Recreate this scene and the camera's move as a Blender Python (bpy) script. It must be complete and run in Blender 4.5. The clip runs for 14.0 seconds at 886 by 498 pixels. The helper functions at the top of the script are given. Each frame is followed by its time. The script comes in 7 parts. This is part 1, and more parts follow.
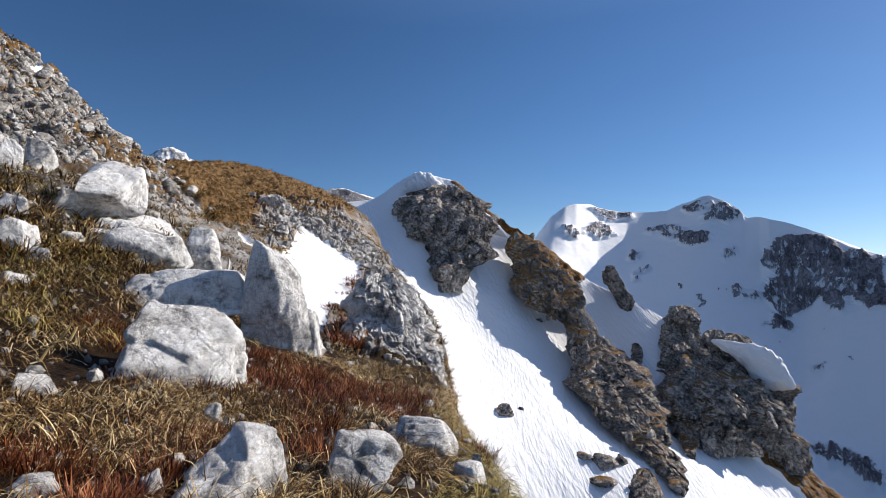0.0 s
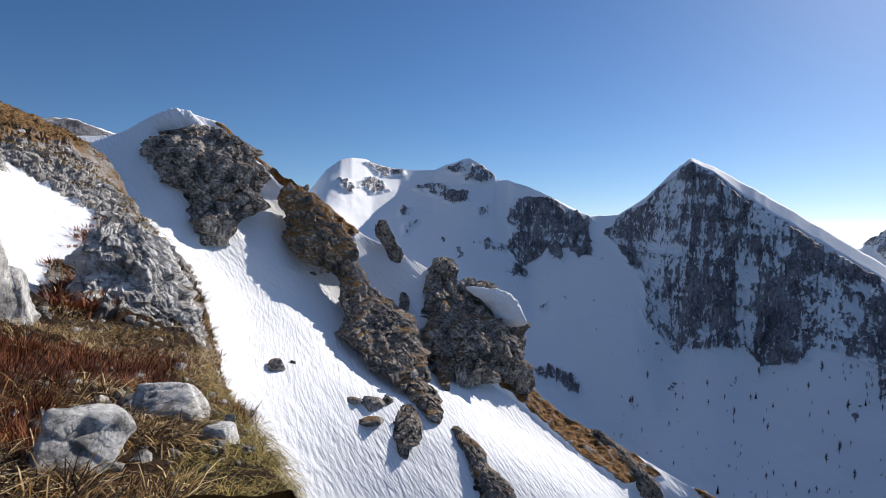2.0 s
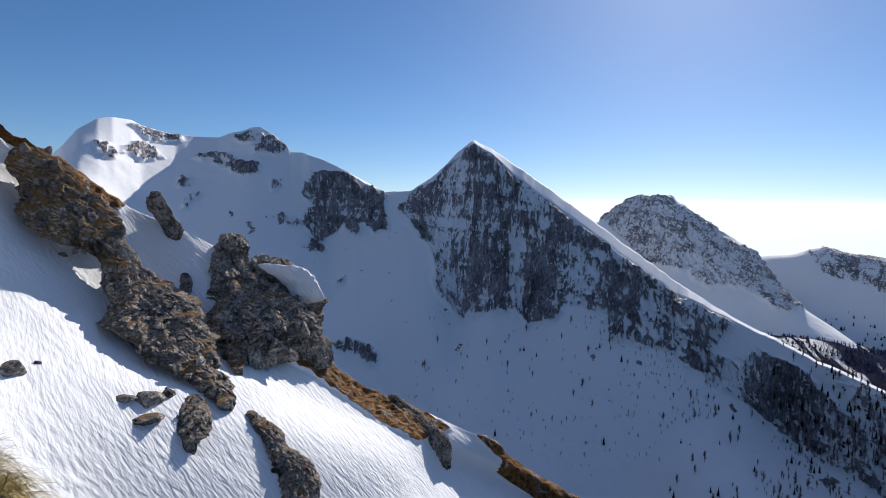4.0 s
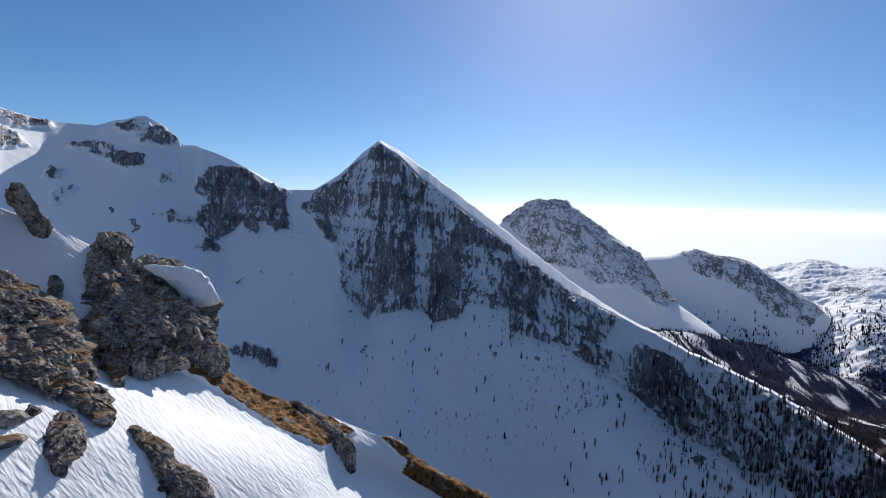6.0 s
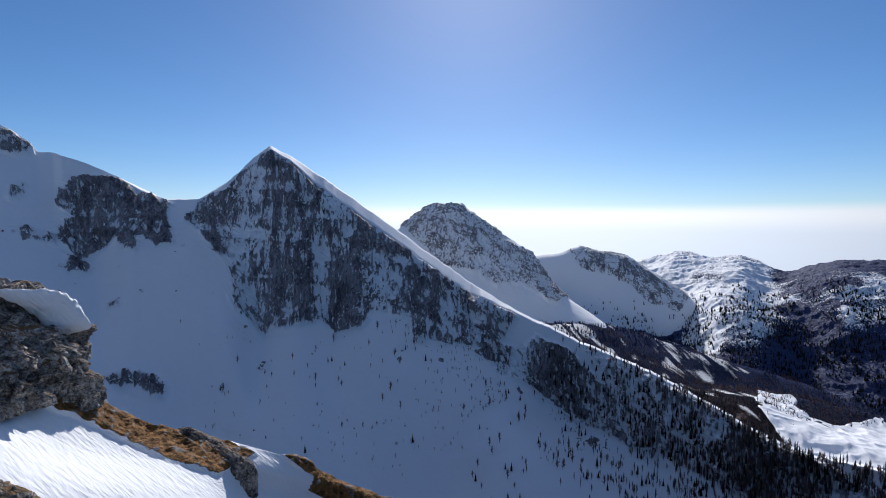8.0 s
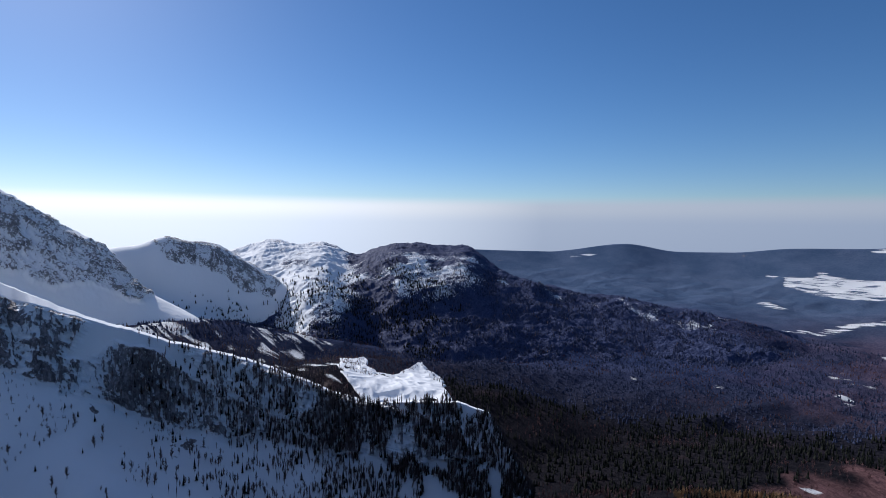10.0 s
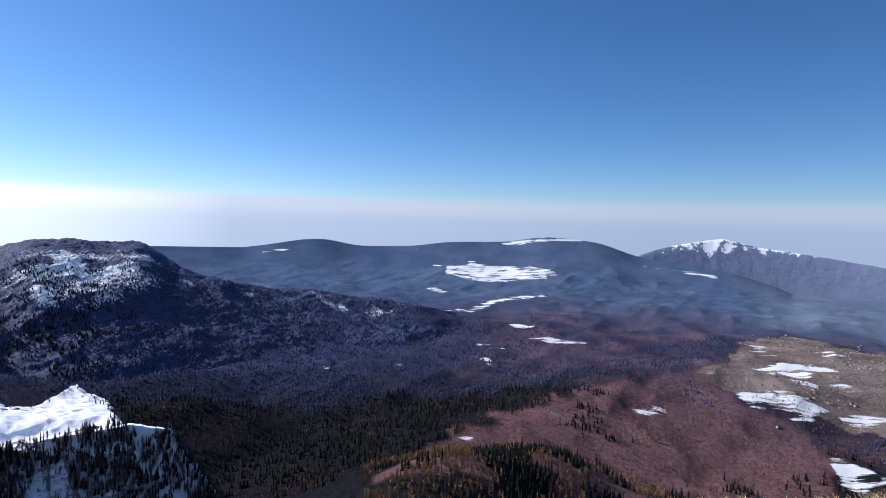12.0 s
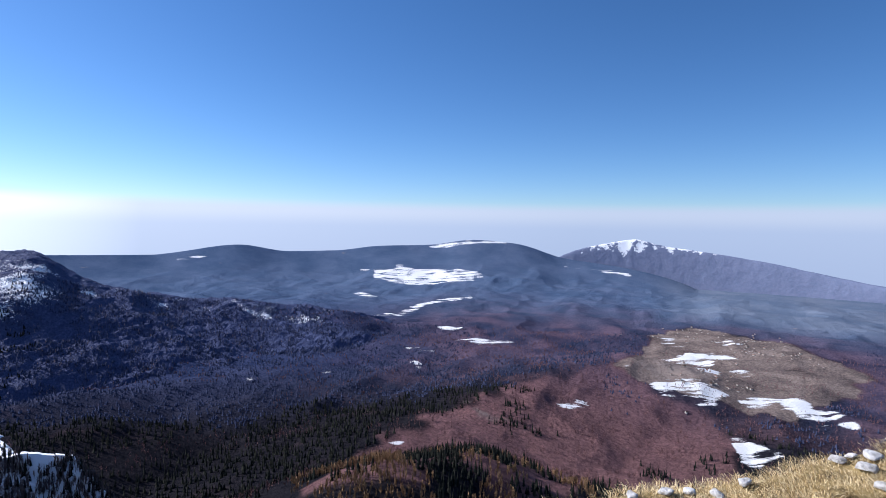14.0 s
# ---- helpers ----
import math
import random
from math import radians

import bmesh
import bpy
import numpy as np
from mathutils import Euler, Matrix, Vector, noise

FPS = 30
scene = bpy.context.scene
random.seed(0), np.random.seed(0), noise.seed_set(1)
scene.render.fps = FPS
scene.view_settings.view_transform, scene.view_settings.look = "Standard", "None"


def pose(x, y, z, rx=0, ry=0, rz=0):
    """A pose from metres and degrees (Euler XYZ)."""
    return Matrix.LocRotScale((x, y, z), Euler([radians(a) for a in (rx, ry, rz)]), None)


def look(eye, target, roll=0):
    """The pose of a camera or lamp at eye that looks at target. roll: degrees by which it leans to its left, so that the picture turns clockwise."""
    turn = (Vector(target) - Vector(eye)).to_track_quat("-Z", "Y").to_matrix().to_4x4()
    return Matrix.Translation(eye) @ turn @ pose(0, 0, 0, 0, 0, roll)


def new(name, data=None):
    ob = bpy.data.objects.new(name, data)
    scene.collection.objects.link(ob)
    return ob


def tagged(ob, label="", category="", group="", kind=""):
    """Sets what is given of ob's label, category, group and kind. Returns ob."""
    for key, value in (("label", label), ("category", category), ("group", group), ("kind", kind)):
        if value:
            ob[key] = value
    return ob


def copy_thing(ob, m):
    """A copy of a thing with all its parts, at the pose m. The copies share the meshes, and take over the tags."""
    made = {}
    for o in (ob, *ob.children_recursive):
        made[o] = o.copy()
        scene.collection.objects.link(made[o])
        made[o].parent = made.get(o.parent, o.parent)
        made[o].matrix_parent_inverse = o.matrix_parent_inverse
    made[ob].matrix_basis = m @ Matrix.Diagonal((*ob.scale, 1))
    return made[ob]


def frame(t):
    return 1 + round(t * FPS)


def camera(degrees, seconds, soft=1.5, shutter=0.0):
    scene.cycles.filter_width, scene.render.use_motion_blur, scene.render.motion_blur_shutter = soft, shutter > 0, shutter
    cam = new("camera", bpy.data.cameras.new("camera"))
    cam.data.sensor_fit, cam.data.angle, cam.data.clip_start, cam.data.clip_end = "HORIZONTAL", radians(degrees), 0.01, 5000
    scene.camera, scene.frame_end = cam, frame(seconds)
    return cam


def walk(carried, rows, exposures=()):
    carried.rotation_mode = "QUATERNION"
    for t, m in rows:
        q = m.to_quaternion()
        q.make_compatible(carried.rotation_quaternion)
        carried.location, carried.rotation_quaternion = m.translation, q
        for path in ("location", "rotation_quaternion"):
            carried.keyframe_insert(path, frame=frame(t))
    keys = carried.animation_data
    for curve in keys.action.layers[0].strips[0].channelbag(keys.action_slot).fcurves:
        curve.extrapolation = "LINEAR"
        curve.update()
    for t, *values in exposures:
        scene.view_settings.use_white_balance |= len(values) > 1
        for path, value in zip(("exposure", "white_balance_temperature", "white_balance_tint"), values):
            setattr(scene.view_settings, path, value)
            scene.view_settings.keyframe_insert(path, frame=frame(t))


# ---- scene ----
cam = camera(81.44, 14.0, soft=0.6)
PATH = [
    (0.0, 0.000, 0, 1.60, 93.54, -0.92, -3.16),
    (0.5, 0.014, 0, 1.60, 93.17, -0.62, -14.17),
    (1.0, 0.046, 0, 1.60, 92.20, -0.73, -19.50),
    (1.5, 0.084, 0, 1.60, 90.68, -0.87, -23.91),
    (2.0, 0.116, 0, 1.60, 88.82, -1.33, -27.82),
    (2.5, 0.130, 0, 1.60, 88.57, -1.62, -35.51),
    (3.0, 0.130, 0, 1.60, 87.53, -1.44, -40.57),
    (3.5, 0.130, 0, 1.60, 87.10, -1.34, -46.08),
    (3.7, 0.130, 0, 1.60, 86.86, -1.27, -47.93),
    (5.8, 0.130, 0, 1.60, 86.79, -2.64, -59.25),
    (6.0, 0.130, 0, 1.60, 86.95, -2.22, -60.58),
    (6.5, 0.130, 0, 1.60, 87.37, -1.51, -62.90),
    (7.0, 0.130, 0, 1.60, 87.56, -1.02, -64.87),
    (7.2, 0.130, 0, 1.60, 87.75, -0.81, -65.70),
    (9.3, 0.130, 0, 1.60, 87.00, -0.01, -97.22),
    (9.5, 0.130, 0, 1.60, 87.00, 0.02, -103.26),
    (10.0, 0.130, 0, 1.60, 86.83, -0.44, -115.00),
    (10.5, 0.130, 0, 1.60, 86.67, -0.33, -122.69),
    (11.0, 0.130, 0, 1.60, 86.08, -0.57, -131.13),
    (11.5, 0.130, 0, 1.60, 86.35, -0.85, -142.16),
    (12.0, 0.130, 0, 1.60, 86.84, -1.49, -148.24),
    (12.5, 0.130, 0, 1.60, 87.22, -1.10, -151.50),
    (13.0, 0.130, 0, 1.60, 87.72, -0.66, -152.90),
    (13.5, 0.130, 0, 1.60, 87.30, -0.50, -157.24),
    (14.0, 0.130, 0, 1.60, 87.39, -0.94, -156.31),
]
# the phone opens up a little as it turns away from the sun
EXPOSURES = [(0.0, 0.34, 6200, 12), (3.0, 0.14, 6150, 12), (6.5, 0.14, 5950, 12), (9.5, -0.08, 5700, 12), (11.0, 0.22, 5650, 13), (12.5, 0.56, 5600, 14), (14.0, 0.68, 5600, 15)]
walk(cam, [(t, pose(x, y, z, a, b, c)) for t, x, y, z, a, b, c in PATH], EXPOSURES)

# ---- sky, sun ----
SUN_AZ, SUN_EL = 75.0, 31.0


def bearing(az, r, z):
    """A place from its bearing about the camera's stand, its range on the plan and its height."""
    return Vector((r * math.sin(radians(az)), r * math.cos(radians(az)), z))


sun_way = bearing(SUN_AZ, math.cos(radians(SUN_EL)), math.sin(radians(SUN_EL)))
sun_lamp = new("sun", bpy.data.lights.new("sun", "SUN"))
sun_lamp.data.energy, sun_lamp.data.angle, sun_lamp.data.color = 4.6, radians(0.5), (1.0, 0.91, 0.78)
sun_lamp.matrix_world = look(sun_way * 100, (0, 0, 0))


def make_world():
    w = bpy.data.worlds.new("sky")
    scene.world = w
    w.use_nodes = True
    nt = w.node_tree
    nt.nodes.clear()
    out = nt.nodes.new("ShaderNodeOutputWorld")
    bg = nt.nodes.new("ShaderNodeBackground")
    sky = nt.nodes.new("ShaderNodeTexSky")
    sky.sky_type, sky.sun_disc = "NISHITA", False
    sky.sun_elevation, sky.sun_rotation = radians(SUN_EL), radians(SUN_AZ)
    sky.altitude, sky.air_density, sky.dust_density, sky.ozone_density = 1900, 1.0, 0.9, 3.5
    co = nt.nodes.new("ShaderNodeTexCoord")
    sep = nt.nodes.new("ShaderNodeSeparateXYZ")
    nt.links.new(co.outputs["Generated"], sep.inputs[0])
    band = nt.nodes.new("ShaderNodeMapRange")
    band.interpolation_type = "SMOOTHSTEP"
    for key, value in (("From Min", 0.048), ("From Max", 0.026), ("To Min", 0.0), ("To Max", 0.85)):
        band.inputs[key].default_value = value
    nt.links.new(sep.outputs["Z"], band.inputs["Value"])
    # the haze over the plain is whiter towards the sun
    dot = nt.nodes.new("ShaderNodeVectorMath")
    dot.operation = "DOT_PRODUCT"
    nt.links.new(co.outputs["Generated"], dot.inputs[0])
    dot.inputs[1].default_value = bearing(SUN_AZ + 7, 1, 0)
    ramp = nt.nodes.new("ShaderNodeValToRGB")
    ramp.color_ramp.elements[0].position, ramp.color_ramp.elements[0].color = 0.0, (4.7, 5.0, 5.7, 1)
    ramp.color_ramp.elements[1].position, ramp.color_ramp.elements[1].color = 1.0, (14.0, 13.6, 13.2, 1)
    for pos, col in ((0.72, (6.0, 6.15, 6.7, 1)), (0.88, (10.5, 10.2, 10.0, 1))):
        e = ramp.color_ramp.elements.new(pos)
        e.color = col
    nt.links.new(dot.outputs["Value"], ramp.inputs[0])
    deep = nt.nodes.new("ShaderNodeHueSaturation")
    # paler overhead, out of view: added to whiten the fill light on shaded snow
    pale_overhead = nt.nodes.new("ShaderNodeMapRange")
    for key, value in (("From Min", 0.45), ("From Max", 0.95), ("To Min", 1.14), ("To Max", 0.65)):
        pale_overhead.inputs[key].default_value = value
    nt.links.new(sep.outputs["Z"], pale_overhead.inputs["Value"])
    nt.links.new(pale_overhead.outputs[0], deep.inputs["Saturation"])
    nt.links.new(sky.outputs[0], deep.inputs["Color"])
    # the blue deepens away from the sun
    away = nt.nodes.new("ShaderNodeMapRange")
    away.interpolation_type = "SMOOTHSTEP"
    for key, value in (("From Min", 0.35), ("From Max", -0.65), ("To Min", 1.0), ("To Max", 0.78)):
        away.inputs[key].default_value = value
    nt.links.new(dot.outputs["Value"], away.inputs["Value"])
    # and a gain added towards the zenith lifts the light in the shade
    clear = nt.nodes.new("ShaderNodeMapRange")
    for key, value in (("From Min", 0.45), ("From Max", 1.0), ("To Min", 1.0), ("To Max", 1.9)):
        clear.inputs[key].default_value = value
    nt.links.new(sep.outputs["Z"], clear.inputs["Value"])
    depth = nt.nodes.new("ShaderNodeMath")
    depth.operation = "MULTIPLY"
    nt.links.new(away.outputs[0], depth.inputs[0])
    nt.links.new(clear.outputs[0], depth.inputs[1])
    nt.links.new(depth.outputs[0], deep.inputs["Value"])
    # lower down the haze turns cooler
    low = nt.nodes.new("ShaderNodeMapRange")
    low.interpolation_type = "SMOOTHSTEP"
    for key, value in (("From Min", 0.026), ("From Max", -0.006)):
        low.inputs[key].default_value = value
    nt.links.new(sep.outputs["Z"], low.inputs["Value"])
    cool = nt.nodes.new("ShaderNodeMix")
    cool.data_type, cool.blend_type = "RGBA", "MULTIPLY"
    cool.inputs[7].default_value = (0.78, 0.86, 0.97, 1)
    nt.links.new(low.outputs[0], cool.inputs[0])
    nt.links.new(ramp.outputs[0], cool.inputs[6])
    mix = nt.nodes.new("ShaderNodeMix")
    mix.data_type = "RGBA"
    nt.links.new(band.outputs[0], mix.inputs[0])
    nt.links.new(deep.outputs[0], mix.inputs[6])
    nt.links.new(cool.outputs[2], mix.inputs[7])
    nt.links.new(mix.outputs[2], bg.inputs[0])
    bg.inputs[1].default_value = 0.082
    nt.links.new(bg.outputs[0], out.inputs[0])


make_world()


# ---- noise and lofts ----
def lattice(ix, iy, iz, seed):
    h = (ix * 374761393 + iy * 668265263 + iz * 2147483647 + seed * 974634721) & 0xFFFFFFFF
    h = ((h ^ (h >> 13)) * 1274126177) & 0xFFFFFFFF
    h = ((h ^ (h >> 16)) * 2246822519) & 0xFFFFFFFF
    return ((h ^ (h >> 15)) & 0xFFFF) / 32767.5 - 1.0


def vnoise(p, seed=0):
    """Smooth noise in -1..1 at the places p (n x 3)."""
    i = np.floor(p).astype(np.int64)
    f = p - i
    f = f * f * f * (f * (f * 6 - 15) + 10)
    total = 0.0
    for dx in (0, 1):
        wx = f[:, 0] if dx else 1 - f[:, 0]
        for dy in (0, 1):
            wy = f[:, 1] if dy else 1 - f[:, 1]
            for dz in (0, 1):
                wz = f[:, 2] if dz else 1 - f[:, 2]
                total = total + wx * wy * wz * lattice(i[:, 0] + dx, i[:, 1] + dy, i[:, 2] + dz, seed)
    return total


def fbm(p, size, octaves=4, seed=0, ridged=False, gain=0.5):
    """Fractal noise with the largest lumps of the given size in metres; ridged makes sharp crests."""
    total, amp, norm = 0.0, 1.0, 0.0
    q = np.asarray(p, float) / size
    for o in range(octaves):
        n = vnoise(q + 17.3 * o, seed + o)
        total = total + amp * ((1 - 2 * np.abs(n)) if ridged else n)
        norm += amp
        amp *= gain
        q = q * 2.03
    return total / norm


def cells(p, size, seed=0):
    """Broken blocks: a random value for the block in which a place lies, and how far it lies from the nearest crack."""
    q = np.asarray(p, float) / size
    base = np.floor(q).astype(np.int64)
    first, second, value = np.full(len(q), 9.0), np.full(len(q), 9.0), np.zeros(len(q))
    for dx in (-1, 0, 1):
        for dy in (-1, 0, 1):
            for dz in (-1, 0, 1):
                c = base + np.array([dx, dy, dz])
                j = np.stack([lattice(c[:, 0], c[:, 1], c[:, 2], seed + k) for k in (1, 2, 3)], 1)
                d = np.linalg.norm(c + 0.5 + 0.42 * j - q, axis=1)
                near = d < first
                second = np.where(near, first, np.minimum(second, d))
                value = np.where(near, lattice(c[:, 0], c[:, 1], c[:, 2], seed + 4), value)
                first = np.where(near, d, first)
    return value, second - first


def smooth(a, b, x):
    t = np.clip((np.asarray(x, float) - a) / (b - a), 0, 1)
    return t * t * (3 - 2 * t)


def spline(xs, ys, x):
    """A smooth curve through the knots, with no overshoot."""
    xs, ys = np.asarray(xs, float), np.asarray(ys, float)
    if len(xs) == 2:
        return np.interp(x, xs, ys)
    h, d = np.diff(xs), np.diff(ys) / np.diff(xs)
    m = np.zeros(len(xs))
    m[0], m[-1] = d[0], d[-1]
    for k in range(1, len(xs) - 1):
        if d[k - 1] * d[k] > 0:
            w1, w2 = 2 * h[k] + h[k - 1], h[k] + 2 * h[k - 1]
            m[k] = (w1 + w2) / (w1 / d[k - 1] + w2 / d[k])
    x = np.clip(x, xs[0], xs[-1])
    k = np.clip(np.searchsorted(xs, x, side="right") - 1, 0, len(xs) - 2)
    t = (x - xs[k]) / h[k]
    return ((1 + 2 * t) * (1 - t) ** 2 * ys[k] + t * (1 - t) ** 2 * h[k] * m[k]
            + t * t * (3 - 2 * t) * ys[k + 1] + t * t * (t - 1) * h[k] * m[k + 1])


def loft(rows, nu, counts, by_az=True, sharp=(), straight=()):
    """A grid of places (nv, nu, 3) through rows of knots (bearing, range, height), each row a line across the land;
    counts: the steps between a row and the next. by_az: all rows share their bearings; else each has its own stretch.
    sharp: the rows at which the land breaks; straight: the rows with straight lines between their knots."""
    u = np.linspace(0, 1, nu)
    lines = []
    lo, hi = min(r[0][0] for r in rows), max(r[-1][0] for r in rows)
    for which, row in enumerate(rows):
        a = np.array(row, float)
        if by_az:
            az = lo + (hi - lo) * u
            if which in straight:
                lines.append(np.stack([az, np.interp(az, a[:, 0], a[:, 1]), np.interp(az, a[:, 0], a[:, 2])], 1))
            else:
                lines.append(np.stack([az, spline(a[:, 0], a[:, 1], az), spline(a[:, 0], a[:, 2], az)], 1))
        else:
            k = np.linspace(0, 1, len(a))
            lines.append(np.stack([spline(k, a[:, c], u) for c in range(3)], 1))
    lines = np.array(lines)
    v = np.concatenate([np.arange(c) / c + k for k, c in enumerate(counts)] + [[len(counts)]])
    grid = np.zeros((len(v), nu, 3))
    k = np.clip(np.floor(v).astype(int), 0, len(counts) - 1)
    t = (v - k)[:, None, None]
    a, b = lines[k], lines[k + 1]
    before, after = lines[np.maximum(k - 1, 0)], lines[np.minimum(k + 2, len(rows) - 1)]
    ma, mb = 0.42 * (b - before), 0.42 * (after - a)
    edges = np.array([0, len(counts), *sharp])
    ma, mb = np.where(np.isin(k, edges)[:, None, None], b - a, ma), np.where(np.isin(k + 1, edges)[:, None, None], b - a, mb)
    grid = ((1 + 2 * t) * (1 - t) ** 2 * a + t * (1 - t) ** 2 * ma + t * t * (3 - 2 * t) * b + t * t * (t - 1) * mb)
    az = np.radians(grid[:, :, 0])
    return np.stack([grid[:, :, 1] * np.sin(az), grid[:, :, 1] * np.cos(az), grid[:, :, 2]], 2), v


def grid_normals(g):
    n = np.cross(np.gradient(g, axis=1), np.gradient(g, axis=0))
    n /= np.linalg.norm(n, axis=2, keepdims=True) + 1e-9
    return np.where(n[:, :, 2:3] < 0, -n, n)


def grid_mesh(name, g, material, attrs=None, closed=False):
    """A mesh of quads over a grid of places, with named values at its points."""
    nv, nu = g.shape[:2]
    me = bpy.data.meshes.new(name)
    idx = np.arange(nv * nu).reshape(nv, nu)
    if closed:
        idx = np.concatenate([idx, idx[:, :1]], 1)
    quads = np.stack([idx[:-1, :-1], idx[:-1, 1:], idx[1:, 1:], idx[1:, :-1]], 2).reshape(-1, 4)
    me.vertices.add(nv * nu)
    me.vertices.foreach_set("co", g.reshape(-1).astype(np.float32))
    me.loops.add(len(quads) * 4)
    me.loops.foreach_set("vertex_index", quads.reshape(-1).astype(np.int32))
    me.polygons.add(len(quads))
    me.polygons.foreach_set("loop_start", np.arange(0, len(quads) * 4, 4, dtype=np.int32))
    me.polygons.foreach_set("use_smooth", np.ones(len(quads), bool))
    me.update(calc_edges=True)
    for key, value in (attrs or {}).items():
        a = me.attributes.new(key, "FLOAT", "POINT")
        a.data.foreach_set("value", np.asarray(value, np.float32).reshape(-1))
    me.materials.append(material)
    return me


def polar(g):
    """Bearing, range and elevation seen from the place where the camera stands, for a grid of places."""
    r = np.hypot(g[..., 0], g[..., 1])
    return np.degrees(np.arctan2(g[..., 0], g[..., 1])), r, np.degrees(np.arctan2(g[..., 2] - 1.6, r))


# ---- materials ----
def material(name):
    m = bpy.data.materials.new(name)
    m.use_nodes = True
    nt = m.node_tree
    return m, nt, nt.nodes["Principled BSDF"]


def tex(nt, kind, co, scale, detail=6.0, rough=0.6):
    n = nt.nodes.new(kind)
    n.inputs["Scale"].default_value = scale
    if kind == "ShaderNodeTexNoise":
        n.inputs["Detail"].default_value, n.inputs["Roughness"].default_value = detail, rough
    nt.links.new(co, n.inputs["Vector"])
    return n


def ramp_of(nt, value, stops):
    r = nt.nodes.new("ShaderNodeValToRGB")
    els = r.color_ramp.elements
    while len(els) < len(stops):
        els.new(0.5)
    for e, (pos, col) in zip(els, stops):
        e.position, e.color = pos, (*col, 1) if len(col) == 3 else col
    nt.links.new(value, r.inputs[0])
    return r.outputs[0]


def math_of(nt, op, a, b, clamp=False):
    n = nt.nodes.new("ShaderNodeMath")
    n.operation, n.use_clamp = op, clamp
    for k, x in enumerate((a, b)):
        if isinstance(x, (int, float)):
            n.inputs[k].default_value = x
        else:
            nt.links.new(x, n.inputs[k])
    return n.outputs[0]


def mix_of(nt, fac, a, b, mode="MIX"):
    n = nt.nodes.new("ShaderNodeMix")
    n.data_type, n.blend_type = "RGBA", mode
    for k, x in ((0, fac), (6, a), (7, b)):
        if isinstance(x, (int, float)):
            n.inputs[k].default_value = x
        elif isinstance(x, tuple):
            n.inputs[k].default_value = (*x, 1)
        else:
            nt.links.new(x, n.inputs[k])
    return n.outputs[2]


def attr(nt, name):
    n = nt.nodes.new("ShaderNodeAttribute")
    n.attribute_name = name
    return n.outputs["Fac"]


def bump_of(nt, bsdf, height, strength, dist):
    b = nt.nodes.new("ShaderNodeBump")
    b.inputs["Strength"].default_value, b.inputs["Distance"].default_value = strength, dist
    nt.links.new(height, b.inputs["Height"])
    nt.links.new(b.outputs[0], bsdf.inputs["Normal"])


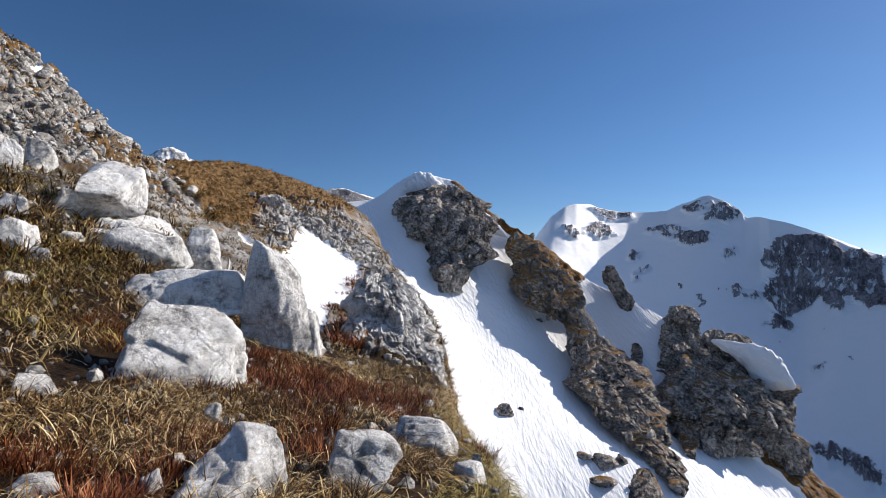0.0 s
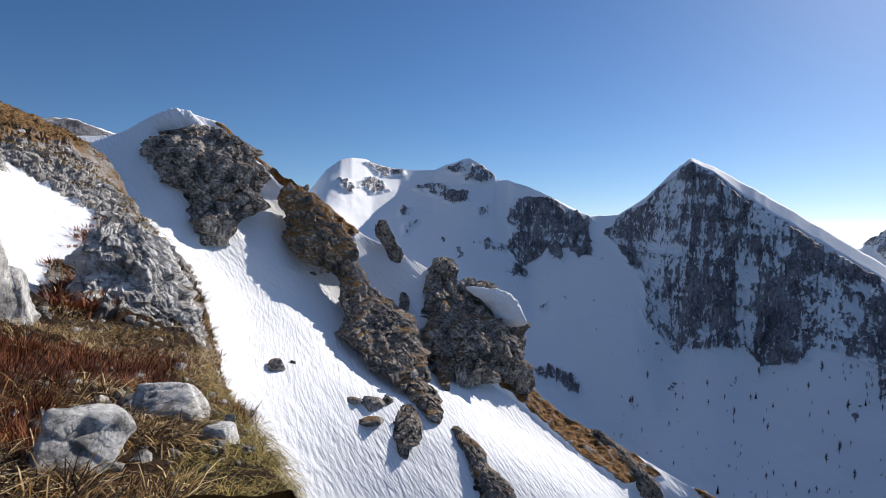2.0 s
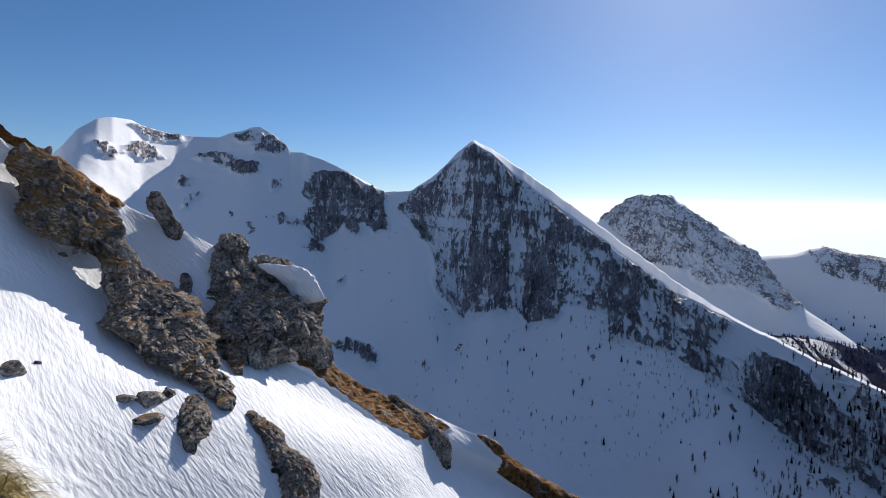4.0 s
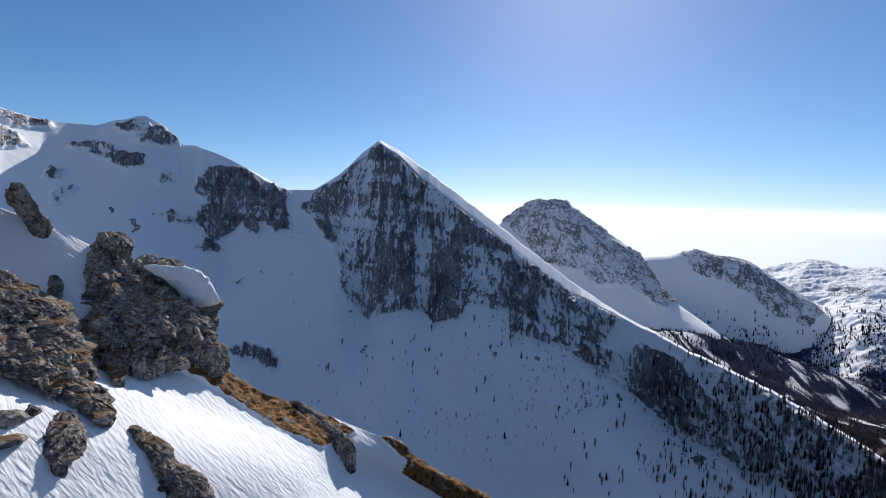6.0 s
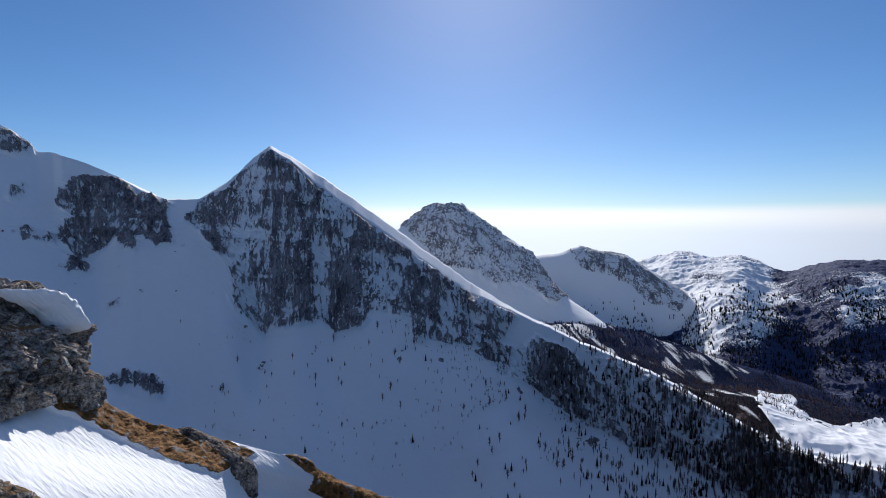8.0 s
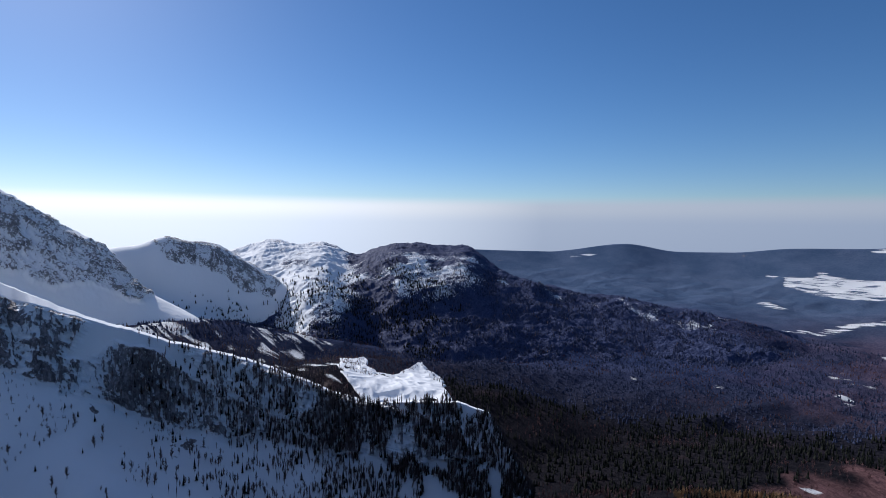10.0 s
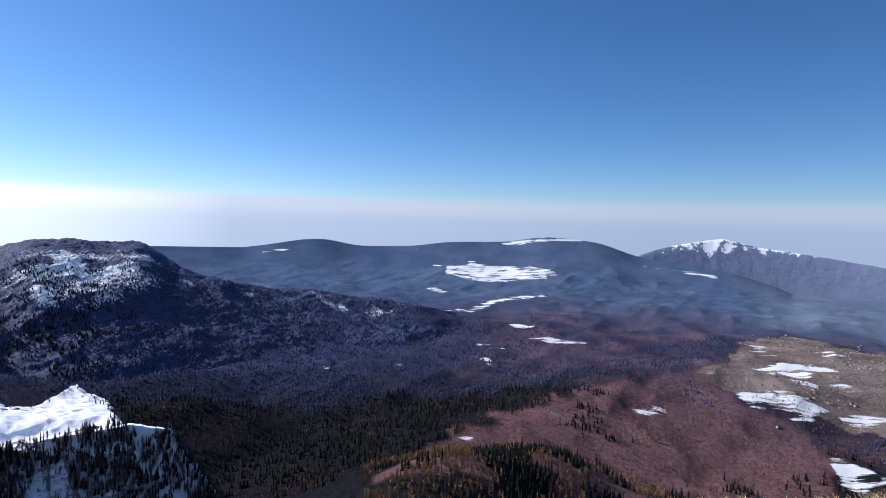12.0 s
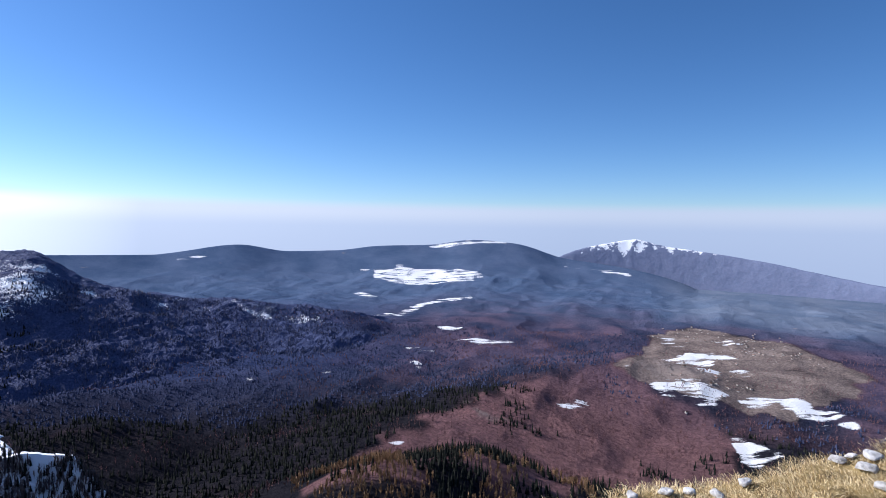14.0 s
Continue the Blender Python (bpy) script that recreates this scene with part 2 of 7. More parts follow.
def land_material(name, unit, rock=((0.10, 0.10, 0.105), (0.24, 0.235, 0.23), (0.40, 0.39, 0.37)), grass=((0.035, 0.02, 0.009), (0.15, 0.085, 0.03)), edge=0.10, snow=(0.86, 0.87, 0.89), tall=1.0, breakup=0.9, ripple=0.0, relief=0.8, steps=(0.30, 0.48, 0.68), turf=None):
    """Snow, with rock and dry grass where the land carries them; unit: the size in metres of the rock's lumps."""
    m, nt, bsdf = material(name)
    stretch = nt.nodes.new("ShaderNodeVectorMath")
    stretch.operation = "MULTIPLY"
    stretch.inputs[1].default_value = (1, 1, 1 / tall)
    nt.links.new(nt.nodes.new("ShaderNodeNewGeometry").outputs["Position"], stretch.inputs[0])
    co = stretch.outputs[0]
    fine = tex(nt, "ShaderNodeTexNoise", co, 3.0 / unit, 8, 0.68).outputs[0]
    big = tex(nt, "ShaderNodeTexNoise", co, 0.5 / unit, 5, 0.6).outputs[0]
    cell = tex(nt, "ShaderNodeTexVoronoi", co, 2.2 / unit).outputs["Distance"]
    rough_mix = math_of(nt, "ADD", math_of(nt, "MULTIPLY", fine, 0.65), math_of(nt, "MULTIPLY", big, 0.35))
    rockcol = ramp_of(nt, rough_mix, ((steps[0], rock[0]), (steps[1], rock[1]), (steps[2], rock[2])))
    grasscol = ramp_of(nt, fine, ((0.35, grass[0]), (0.62, grass[1])))

    if turf:
        grasscol = mix_of(nt, attr(nt, "turf"), grasscol, ramp_of(nt, fine, ((0.36, turf[0]), (0.60, turf[1]))))

    def mask(key):
        v = math_of(nt, "ADD", attr(nt, key), math_of(nt, "MULTIPLY", math_of(nt, "SUBTRACT", fine, 0.5), breakup))
        return math_of(nt, "MULTIPLY", math_of(nt, "SUBTRACT", v, 0.5 - edge), 0.5 / edge, True)

    rk, gr = mask("rock"), mask("grass")
    col = mix_of(nt, rk, snow, rockcol)
    col = mix_of(nt, gr, col, grasscol)
    nt.links.new(col, bsdf.inputs["Base Color"])
    bsdf.inputs["Roughness"].default_value = 0.75
    bsdf.inputs["Specular IOR Level"].default_value = 0.12
    bare = math_of(nt, "MAXIMUM", rk, gr)
    high = math_of(nt, "MULTIPLY", math_of(nt, "SUBTRACT", fine, math_of(nt, "MULTIPLY", cell, 0.5)), math_of(nt, "ADD", math_of(nt, "MULTIPLY", bare, 0.94), 0.06))
    if ripple:
        # wind ripples, short across and long down the slope
        parts = []
        for way, size in (((0.75, -0.27, 0.60), 0.34), ((0.56, -0.20, -0.80), 1.3)):
            d = nt.nodes.new("ShaderNodeVectorMath")
            d.operation = "DOT_PRODUCT"
            nt.links.new(co, d.inputs[0])
            d.inputs[1].default_value = tuple(c / size for c in way)
            parts.append(d.outputs["Value"])
        both = nt.nodes.new("ShaderNodeCombineXYZ")
        nt.links.new(parts[0], both.inputs[0])
        nt.links.new(parts[1], both.inputs[1])
        wave = tex(nt, "ShaderNodeTexNoise", both.outputs[0], 1.0, 3, 0.5).outputs[0]
        wave = math_of(nt, "MULTIPLY", wave, math_of(nt, "SUBTRACT", 1.0, bare, True))
        high = math_of(nt, "ADD", high, math_of(nt, "MULTIPLY", wave, ripple))
    bump_of(nt, bsdf, high, relief, 0.35 * unit)
    return m


# grass: dark soil, taken near black to paint in the shade between tufts
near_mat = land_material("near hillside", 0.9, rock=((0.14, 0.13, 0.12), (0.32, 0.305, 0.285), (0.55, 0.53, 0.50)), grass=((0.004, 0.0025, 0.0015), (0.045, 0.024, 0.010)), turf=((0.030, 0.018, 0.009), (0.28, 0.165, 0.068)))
brow_mat = land_material("bleached turf", 0.5, rock=((0.14, 0.13, 0.12), (0.36, 0.34, 0.31), (0.60, 0.58, 0.54)), grass=((0.09, 0.055, 0.022), (0.46, 0.34, 0.15)))
slope_mat = land_material("snow slope", 3.0, ripple=0.28, grass=((0.05, 0.028, 0.012), (0.30, 0.15, 0.05)))
cirque_mat = land_material("snowy limestone", 15.0, tall=3.2, breakup=2.5, relief=1.0, steps=(0.40, 0.49, 0.58), rock=((0.075, 0.066, 0.074), (0.205, 0.186, 0.196), (0.40, 0.375, 0.39)))
# grass colours the woods here, its navy blue painted in for distance haze
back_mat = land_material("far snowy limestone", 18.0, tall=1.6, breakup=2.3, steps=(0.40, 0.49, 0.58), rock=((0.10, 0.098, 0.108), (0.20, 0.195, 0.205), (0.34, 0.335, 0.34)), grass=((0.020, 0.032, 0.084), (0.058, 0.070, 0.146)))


# distance haze is mixed into these rock colours as blue
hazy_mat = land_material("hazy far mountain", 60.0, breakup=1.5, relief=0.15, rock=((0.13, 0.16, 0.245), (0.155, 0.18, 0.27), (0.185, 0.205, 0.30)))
# ---- the lie of the land: lines of (bearing, range, height), each across the camera's view and set to fit it, from near to far ----
HILL_NEAR = [
    [(-45.58, 2.3, 0.77), (-30.39, 2.4, 0.52), (-18.56, 2.4, 0.40), (-7.40, 2.5, 0.29), (3.40, 2.6, 0.22), (14.19, 2.8, 0.15), (18.77, 3.2, -0.80)],
    [(-45.86, 3.2, 0.71), (-30.68, 3.3, 0.45), (-18.82, 3.3, 0.33), (-7.60, 3.4, 0.23), (2.06, 3.6, 0.13), (8.77, 4, 0.00), (13.05, 5, -1.51)],
    [(-46.23, 4.5, 0.84), (-33.14, 4.6, 0.67), (-22.77, 4.8, 0.53), (-12.50, 5, 0.32), (-1.74, 5.2, 0.08), (6.28, 5.6, -0.21), (10.67, 7, -2.43)],
    [(-46.50, 6, 1.09), (-35.42, 6.3, 1.04), (-26.90, 6.6, 0.85), (-16.64, 7, 0.54), (-5.51, 7.4, 0.06), (3.46, 8, -0.45), (8.23, 10, -3.48)],
    [(-46.78, 8, 1.60), (-36.82, 8.6, 1.64), (-29.47, 9, 1.58), (-18.49, 10, 1.11), (-8.01, 11, 0.01), (1.19, 12.5, -0.40), (5.10, 16, -4.42)],
]
HILL_FAR = [
    [(-47.13, 12, 2.87), (-38.61, 12.5, 3.09), (-30.65, 14, 3.11), (-19.74, 17, 2.14), (-8.13, 17, 0.41), (0.98, 18, 0.26), (4.37, 22, -3.67)],
    [(-47.49, 20, 5.85), (-38.96, 21, 6.54), (-31.80, 23, 6.36), (-20.94, 28, 4.16), (-10.74, 28, 3.20), (-2.60, 28, 1.72), (1.16, 34, -2.94)],
    [(-48.15, 33, 15.23), (-38.55, 33, 12.76), (-34.34, 35, 11.74), (-28.55, 40, 9.55), (-17.28, 48, 9.16), (-5.43, 42, 4.80), (-1.45, 48, 0.36)],
    [(-48.20, 36, 16.99), (-38.58, 36, 14.15), (-33.62, 38, 12.38), (-28.25, 50, 11.10), (-18.48, 62, 14.04), (-10.01, 66, 12.04), (-5.49, 62, 8.91)],
    [(-47.91, 50, 18.66), (-38.51, 50, 17.75), (-32.32, 50, 13.72), (-26.47, 70, 14.36), (-18.45, 85, 17.50), (-9.98, 88, 13.80), (-5.43, 85, 8.08)],
]
SLOPE_LOW = [
    [(-9.90, 58, -22.83), (4.60, 56, -26.99), (12.69, 60, -35.51), (36.14, 68, -45.07), (54.03, 82, -54.52), (61.43, 97, -64.88), (76.77, 108, -70.45)],
    [(-10.33, 72, -10.99), (1.91, 70, -15.96), (7.90, 73, -21.16), (29.53, 80, -30.15), (46.16, 88, -42.15), (51.27, 99, -49.25), (76.70, 112, -67.43)],
]
SLOPE_HIGH = [
    [(-10.75, 110, 9.08), (-2.77, 105, 5.71), (7.93, 102, -9.08), (25.16, 98, -19.78), (39.58, 98, -35.37), (44.24, 100, -37.94), (60.00, 107, -52.00), (76.69, 114, -68.02)],
    [(-10.89, 125, 19.50), (-5.41, 124, 20.58), (0.30, 122, 26.93), (3.36, 122, 25.84), (8.47, 122, 17.23), (14.06, 122, 10.18), (18.37, 122, 2.88), (25.04, 120, -4.07), (31.73, 116, -13.79), (35.57, 113, -22.97), (38.35, 109, -30.44), (45.93, 107, -38.00), (53.06, 107, -43.17), (56.17, 108, -45.75), (59.99, 110, -52.25), (66.45, 113, -59.36), (76.68, 118, -69.79)],
    [(-10.81, 150, 16.62), (-2.86, 150, 17.34), (12.62, 150, -2.83), (25.13, 145, -23.80), (39.55, 140, -48.04), (45.95, 135, -63.19), (76.77, 140, -91.80)],
]
CREST = [(-10.90, 1500, 229.40), (-6.03, 1500, 228.92), (10.39, 1450, 47.66), (13.93, 1300, 131.09), (14.96, 1310, 164.70), (16.46, 1330, 194.15), (17.65, 1350, 203.78), (19.13, 1400, 208.90), (20.00, 1430, 202.09), (22.85, 1480, 194.55), (24.52, 1480, 194.73), (26.68, 1460, 193.10), (27.74, 1440, 203.96), (28.89, 1420, 209.76), (29.82, 1410, 218.31), (30.57, 1410, 221.38), (32.04, 1405, 203.17), (33.32, 1395, 176.96), (33.69, 1390, 159.88), (34.85, 1385, 160.53), (35.48, 1350, 150.70), (37.36, 1340, 136.53), (39.57, 1330, 112.43), (41.48, 1315, 83.64), (43.70, 1300, 62.62), (46.50, 1260, 64.80), (48.44, 1230, 88.02), (50.11, 1200, 118.62), (51.57, 1175, 150.24), (53.32, 1150, 168.92), (55.43, 1135, 142.55), (57.81, 1120, 99.57)]
CREST_LOW = [(60.71, 1090, 55.51), (64.59, 1060, 3.66), (69.78, 1010, -61.93), (74.97, 960, -118.82), (76.12, 920, -119.11), (79.97, 900, -145.16), (86.94, 860, -183.71), (94.17, 830, -215.59), (103.00, 800, -266.47), (107.47, 780, -279.39), (116.83, 760, -272.03), (120.42, 740, -280.43), (122.21, 720, -309.00), (125.15, 690, -364.36)]
RIM = [(-10.90, 1540, 238.81), (-6.04, 1540, 238.37), (10.39, 1490, 52.18), (13.93, 1340, 132.16), (16.46, 1370, 196.97), (19.13, 1440, 210.20), (22.85, 1520, 195.00), (26.68, 1500, 193.76), (30.32, 1450, 222.26), (33.68, 1430, 160.33), (35.48, 1390, 155.12), (39.57, 1370, 115.76), (43.38, 1340, 67.25), (46.50, 1300, 66.80), (50.11, 1240, 118.54), (51.57, 1215, 154.00), (53.31, 1178, 179.21), (55.41, 1165, 156.05), (57.77, 1155, 124.23), (64.54, 1100, 27.94), (69.73, 1050, -42.25), (74.91, 995, -102.33), (76.14, 950, -109.91), (79.98, 920, -143.72), (86.94, 880, -184.24), (94.17, 850, -217.05), (103.00, 820, -269.45), (107.47, 800, -282.97), (116.83, 775, -274.86), (120.42, 755, -284.50), (122.21, 735, -313.88), (125.15, 700, -369.66)]
FOOT = [(-10.63, 1080, -5.55), (14.08, 1060, -20.91), (19.36, 1180, -19.15), (23.27, 1230, -5.41), (29.15, 1260, 17.92), (34.72, 1235, -39.72), (37.60, 1205, -96.98), (41.01, 1200, -48.62), (44.78, 1165, -45.10), (47.95, 1110, -77.48), (50.26, 1030, -154.59), (52.17, 1010, -193.79), (55.45, 985, -171.17), (59.87, 960, -197.31), (64.50, 930, -175.41), (70.16, 900, -193.96), (75.29, 870, -215.03), (86.32, 830, -301.03), (91.73, 810, -317.78), (97.88, 780, -334.68), (110.70, 730, -370.18), (125.22, 690, -408.94)]
VALLEY = [(-10.26, 1000, -214.79), (22.19, 980, -195.82), (35.63, 940, -247.83), (48.47, 830, -305.33), (53.67, 750, -311.06), (72.79, 700, -352.11), (79.86, 690, -330.84), (97.83, 680, -400.97), (125.33, 650, -448.61)]
BOWL = [(-9.90, 700, -293.27), (22.12, 690, -308.26), (48.94, 640, -408.69), (53.80, 590, -390.64), (73.07, 560, -402.73), (79.56, 550, -404.50), (97.75, 560, -481.20), (125.57, 580, -527.87)]
BEHIND = [(-10.70, 1800, 66.29), (35.70, 1700, -110.56), (53.76, 1500, -115.57), (80.06, 1200, -375.34), (125.27, 900, -572.84)]
FAR = [(24.15, 4800, -224.96), (75.21, 4800, -355.35), (107.42, 4800, -307.67), (112.38, 4800, -221.20), (117.81, 4800, -262.99), (126.80, 4800, -273.50), (128.39, 4800, -260.38), (134.67, 4800, -191.69), (139.66, 4800, -248.39), (144.52, 4800, -240.21), (149.17, 4800, -196.0), (155.06, 4800, -177.61), (159.72, 4800, -126.85), (164.29, 4800, -153.56), (169.60, 4800, -276.52), (176.19, 4800, -349.40), (181.24, 4800, -449.44), (185.90, 4800, -660.49), (188.53, 4800, -869.44), (192.45, 4800, -957.18)]
# ridges of the wooded valley: crest line, side slope
RIDGES = [
    ([(118.51, 2650, -264.20), (122.16, 2640, -310.99), (125.90, 2600, -356.00), (135.39, 2560, -372.35), (144.69, 2500, -420.93), (149.45, 2450, -484.19)], 0.34),
    ([(81.30, 1500, -278.00), (89.34, 1750, -311.42), (101.73, 1700, -387.73), (110.61, 1600, -451.25)], 0.30),
    ([(116.08, 2050, -401.50), (125.29, 1980, -458.27), (138.68, 1900, -544.62)], 0.30),
    ([(108.05, 1450, -392.70), (119.68, 1550, -444.03), (132.32, 1700, -502.85), (144.87, 1850, -537.98)], 0.25),
    ([(142.86, 820, -413.13), (149.16, 950, -416.68), (157.39, 1150, -427.65), (165.36, 1400, -435.38), (171.70, 1650, -431.50), (176.54, 1800, -423.87)], 0.22),
    ([(144.80, 410, -229.93), (147.94, 440, -222.31), (151.13, 460, -219.76), (159.42, 520, -238.32), (165.68, 530, -263.19), (171.62, 540, -276.12)], 0.55),
    ([(91.69, 1300, -361.71), (103.00, 1320, -360.16), (114.37, 1200, -401.06)], 0.28),
]


def valley_height(az, r):
    """The height of the wooded valley's floor at a bearing and range."""
    az, r = np.asarray(az, float), np.asarray(r, float)
    z = np.where(r < 620, -0.62 * r - 8, np.interp(r, (620, 1100, 6000), (-392, -500, -500)))
    x, y = r * np.sin(np.radians(az)), r * np.cos(np.radians(az))
    for line, side in RIDGES:
        a = np.array(line, float)
        px, py = a[:, 1] * np.sin(np.radians(a[:, 0])), a[:, 1] * np.cos(np.radians(a[:, 0]))
        for k in range(len(a) - 1):
            dx, dy = px[k + 1] - px[k], py[k + 1] - py[k]
            t = np.clip(((x - px[k]) * dx + (y - py[k]) * dy) / (dx * dx + dy * dy), 0, 1)
            d = np.hypot(x - px[k] - t * dx, y - py[k] - t * dy)
            z = np.maximum(z, a[k, 2] + t * (a[k + 1, 2] - a[k, 2]) - side * (np.sqrt(d * d + 900) - 30))
    f = np.array(FAR, float)
    crest = spline(f[:, 0], f[:, 2], np.where(az < -120, az + 360, az))
    t = np.clip((r - 3000) / 1800, 0, 1)
    return np.maximum(z, -500 + (crest + 500) * t ** 3) - 90 * np.clip((r - 4810) / 100, 0, 1)


HILL_STEPS, SLOPE_STEPS, CIRQUE_STEPS = (30, 45, 45, 45, 50, 60, 70, 24, 12), (70, 90, 110, 20), (20, 70, 190, 8, 14)


# ---- land: hillside, snow slope, cirque, mountains, valley ----
def in_outline(g, outline):
    """1 where a grid's places lie inside an outline of (bearing, range, height), by bearing and rise, else 0."""
    az, _, el = polar(g)
    k = np.array(outline, float)
    ka, ke = k[:, 0], np.degrees(np.arctan2(k[:, 2] - 1.6, k[:, 1]))
    inside = np.zeros(az.shape, bool)
    j = len(ka) - 1
    for i in range(len(ka)):
        cross = ((ke[i] > el) != (ke[j] > el)) & (az < (ka[j] - ka[i]) * (el - ke[i]) / (ke[j] - ke[i] + 1e-9) + ka[i])
        inside ^= cross
        j = i
    return inside.astype(float)


def soften(a, times=2):
    for _ in range(times):
        a = (a + np.roll(a, 1, 0) + np.roll(a, -1, 0) + np.roll(a, 1, 1) + np.roll(a, -1, 1)) / 5
    return a


hill, hill_v = loft(HILL_NEAR + HILL_FAR, 420, HILL_STEPS, by_az=False)
HILL_SNOW = [(-18.90, 20, 3.36), (-16.79, 20, 2.67), (-14.20, 20, 2.33), (-13.10, 20, 2.89), (-12.46, 20, 3.58), (-9.86, 20, 2.97), (-5.97, 20, 2.10), (-6.22, 20, 0.52), (-8.77, 20, 0.62), (-9.63, 20, 0.20), (-9.73, 20, -0.65), (-11.17, 20, -0.33), (-12.91, 20, 0.83), (-15.32, 20, 2.07), (-18.17, 20, 2.66)]
HILL_SNOW_TOP = [(-36.98, 20, 7.87), (-36.16, 20, 8.09), (-35.57, 20, 7.83), (-36.16, 20, 7.56)]
HILL_SCREE = [(-45.44, 20, 10.36), (-37.93, 20, 9.17), (-32.50, 20, 7.74), (-26.56, 20, 5.98), (-23.68, 20, 4.76), (-20.99, 20, 3.83), (-25.06, 20, 3.73), (-29.95, 20, 5.09), (-38.10, 20, 5.36), (-44.61, 20, 5.21)]
HILL_CRAG = [(-18.36, 20, 4.51), (-13.26, 20, 4.63), (-8.46, 20, 4.29), (-5.30, 20, 3.02), (-2.10, 20, 1.51), (1.74, 20, -0.20), (1.83, 20, -1.93), (-5.58, 20, -1.50), (-5.83, 20, 1.93), (-11.99, 20, 3.48), (-13.09, 20, 2.72), (-15.95, 20, 2.69)]
HILL_TURF = [(-26.55, 20, 5.87), (-19.05, 20, 5.78), (-10.93, 20, 5.01), (-6.01, 20, 4.28), (-10.85, 20, 4.03), (-15.53, 20, 4.16), (-17.70, 20, 3.49), (-20.94, 20, 3.43), (-24.69, 20, 4.72)]


def hill_noise(p):
    r = np.hypot(p[:, 0], p[:, 1])
    amp = np.clip(r / 14, 0.15, 1.5)
    return amp * (0.20 * fbm(p, 2.2, 4, 3, True) + 0.12 * fbm(p, 0.6, 4, 9, True, 0.65))


def build_hill():
    g = hill
    n = grid_normals(g)
    p = g.reshape(-1, 3)
    snow = soften(np.maximum(in_outline(g, HILL_SNOW), in_outline(g, HILL_SNOW_TOP)), 2)
    scree, crag, turf = (soften(in_outline(g, o), 4) for o in (HILL_SCREE, HILL_CRAG, HILL_TURF))
    az, rr, el = polar(g)
    lump = fbm(p, 3.0, 5, 21, True).reshape(az.shape)
    extra = crag * 0.45 * (fbm(p, 2.4, 5, 25, True, 0.65).reshape(az.shape) - 0.35) + scree * 0.8 * (fbm(p, 2.2, 5, 27, True, 0.6).reshape(az.shape) - 0.4)
    value, edge = cells(p, 0.8, 26)
    extra = extra + np.maximum(0.6 * crag, 0.45 * scree) * (0.28 * value - 0.25 * smooth(0.15, 0.0, edge)).reshape(az.shape)
    # tussocks in rows along the turf
    q = np.stack([p[:, 0] * 0.5, p[:, 1] * 0.5, p[:, 2] * 2.2], 1)
    tuss = turf * 0.50 * fbm(q, 1.1, 2, 29, True).reshape(az.shape)
    d = hill_noise(p).reshape(az.shape) * (1 - 0.9 * snow) + (extra + tuss) * (1 - snow)
    g2 = g + n * d[:, :, None]
    rock = -0.15 + 0.45 * lump + 0.75 * crag + 0.55 * scree - 0.8 * turf
    rock = np.where(snow > 0.5, -1.0, np.maximum(rock, 0.0) + 0.7)
    grass = 0.62 - 0.35 * lump - 0.22 * crag - 0.02 * scree + 0.35 * turf + 0.5 * smooth(0.05, 0.3, fbm(p, 4.0, 3, 33)).reshape(az.shape) * scree
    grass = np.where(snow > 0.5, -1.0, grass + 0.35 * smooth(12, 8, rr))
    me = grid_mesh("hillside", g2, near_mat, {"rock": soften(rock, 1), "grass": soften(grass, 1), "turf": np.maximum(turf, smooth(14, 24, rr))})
    stony = crag[:-1, :-1] < 0.3
    me.polygons.foreach_set("use_smooth", stony.reshape(-1))
    return tagged(new("hillside", me), "steep mountainside of dry golden grass and pale limestone", "hillside", kind="structure"), g2


hill_ob, hill_grid = build_hill()


BROW = [(-100, 9, 0.6), (-70, 6, 0.4), (-45, 2.6, 0.3), (5, 2.6, 0.25), (18, 1.7, 0), (30, 1.3, 0), (140, 1.3, -0.1), (163.02, 2.9, -0.06), (170.43, 3.3, -0.11), (181.74, 3.7, -0.10), (186.73, 3.9, -0.07), (190.77, 4.2, 0.02), (195.25, 4.6, 0.07), (197.76, 4.9, 0.10), (215, 9, 0.5), (260, 9, 0.6)]


def summit_height(az, r):
    """The knoll on which the camera stands: flat, with a grassy brow on one side and a steep drop on the other."""
    az = np.mod(np.asarray(az, float) + 100, 360) - 100
    b = np.array(BROW, float)
    brow, lift = np.interp(az, b[:, 0], b[:, 1]), np.interp(az, b[:, 0], b[:, 2])
    drop = np.maximum(r - brow, 0)
    return lift * smooth(0.4, 1.0, r / brow) - 0.95 * drop - 0.15 * np.minimum(drop, 1) * drop


def summit_z(az, r):
    """The knoll's height with its small bumps."""
    p = np.stack([r * np.sin(np.radians(az)), r * np.cos(np.radians(az)), 0 * r], -1).reshape(-1, 3)
    return summit_height(az, r) + (0.03 * fbm(p, 0.9, 4, 81, True) + 0.02 * fbm(p, 0.3, 2, 82)).reshape(np.shape(r)) * smooth(0.3, 1.2, r)


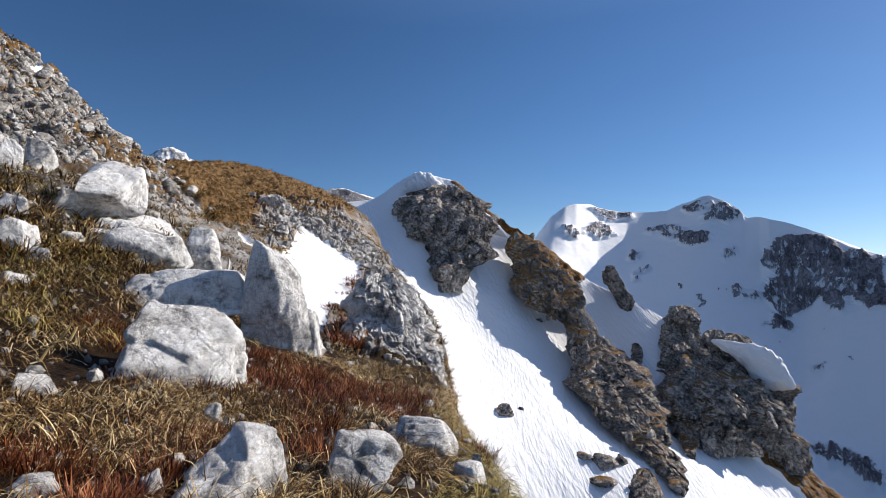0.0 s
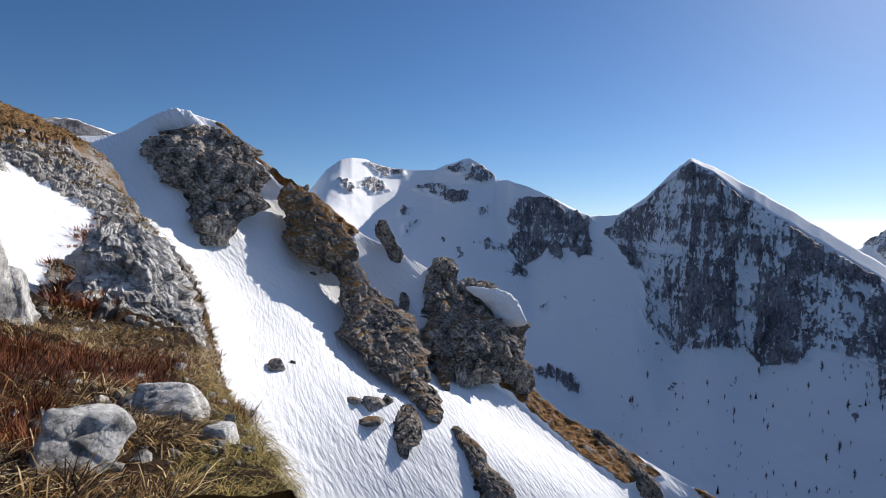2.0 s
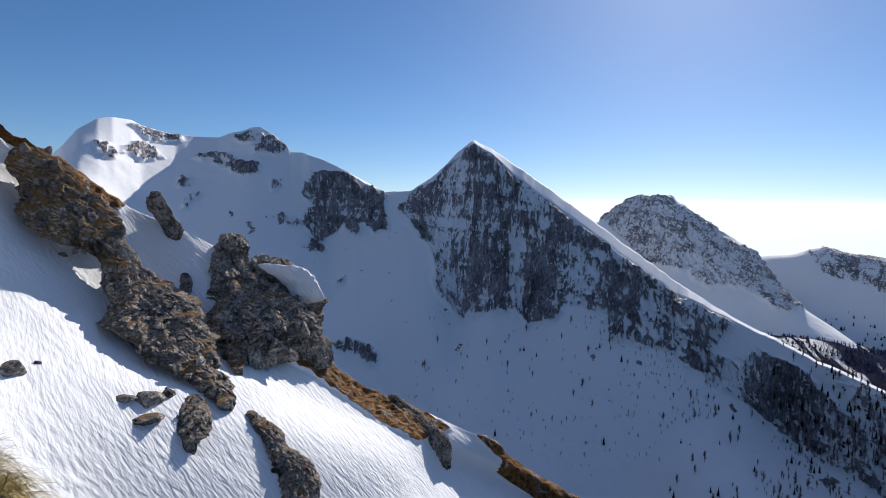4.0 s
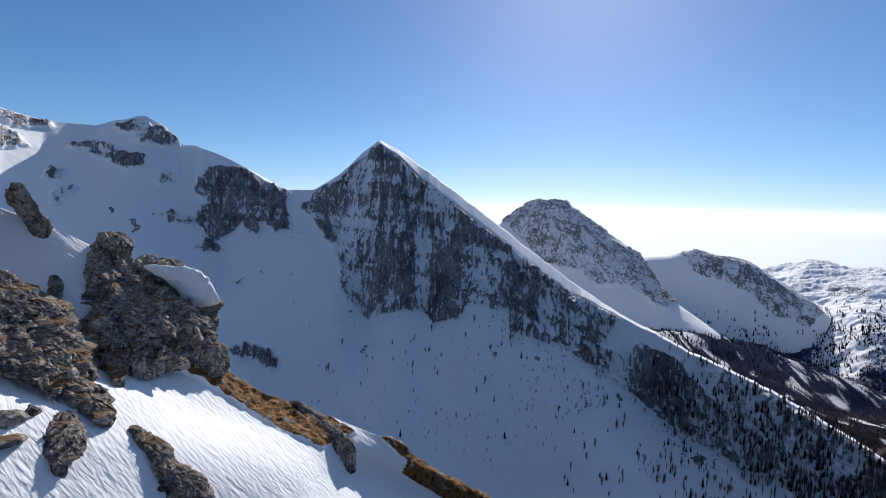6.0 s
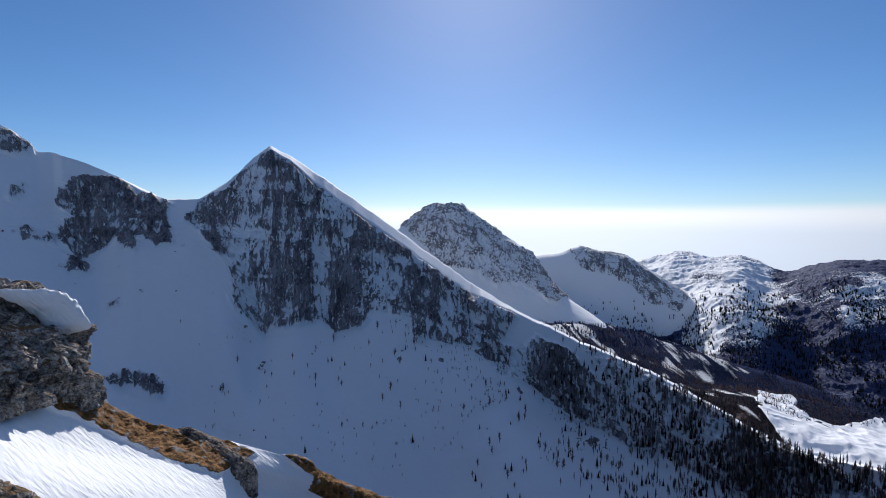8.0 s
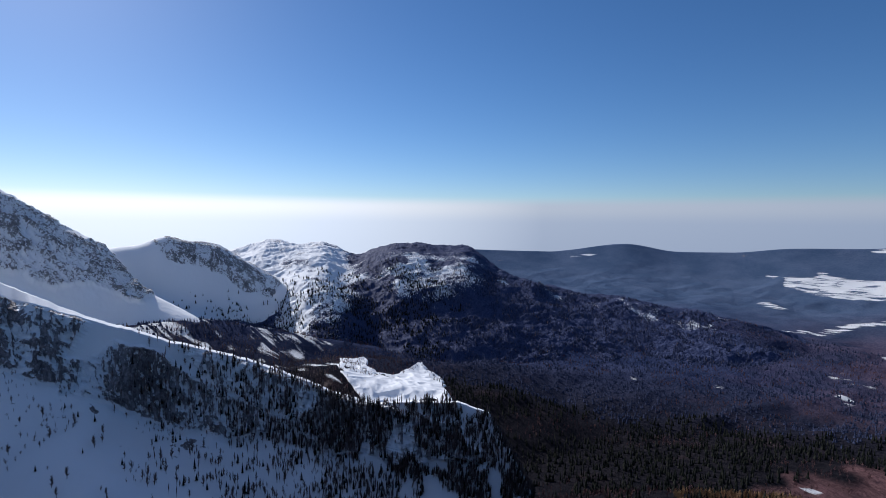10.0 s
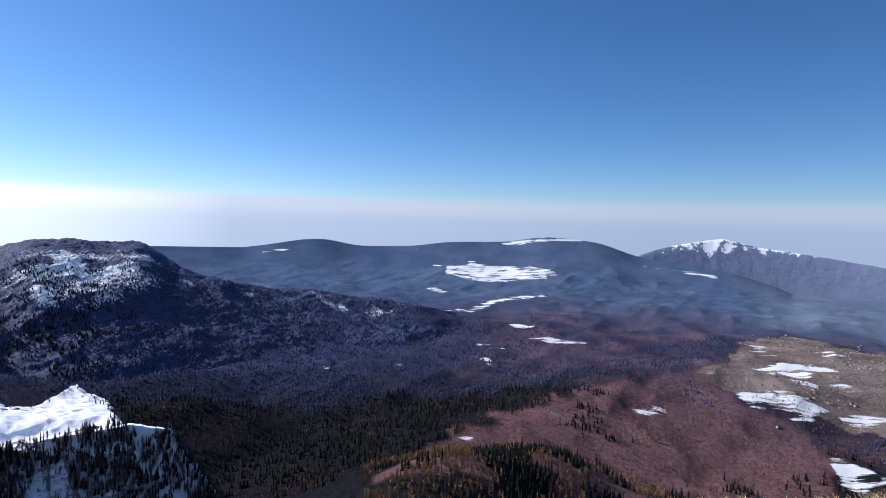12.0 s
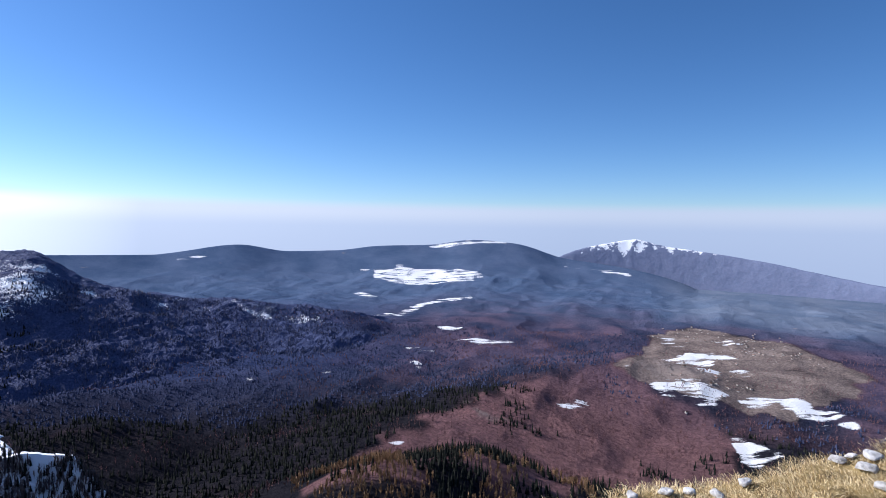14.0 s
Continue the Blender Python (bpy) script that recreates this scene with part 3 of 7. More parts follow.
def build_summit():
    az = np.linspace(-100, 260, 361)[:-1]
    r = np.concatenate([[0.0005], np.linspace(0.1, 7, 110), np.linspace(7.3, 40, 40)])
    A, R = np.meshgrid(az, r)
    x, y = R * np.sin(np.radians(A)), R * np.cos(np.radians(A))
    p = np.stack([x, y, 0 * x], 2).reshape(-1, 3)
    z = summit_z(A, R)
    lump = fbm(p, 0.8, 4, 83).reshape(R.shape)
    me = grid_mesh("summit_ground", np.stack([x, y, z], 2), brow_mat, {"rock": 0 * R + 1, "grass": 0.85 - 0.5 * lump}, closed=True)
    return tagged(new("summit_ground", me), "stony knoll of dry yellow grass", "ground", kind="structure")


build_summit()

slope, slope_v = loft(SLOPE_LOW + SLOPE_HIGH, 500, SLOPE_STEPS, sharp=(3,))
SLOPE_TURF = [(33.07, 110, -22.69), (35.88, 110, -22.19), (42.04, 110, -32.32), (45.92, 110, -37.55), (51.68, 110, -44.67), (47.97, 110, -47.57), (42.16, 110, -41.25), (35.67, 110, -31.03), (32.49, 110, -27.56)]
SLOPE_TURF_TOP = [(3.30, 110, 23.32), (5.82, 110, 23.69), (10.22, 110, 15.87), (18.81, 110, 2.44), (18.01, 110, 0.73), (14.10, 110, 7.01), (10.22, 110, 11.76), (5.81, 110, 19.33)]
SLOPE_TURF_LOW = [(53.67, 110, -43.03), (56.17, 110, -46.38), (61.27, 110, -52.29), (67.74, 110, -59.03), (62.61, 110, -59.87), (58.74, 110, -55.68), (56.83, 110, -53.27), (57.45, 110, -50.83), (54.92, 110, -46.86)]


# the rib's line: elevation, bearing
RIB_EL, RIB_AZ = (-17.0, -14.0, -11.0, -8.0, -4.5, -1.5, 1.5, 5.0, 9.0), (27.0, 24.5, 22.5, 20.0, 18.5, 17.0, 14.0, 10.0, 4.0)


def gully_pushback(az, el):
    """How many metres the snow beside the rib is pushed back along the camera's sight lines, so the rib casts more
    shadow.
    """
    d = np.interp(el, RIB_EL, RIB_AZ) - az
    return 6.0 * smooth(-9.0, -0.5, d) * smooth(10.0, 2.0, d) * smooth(-18.0, -13.0, el) * smooth(7.5, 4.0, el)


def build_slope():
    az, r, el = polar(slope)
    eye = np.array([0, 0, 1.6])
    g = eye + (slope - eye) * (1 + gully_pushback(az, el) / r)[:, :, None]
    n = grid_normals(g)
    p = g.reshape(-1, 3)
    az, r, _ = polar(g)
    # wind ripples run down the fall line
    s, h = (r * np.radians(az)).reshape(-1), p[:, 2]
    across, along = 0.80 * s + 0.60 * h, 0.60 * s - 0.80 * h
    q = np.stack([across + 0.8 * fbm(p, 5, 2, 7), along * 0.14, 0 * s], 1)
    ripple = fbm(q, 0.36, 3, 6, True)
    d = 0.45 * fbm(p, 14, 3, 5) + 0.13 * ripple * (0.6 + 0.5 * fbm(p, 9, 2, 8)) + 0.07 * fbm(p, 2.0, 3, 12)
    turf = soften(np.maximum.reduce([in_outline(g, SLOPE_TURF), in_outline(g, SLOPE_TURF_TOP), in_outline(g, SLOPE_TURF_LOW)]), 3)
    rough = fbm(p, 2.5, 5, 15, True).reshape(az.shape)
    g2 = g + n * (d.reshape(az.shape) * (1 - 0.7 * turf) + turf * (0.3 + 0.7 * rough))[:, :, None]
    rock = -0.6 + 1.4 * turf
    grass = -0.8 + turf * (2.0 - 1.0 * rough)
    me = grid_mesh("snow_slope", g2, slope_mat, {"rock": rock, "grass": grass})
    return tagged(new("snow_slope", me), "steep wind-rippled snow slope below a rocky rib", "snow slope", kind="structure")


build_slope()

cirque, cirque_v = loft([BOWL, VALLEY, FOOT, CREST + CREST_LOW, RIM, BEHIND], 850, CIRQUE_STEPS, sharp=(3, 4), straight=(3, 4))
# where bare rock shows on the wall: how much of it, and its outline
WALL_ROCKS = [
    (1.28, [(34.94, 1250, 51.5), (35.83, 1250, 92.5), (37.18, 1250, 109.1), (39.24, 1250, 97.3), (40.46, 1250, 114.0), (42.2, 1250, 71.9), (43.87, 1250, 54.4), (44.2, 1250, -36.0), (42.8, 1250, -43.0), (41.42, 1250, -21.7), (40.62, 1250, -56.4), (39.28, 1250, -25.2), (37.46, 1250, -63.2), (36.7, 1250, -71.9), (35.2, 1250, -39.0), (34.85, 1250, -8.9), (35.83, 1250, 22.1)]),
    (1.00, [(30.27, 1250, -11.4), (32.09, 1250, -2.2), (35.19, 1250, -8.7), (34.95, 1250, -33.0), (33.74, 1250, -37.0), (32.09, 1250, -18.6)]),
    (1.12, [(24.32, 1400, 134.9), (26.08, 1400, 145.6), (27.3, 1400, 155.0), (28.76, 1400, 131.3), (30.51, 1400, 131.5), (30.42, 1400, 101.8), (28.97, 1400, 92.7), (27.7, 1400, 106.5), (26.07, 1400, 127.4)]),
    (1.02, [(28.14, 1400, 189.5), (30.29, 1400, 211.2), (32.1, 1400, 201.2), (33.4, 1400, 162.7), (32.09, 1400, 149.2), (29.85, 1400, 154.1), (29.94, 1400, 177.2), (28.56, 1400, 174.6)]),
    (1.16, [(18.54, 1450, 216.7), (23.42, 1450, 200.8), (23.41, 1450, 176.6), (21.15, 1450, 165.8), (20.0, 1450, 181.7)]),
    (1.20, [(15.99, 1250, 128.6), (17.36, 1250, 139.1), (17.95, 1250, 109.5), (16.47, 1250, 107.0)]),
    (1.20, [(19.13, 1250, 138.6), (20.29, 1250, 146.2), (21.72, 1250, 114.0), (20.0, 1250, 103.9), (18.25, 1250, 120.2)]),
    (1.20, [(22.99, 1200, 68.8), (24.11, 1200, 76.8), (24.18, 1200, 58.6), (23.28, 1200, 51.2)]),
    (1.10, [(23.27, 1200, 36.1), (24.87, 1200, 45.3), (24.94, 1200, 28.9), (23.71, 1200, 23.5), (24.16, 1200, 7.6), (23.44, 1200, 7.0)]),
    (1.10, [(31.54, 1300, 77.3), (32.56, 1300, 88.6), (32.93, 1300, 64.6), (31.81, 1300, 55.9)]),
    (1.12, [(34.37, 1150, -58.2), (35.94, 1150, -50.2), (37.37, 1150, -78.6), (35.95, 1150, -88.6), (34.86, 1150, -77.2)]),
    (1.12, [(38.52, 1100, -139.4), (40.0, 1100, -120.0), (40.27, 1100, -131.3), (38.94, 1100, -146.3)]),
    (1.12, [(37.51, 800, -200.5), (39.08, 800, -187.7), (41.25, 800, -196.5), (43.6, 800, -219.8), (43.21, 800, -228.8), (40.17, 800, -217.8), (38.67, 800, -211.8)]),
    (1.00, [(53.28, 1050, 156.0), (51.38, 1050, 124.1), (49.04, 1050, 72.0), (46.72, 1050, 53.6), (45.31, 1050, 14.2), (47.36, 1050, -28.9), (49.15, 1050, -62.0), (49.32, 1050, -129.6), (50.32, 1050, -172.9), (52.91, 1050, -210.0), (55.37, 1050, -192.8), (57.85, 1050, -180.9), (60.42, 1050, -211.8), (62.93, 1050, -196.7), (64.15, 1050, -161.0), (67.98, 1050, -187.6), (69.28, 1050, -218.0), (72.38, 1050, -206.8), (75.65, 1050, -157.2), (79.85, 1050, -182.3), (73.4, 1050, -90.9), (70.23, 1050, -41.6), (63.87, 1050, 24.1), (58.77, 1050, 95.8)]),
    (1.16, [(49.86, 1020, -60.0), (51.52, 1020, -26.6), (53.95, 1020, -20.1), (57.09, 1020, -63.4), (59.03, 1020, -113.3), (57.19, 1020, -147.6), (54.09, 1020, -159.2), (52.91, 1020, -201.7), (50.31, 1020, -164.5)]),
    (1.12, [(58.78, 1000, -155.3), (60.92, 1000, -110.3), (63.13, 1000, -109.4), (63.06, 1000, -187.2), (60.42, 1000, -201.6)]),
    (1.12, [(69.69, 1000, -83.6), (71.82, 1000, -65.8), (75.55, 1000, -101.0), (77.09, 1000, -121.1), (72.24, 1000, -125.6), (70.47, 1000, -171.1), (66.06, 1000, -163.3), (67.23, 1000, -107.2)]),
    (1.0, [(67.97, 950, -164.4), (72.24, 950, -119.2), (77.1, 950, -120.1), (80.13, 950, -162.3), (77.92, 950, -221.6), (73.05, 950, -212.4), (68.67, 950, -206.0)]),
    (1.02, [(74.96, 850, -203.3), (77.26, 850, -188.7), (80.16, 850, -191.4), (82.37, 850, -173.1), (85.76, 850, -189.5), (88.66, 850, -233.0), (92.27, 850, -269.4), (97.25, 850, -318.1), (95.66, 850, -336.2), (92.53, 850, -345.7), (88.28, 850, -322.0), (85.07, 850, -290.9), (80.08, 850, -251.2), (76.7, 850, -222.0)]),
    (0.86, [(86.94, 760, -157.2), (91.71, 760, -177.3), (97.91, 760, -218.5), (104.28, 760, -258.2), (110.65, 760, -290.4), (116.86, 760, -309.9), (119.31, 760, -356.7), (110.68, 760, -368.1), (101.71, 760, -336.1), (97.88, 760, -291.5), (92.28, 760, -236.5), (89.27, 760, -200.4)]),
]


def build_cirque():
    g = cirque
    n = grid_normals(g)
    p = g.reshape(-1, 3)
    az, r, _ = polar(g)
    v = np.repeat(cirque_v, g.shape[1]).reshape(az.shape)
    s = (np.radians(az) * 1000).reshape(-1)
    h = (v * 190).reshape(-1)
    warp = 10 * fbm(p, 90, 3, 32)
    ribs = fbm(np.stack([s + warp, h * 0.20, 0 * s], 1), 30, 5, 31, True, 0.65).reshape(v.shape)
    fins = fbm(np.stack([s + 0.5 * warp, h * 0.26, 0 * s], 1), 6, 4, 35, True, 0.6).reshape(v.shape)
    blocks = fbm(p, 30, 5, 37, True, 0.62).reshape(v.shape)
    # ragged outlines of the bare rock
    jag = np.stack([fbm(p, 28, 4, 36), fbm(p, 28, 4, 38), fbm(p, 22, 4, 39)], 1).reshape(g.shape) * 11
    bare = soften(np.maximum.reduce([w * in_outline(g + jag, o) for w, o in WALL_ROCKS]), 2) * smooth(3.02, 2.98, v)
    firm = np.clip(bare, 0, 1)
    rough = firm * smooth(3.0, 2.93, v)
    snowy = 7 * fbm(p, 170, 3, 41) + 2.6 * fbm(p, 55, 3, 42) + 0.6 * fbm(p, 14, 3, 44)
    d = rough * (11 * ribs + 5.0 * fins + 9 * blocks) + snowy.reshape(v.shape) * smooth(3.0, 2.7, v) * (1 - 0.6 * firm)
    g2 = g + n * d[:, :, None]
    g2[:, :, 2] += smooth(2.8, 3.0, v) * smooth(4.4, 4.0, v) * (3.0 * fbm(np.stack([s, 0 * s, 0 * s], 1), 22, 4, 48, True).reshape(v.shape)) * (0.35 + 0.4 * smooth(46, 50, az))
    strata = fbm(np.stack([s * 0.22, 0 * s, p[:, 2] + 0.1 * s], 1), 26, 3, 43, True).reshape(v.shape)
    rock = -0.62 + 0.80 * bare + firm * (0.65 * ribs + 0.60 * fins + 0.35 * blocks + 0.22 * strata - 0.22)
    rock = np.where(v > 2.995, np.where(az < 52, rock - 0.2, -1.0), rock)
    bits = smooth(0.46, 0.52, fbm(p, 20, 4, 45).reshape(v.shape)) * (v < 2) * smooth(1.2, 1.9, v)
    rock = np.maximum(rock, -0.6 + 1.4 * bits)
    me = grid_mesh("cirque", g2, cirque_mat, {"rock": rock, "grass": np.full(v.shape, -1.0)})
    return tagged(new("cirque", me), "shaded snow cirque with a limestone pyramid peak", "mountain", kind="structure"), g2


cirque_ob, cirque_grid = build_cirque()


def mountain(name, rows, nu, counts, share, label, seed, rough=10.0, mat=None, lumps=60.0, tall=0.35, low=0.0, rocks=(), woods=None, heave=0.0, ragged=0.35, snowline=None):
    """A mountain from its foot, its skyline and its far side; share: how much rock shows all over; rocks: where more does;
    woods: a function of bearing, range, elevation and height that says how much dark conifers cover it."""
    g, v = loft(rows, nu, counts)
    n = grid_normals(g)
    p = g.reshape(-1, 3)
    v = np.repeat(v, nu).reshape(g.shape[:2])
    gully = fbm(p * np.array([1, 1, tall]), lumps, 5, seed, True, 0.6).reshape(v.shape)
    fine = fbm(p * np.array([1, 1, tall]), lumps * 0.3, 4, seed + 3, True, 0.6).reshape(v.shape)
    rock = share + 0.6 * gully + low * smooth(1.0, 0.2, v)
    if snowline is not None:
        rock = rock + 0.5 * fine + 1.3 * smooth(snowline + 75, snowline - 45, g[:, :, 2] - 60 * gully)
    firm = 1.0
    if rocks:
        jag = np.stack([fbm(p, 60, 4, seed + k) for k in (5, 6, 7)], 1).reshape(g.shape) * 22
        bare = soften(np.maximum.reduce([w * in_outline(g + jag, o) for w, o in rocks]), 2)
        firm = np.clip(bare, 0, 1)
        rock = -0.65 + 0.8 * bare + firm * (0.45 * gully + 0.4 * fine - 0.1) + share
    swell = fbm(p, 4 * lumps, 3, seed + 8).reshape(v.shape)
    if heave:
        g = g + np.array([0, 0, 1.0]) * (heave * (fbm(p, 300, 4, seed + 11, True).reshape(v.shape) - 0.45) * smooth(0.0, 0.6, v))[:, :, None]
    g2 = g + n * ((rough * (gully + 0.35 * fine) * (0.12 + 0.88 * firm) + 0.5 * rough * swell * (1 - firm)) * smooth(0, 0.4, v))[:, :, None]
    az, r, el = polar(g)
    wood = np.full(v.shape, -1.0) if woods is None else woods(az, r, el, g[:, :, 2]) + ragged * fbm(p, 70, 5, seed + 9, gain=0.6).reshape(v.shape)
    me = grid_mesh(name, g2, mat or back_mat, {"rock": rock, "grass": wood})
    return tagged(new(name, me), label, "mountain", kind="structure"), g2


PEAK_ROCK = [(67.33, 1950, 4.2), (69.81, 1950, 75.3), (71.15, 1950, 92.6), (73.93, 1950, 91.5), (76.81, 1950, 17.7), (81.46, 1950, -81.1), (83.63, 1950, -143.0), (86.14, 1950, -248.3), (84.13, 1950, -265.9), (81.91, 1950, -241.9), (80.57, 1950, -209.7), (77.66, 1950, -220.5), (75.68, 1950, -163.0), (72.32, 1950, -157.7)]
RIDGE_ROCK = [(85.64, 2230, -88.5), (87.09, 2230, -61.0), (91.23, 2230, -90.9), (94.25, 2230, -169.5), (98.28, 2230, -259.5), (96.08, 2230, -322.3), (93.61, 2230, -290.9), (91.79, 2230, -235.8), (88.81, 2230, -185.2), (86.77, 2230, -150.3)]
mountain("peak", [
    [(62, 1500, -560), (75, 1500, -480), (95, 1500, -420)],
    [(56.00, 1900, -330.61), (59.67, 1900, -163.31), (64.64, 1930, -36.14), (67.11, 1950, 4.0), (68.97, 1970, 58.0), (70.82, 1985, 92.17), (71.5, 1990, 91.0), (72.9, 2000, 101.0), (73.59, 2000, 99.0), (74.83, 2000, 72.0), (77.60, 2000, -2.0), (81.21, 1980, -83.98), (84.16, 1850, -203.84), (89.34, 1750, -311.42), (94.16, 1700, -458.36)],
    [(62, 2400, -500), (78, 2400, -400), (95, 2300, -500)]], 460, (170, 14), 0.0, "shaded rocky peak dusted with snow", 51, 14, lumps=55.0, rocks=[(1.1, PEAK_ROCK)])
dome_ob, dome_grid = mountain("snow_ridge", [
    [(76, 1960, -392.3), (82.42, 1960, -341.0), (85.8, 1960, -376.7), (89.32, 1960, -395.5), (92.95, 1960, -432.9), (96.67, 1960, -500.3), (101.73, 1960, -565.0)],
    [(75.11, 2150, -305.29), (80.37, 2220, -128.0), (82.54, 2230, -107.4), (84.22, 2230, -99.3), (86.51, 2230, -70.2), (88.84, 2230, -87.6), (91.22, 2230, -100.5), (92.6, 2230, -133), (94.25, 2230, -174.4), (96.72, 2230, -239.2), (99.21, 2230, -334.0), (101.73, 2230, -509.0)],
    [(76, 2700, -500), (98, 2700, -420), (110, 2700, -560)]], 380, (130, 14), 0.0, "smooth shaded snow ridge with rock along its crest", 57, 5, lumps=60.0, rocks=[(1.18, RIDGE_ROCK)],
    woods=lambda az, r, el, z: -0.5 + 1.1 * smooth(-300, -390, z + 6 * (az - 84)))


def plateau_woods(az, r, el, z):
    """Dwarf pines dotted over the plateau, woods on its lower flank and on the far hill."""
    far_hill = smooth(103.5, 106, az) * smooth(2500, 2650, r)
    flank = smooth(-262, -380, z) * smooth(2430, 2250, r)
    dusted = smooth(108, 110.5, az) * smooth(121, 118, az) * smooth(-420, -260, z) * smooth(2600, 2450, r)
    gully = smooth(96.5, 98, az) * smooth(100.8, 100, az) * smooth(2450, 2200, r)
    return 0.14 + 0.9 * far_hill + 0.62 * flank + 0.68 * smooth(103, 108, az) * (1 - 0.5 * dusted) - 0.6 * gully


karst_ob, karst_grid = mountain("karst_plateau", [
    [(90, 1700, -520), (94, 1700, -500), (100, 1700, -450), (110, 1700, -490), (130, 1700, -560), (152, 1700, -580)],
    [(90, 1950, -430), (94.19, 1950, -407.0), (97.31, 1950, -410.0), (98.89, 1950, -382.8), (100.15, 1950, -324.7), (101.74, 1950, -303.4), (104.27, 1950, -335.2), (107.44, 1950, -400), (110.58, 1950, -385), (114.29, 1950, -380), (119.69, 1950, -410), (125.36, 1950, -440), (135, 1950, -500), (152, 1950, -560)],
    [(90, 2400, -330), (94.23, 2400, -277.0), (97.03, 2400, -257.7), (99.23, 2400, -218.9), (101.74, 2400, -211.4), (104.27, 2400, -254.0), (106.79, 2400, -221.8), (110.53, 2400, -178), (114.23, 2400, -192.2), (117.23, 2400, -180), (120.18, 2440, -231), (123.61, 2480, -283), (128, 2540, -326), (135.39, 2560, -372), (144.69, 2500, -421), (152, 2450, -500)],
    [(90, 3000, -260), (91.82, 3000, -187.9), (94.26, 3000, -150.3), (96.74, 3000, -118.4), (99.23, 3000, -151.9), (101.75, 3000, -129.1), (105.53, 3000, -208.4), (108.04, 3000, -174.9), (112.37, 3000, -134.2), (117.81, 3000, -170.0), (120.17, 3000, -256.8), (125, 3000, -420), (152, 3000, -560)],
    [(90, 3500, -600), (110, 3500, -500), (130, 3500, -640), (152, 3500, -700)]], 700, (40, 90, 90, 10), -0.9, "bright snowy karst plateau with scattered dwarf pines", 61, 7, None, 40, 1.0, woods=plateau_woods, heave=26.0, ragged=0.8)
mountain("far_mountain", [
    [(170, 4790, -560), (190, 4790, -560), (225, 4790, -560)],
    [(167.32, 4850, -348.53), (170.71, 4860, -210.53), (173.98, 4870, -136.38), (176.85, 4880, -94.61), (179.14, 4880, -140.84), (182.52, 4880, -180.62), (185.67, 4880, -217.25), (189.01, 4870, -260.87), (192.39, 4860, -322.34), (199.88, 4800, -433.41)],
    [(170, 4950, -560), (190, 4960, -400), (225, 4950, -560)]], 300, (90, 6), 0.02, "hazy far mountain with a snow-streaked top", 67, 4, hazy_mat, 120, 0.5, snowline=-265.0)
mountain("white_summit", [
    [(-32, 700, -200), (-12, 700, -200)],
    [(-31.9, 800, 60), (-28.6, 800, 140.0), (-27.4, 800, 150.0), (-26.6, 800, 166.0), (-26.0, 800, 175.0), (-25.2, 800, 178.0), (-24.5, 800, 174.0), (-23.6, 800, 166.0), (-22.4, 800, 152.0), (-20.04, 800, 130.0), (-12.1, 800, 20)],
    [(-32, 1000, -200), (-12, 1000, -200)]], 220, (60, 6), 0.12, "small white summit behind the grassy ridge", 69, 5, None, 16)
mountain("back_ridge", [
    [(-21, 240, -60), (8, 240, -60)],
    [(-20.61, 300, 56.03), (-18.47, 300, 60.22), (-17.42, 300, 60.41), (-15.93, 300, 57.92), (-13.90, 300, 55.86), (-11.83, 300, 53.69), (-10.03, 300, 51.97), (-7.91, 300, 53.21), (-6.05, 300, 50.70), (-4.05, 300, 48.12), (-1.03, 300, 45.96)],
    [(-21, 360, -60), (8, 360, -60)]], 160, (60, 6), -0.35, "dark rocky ridge with a white cornice", 73, 1.2, None, 9, low=40.0)

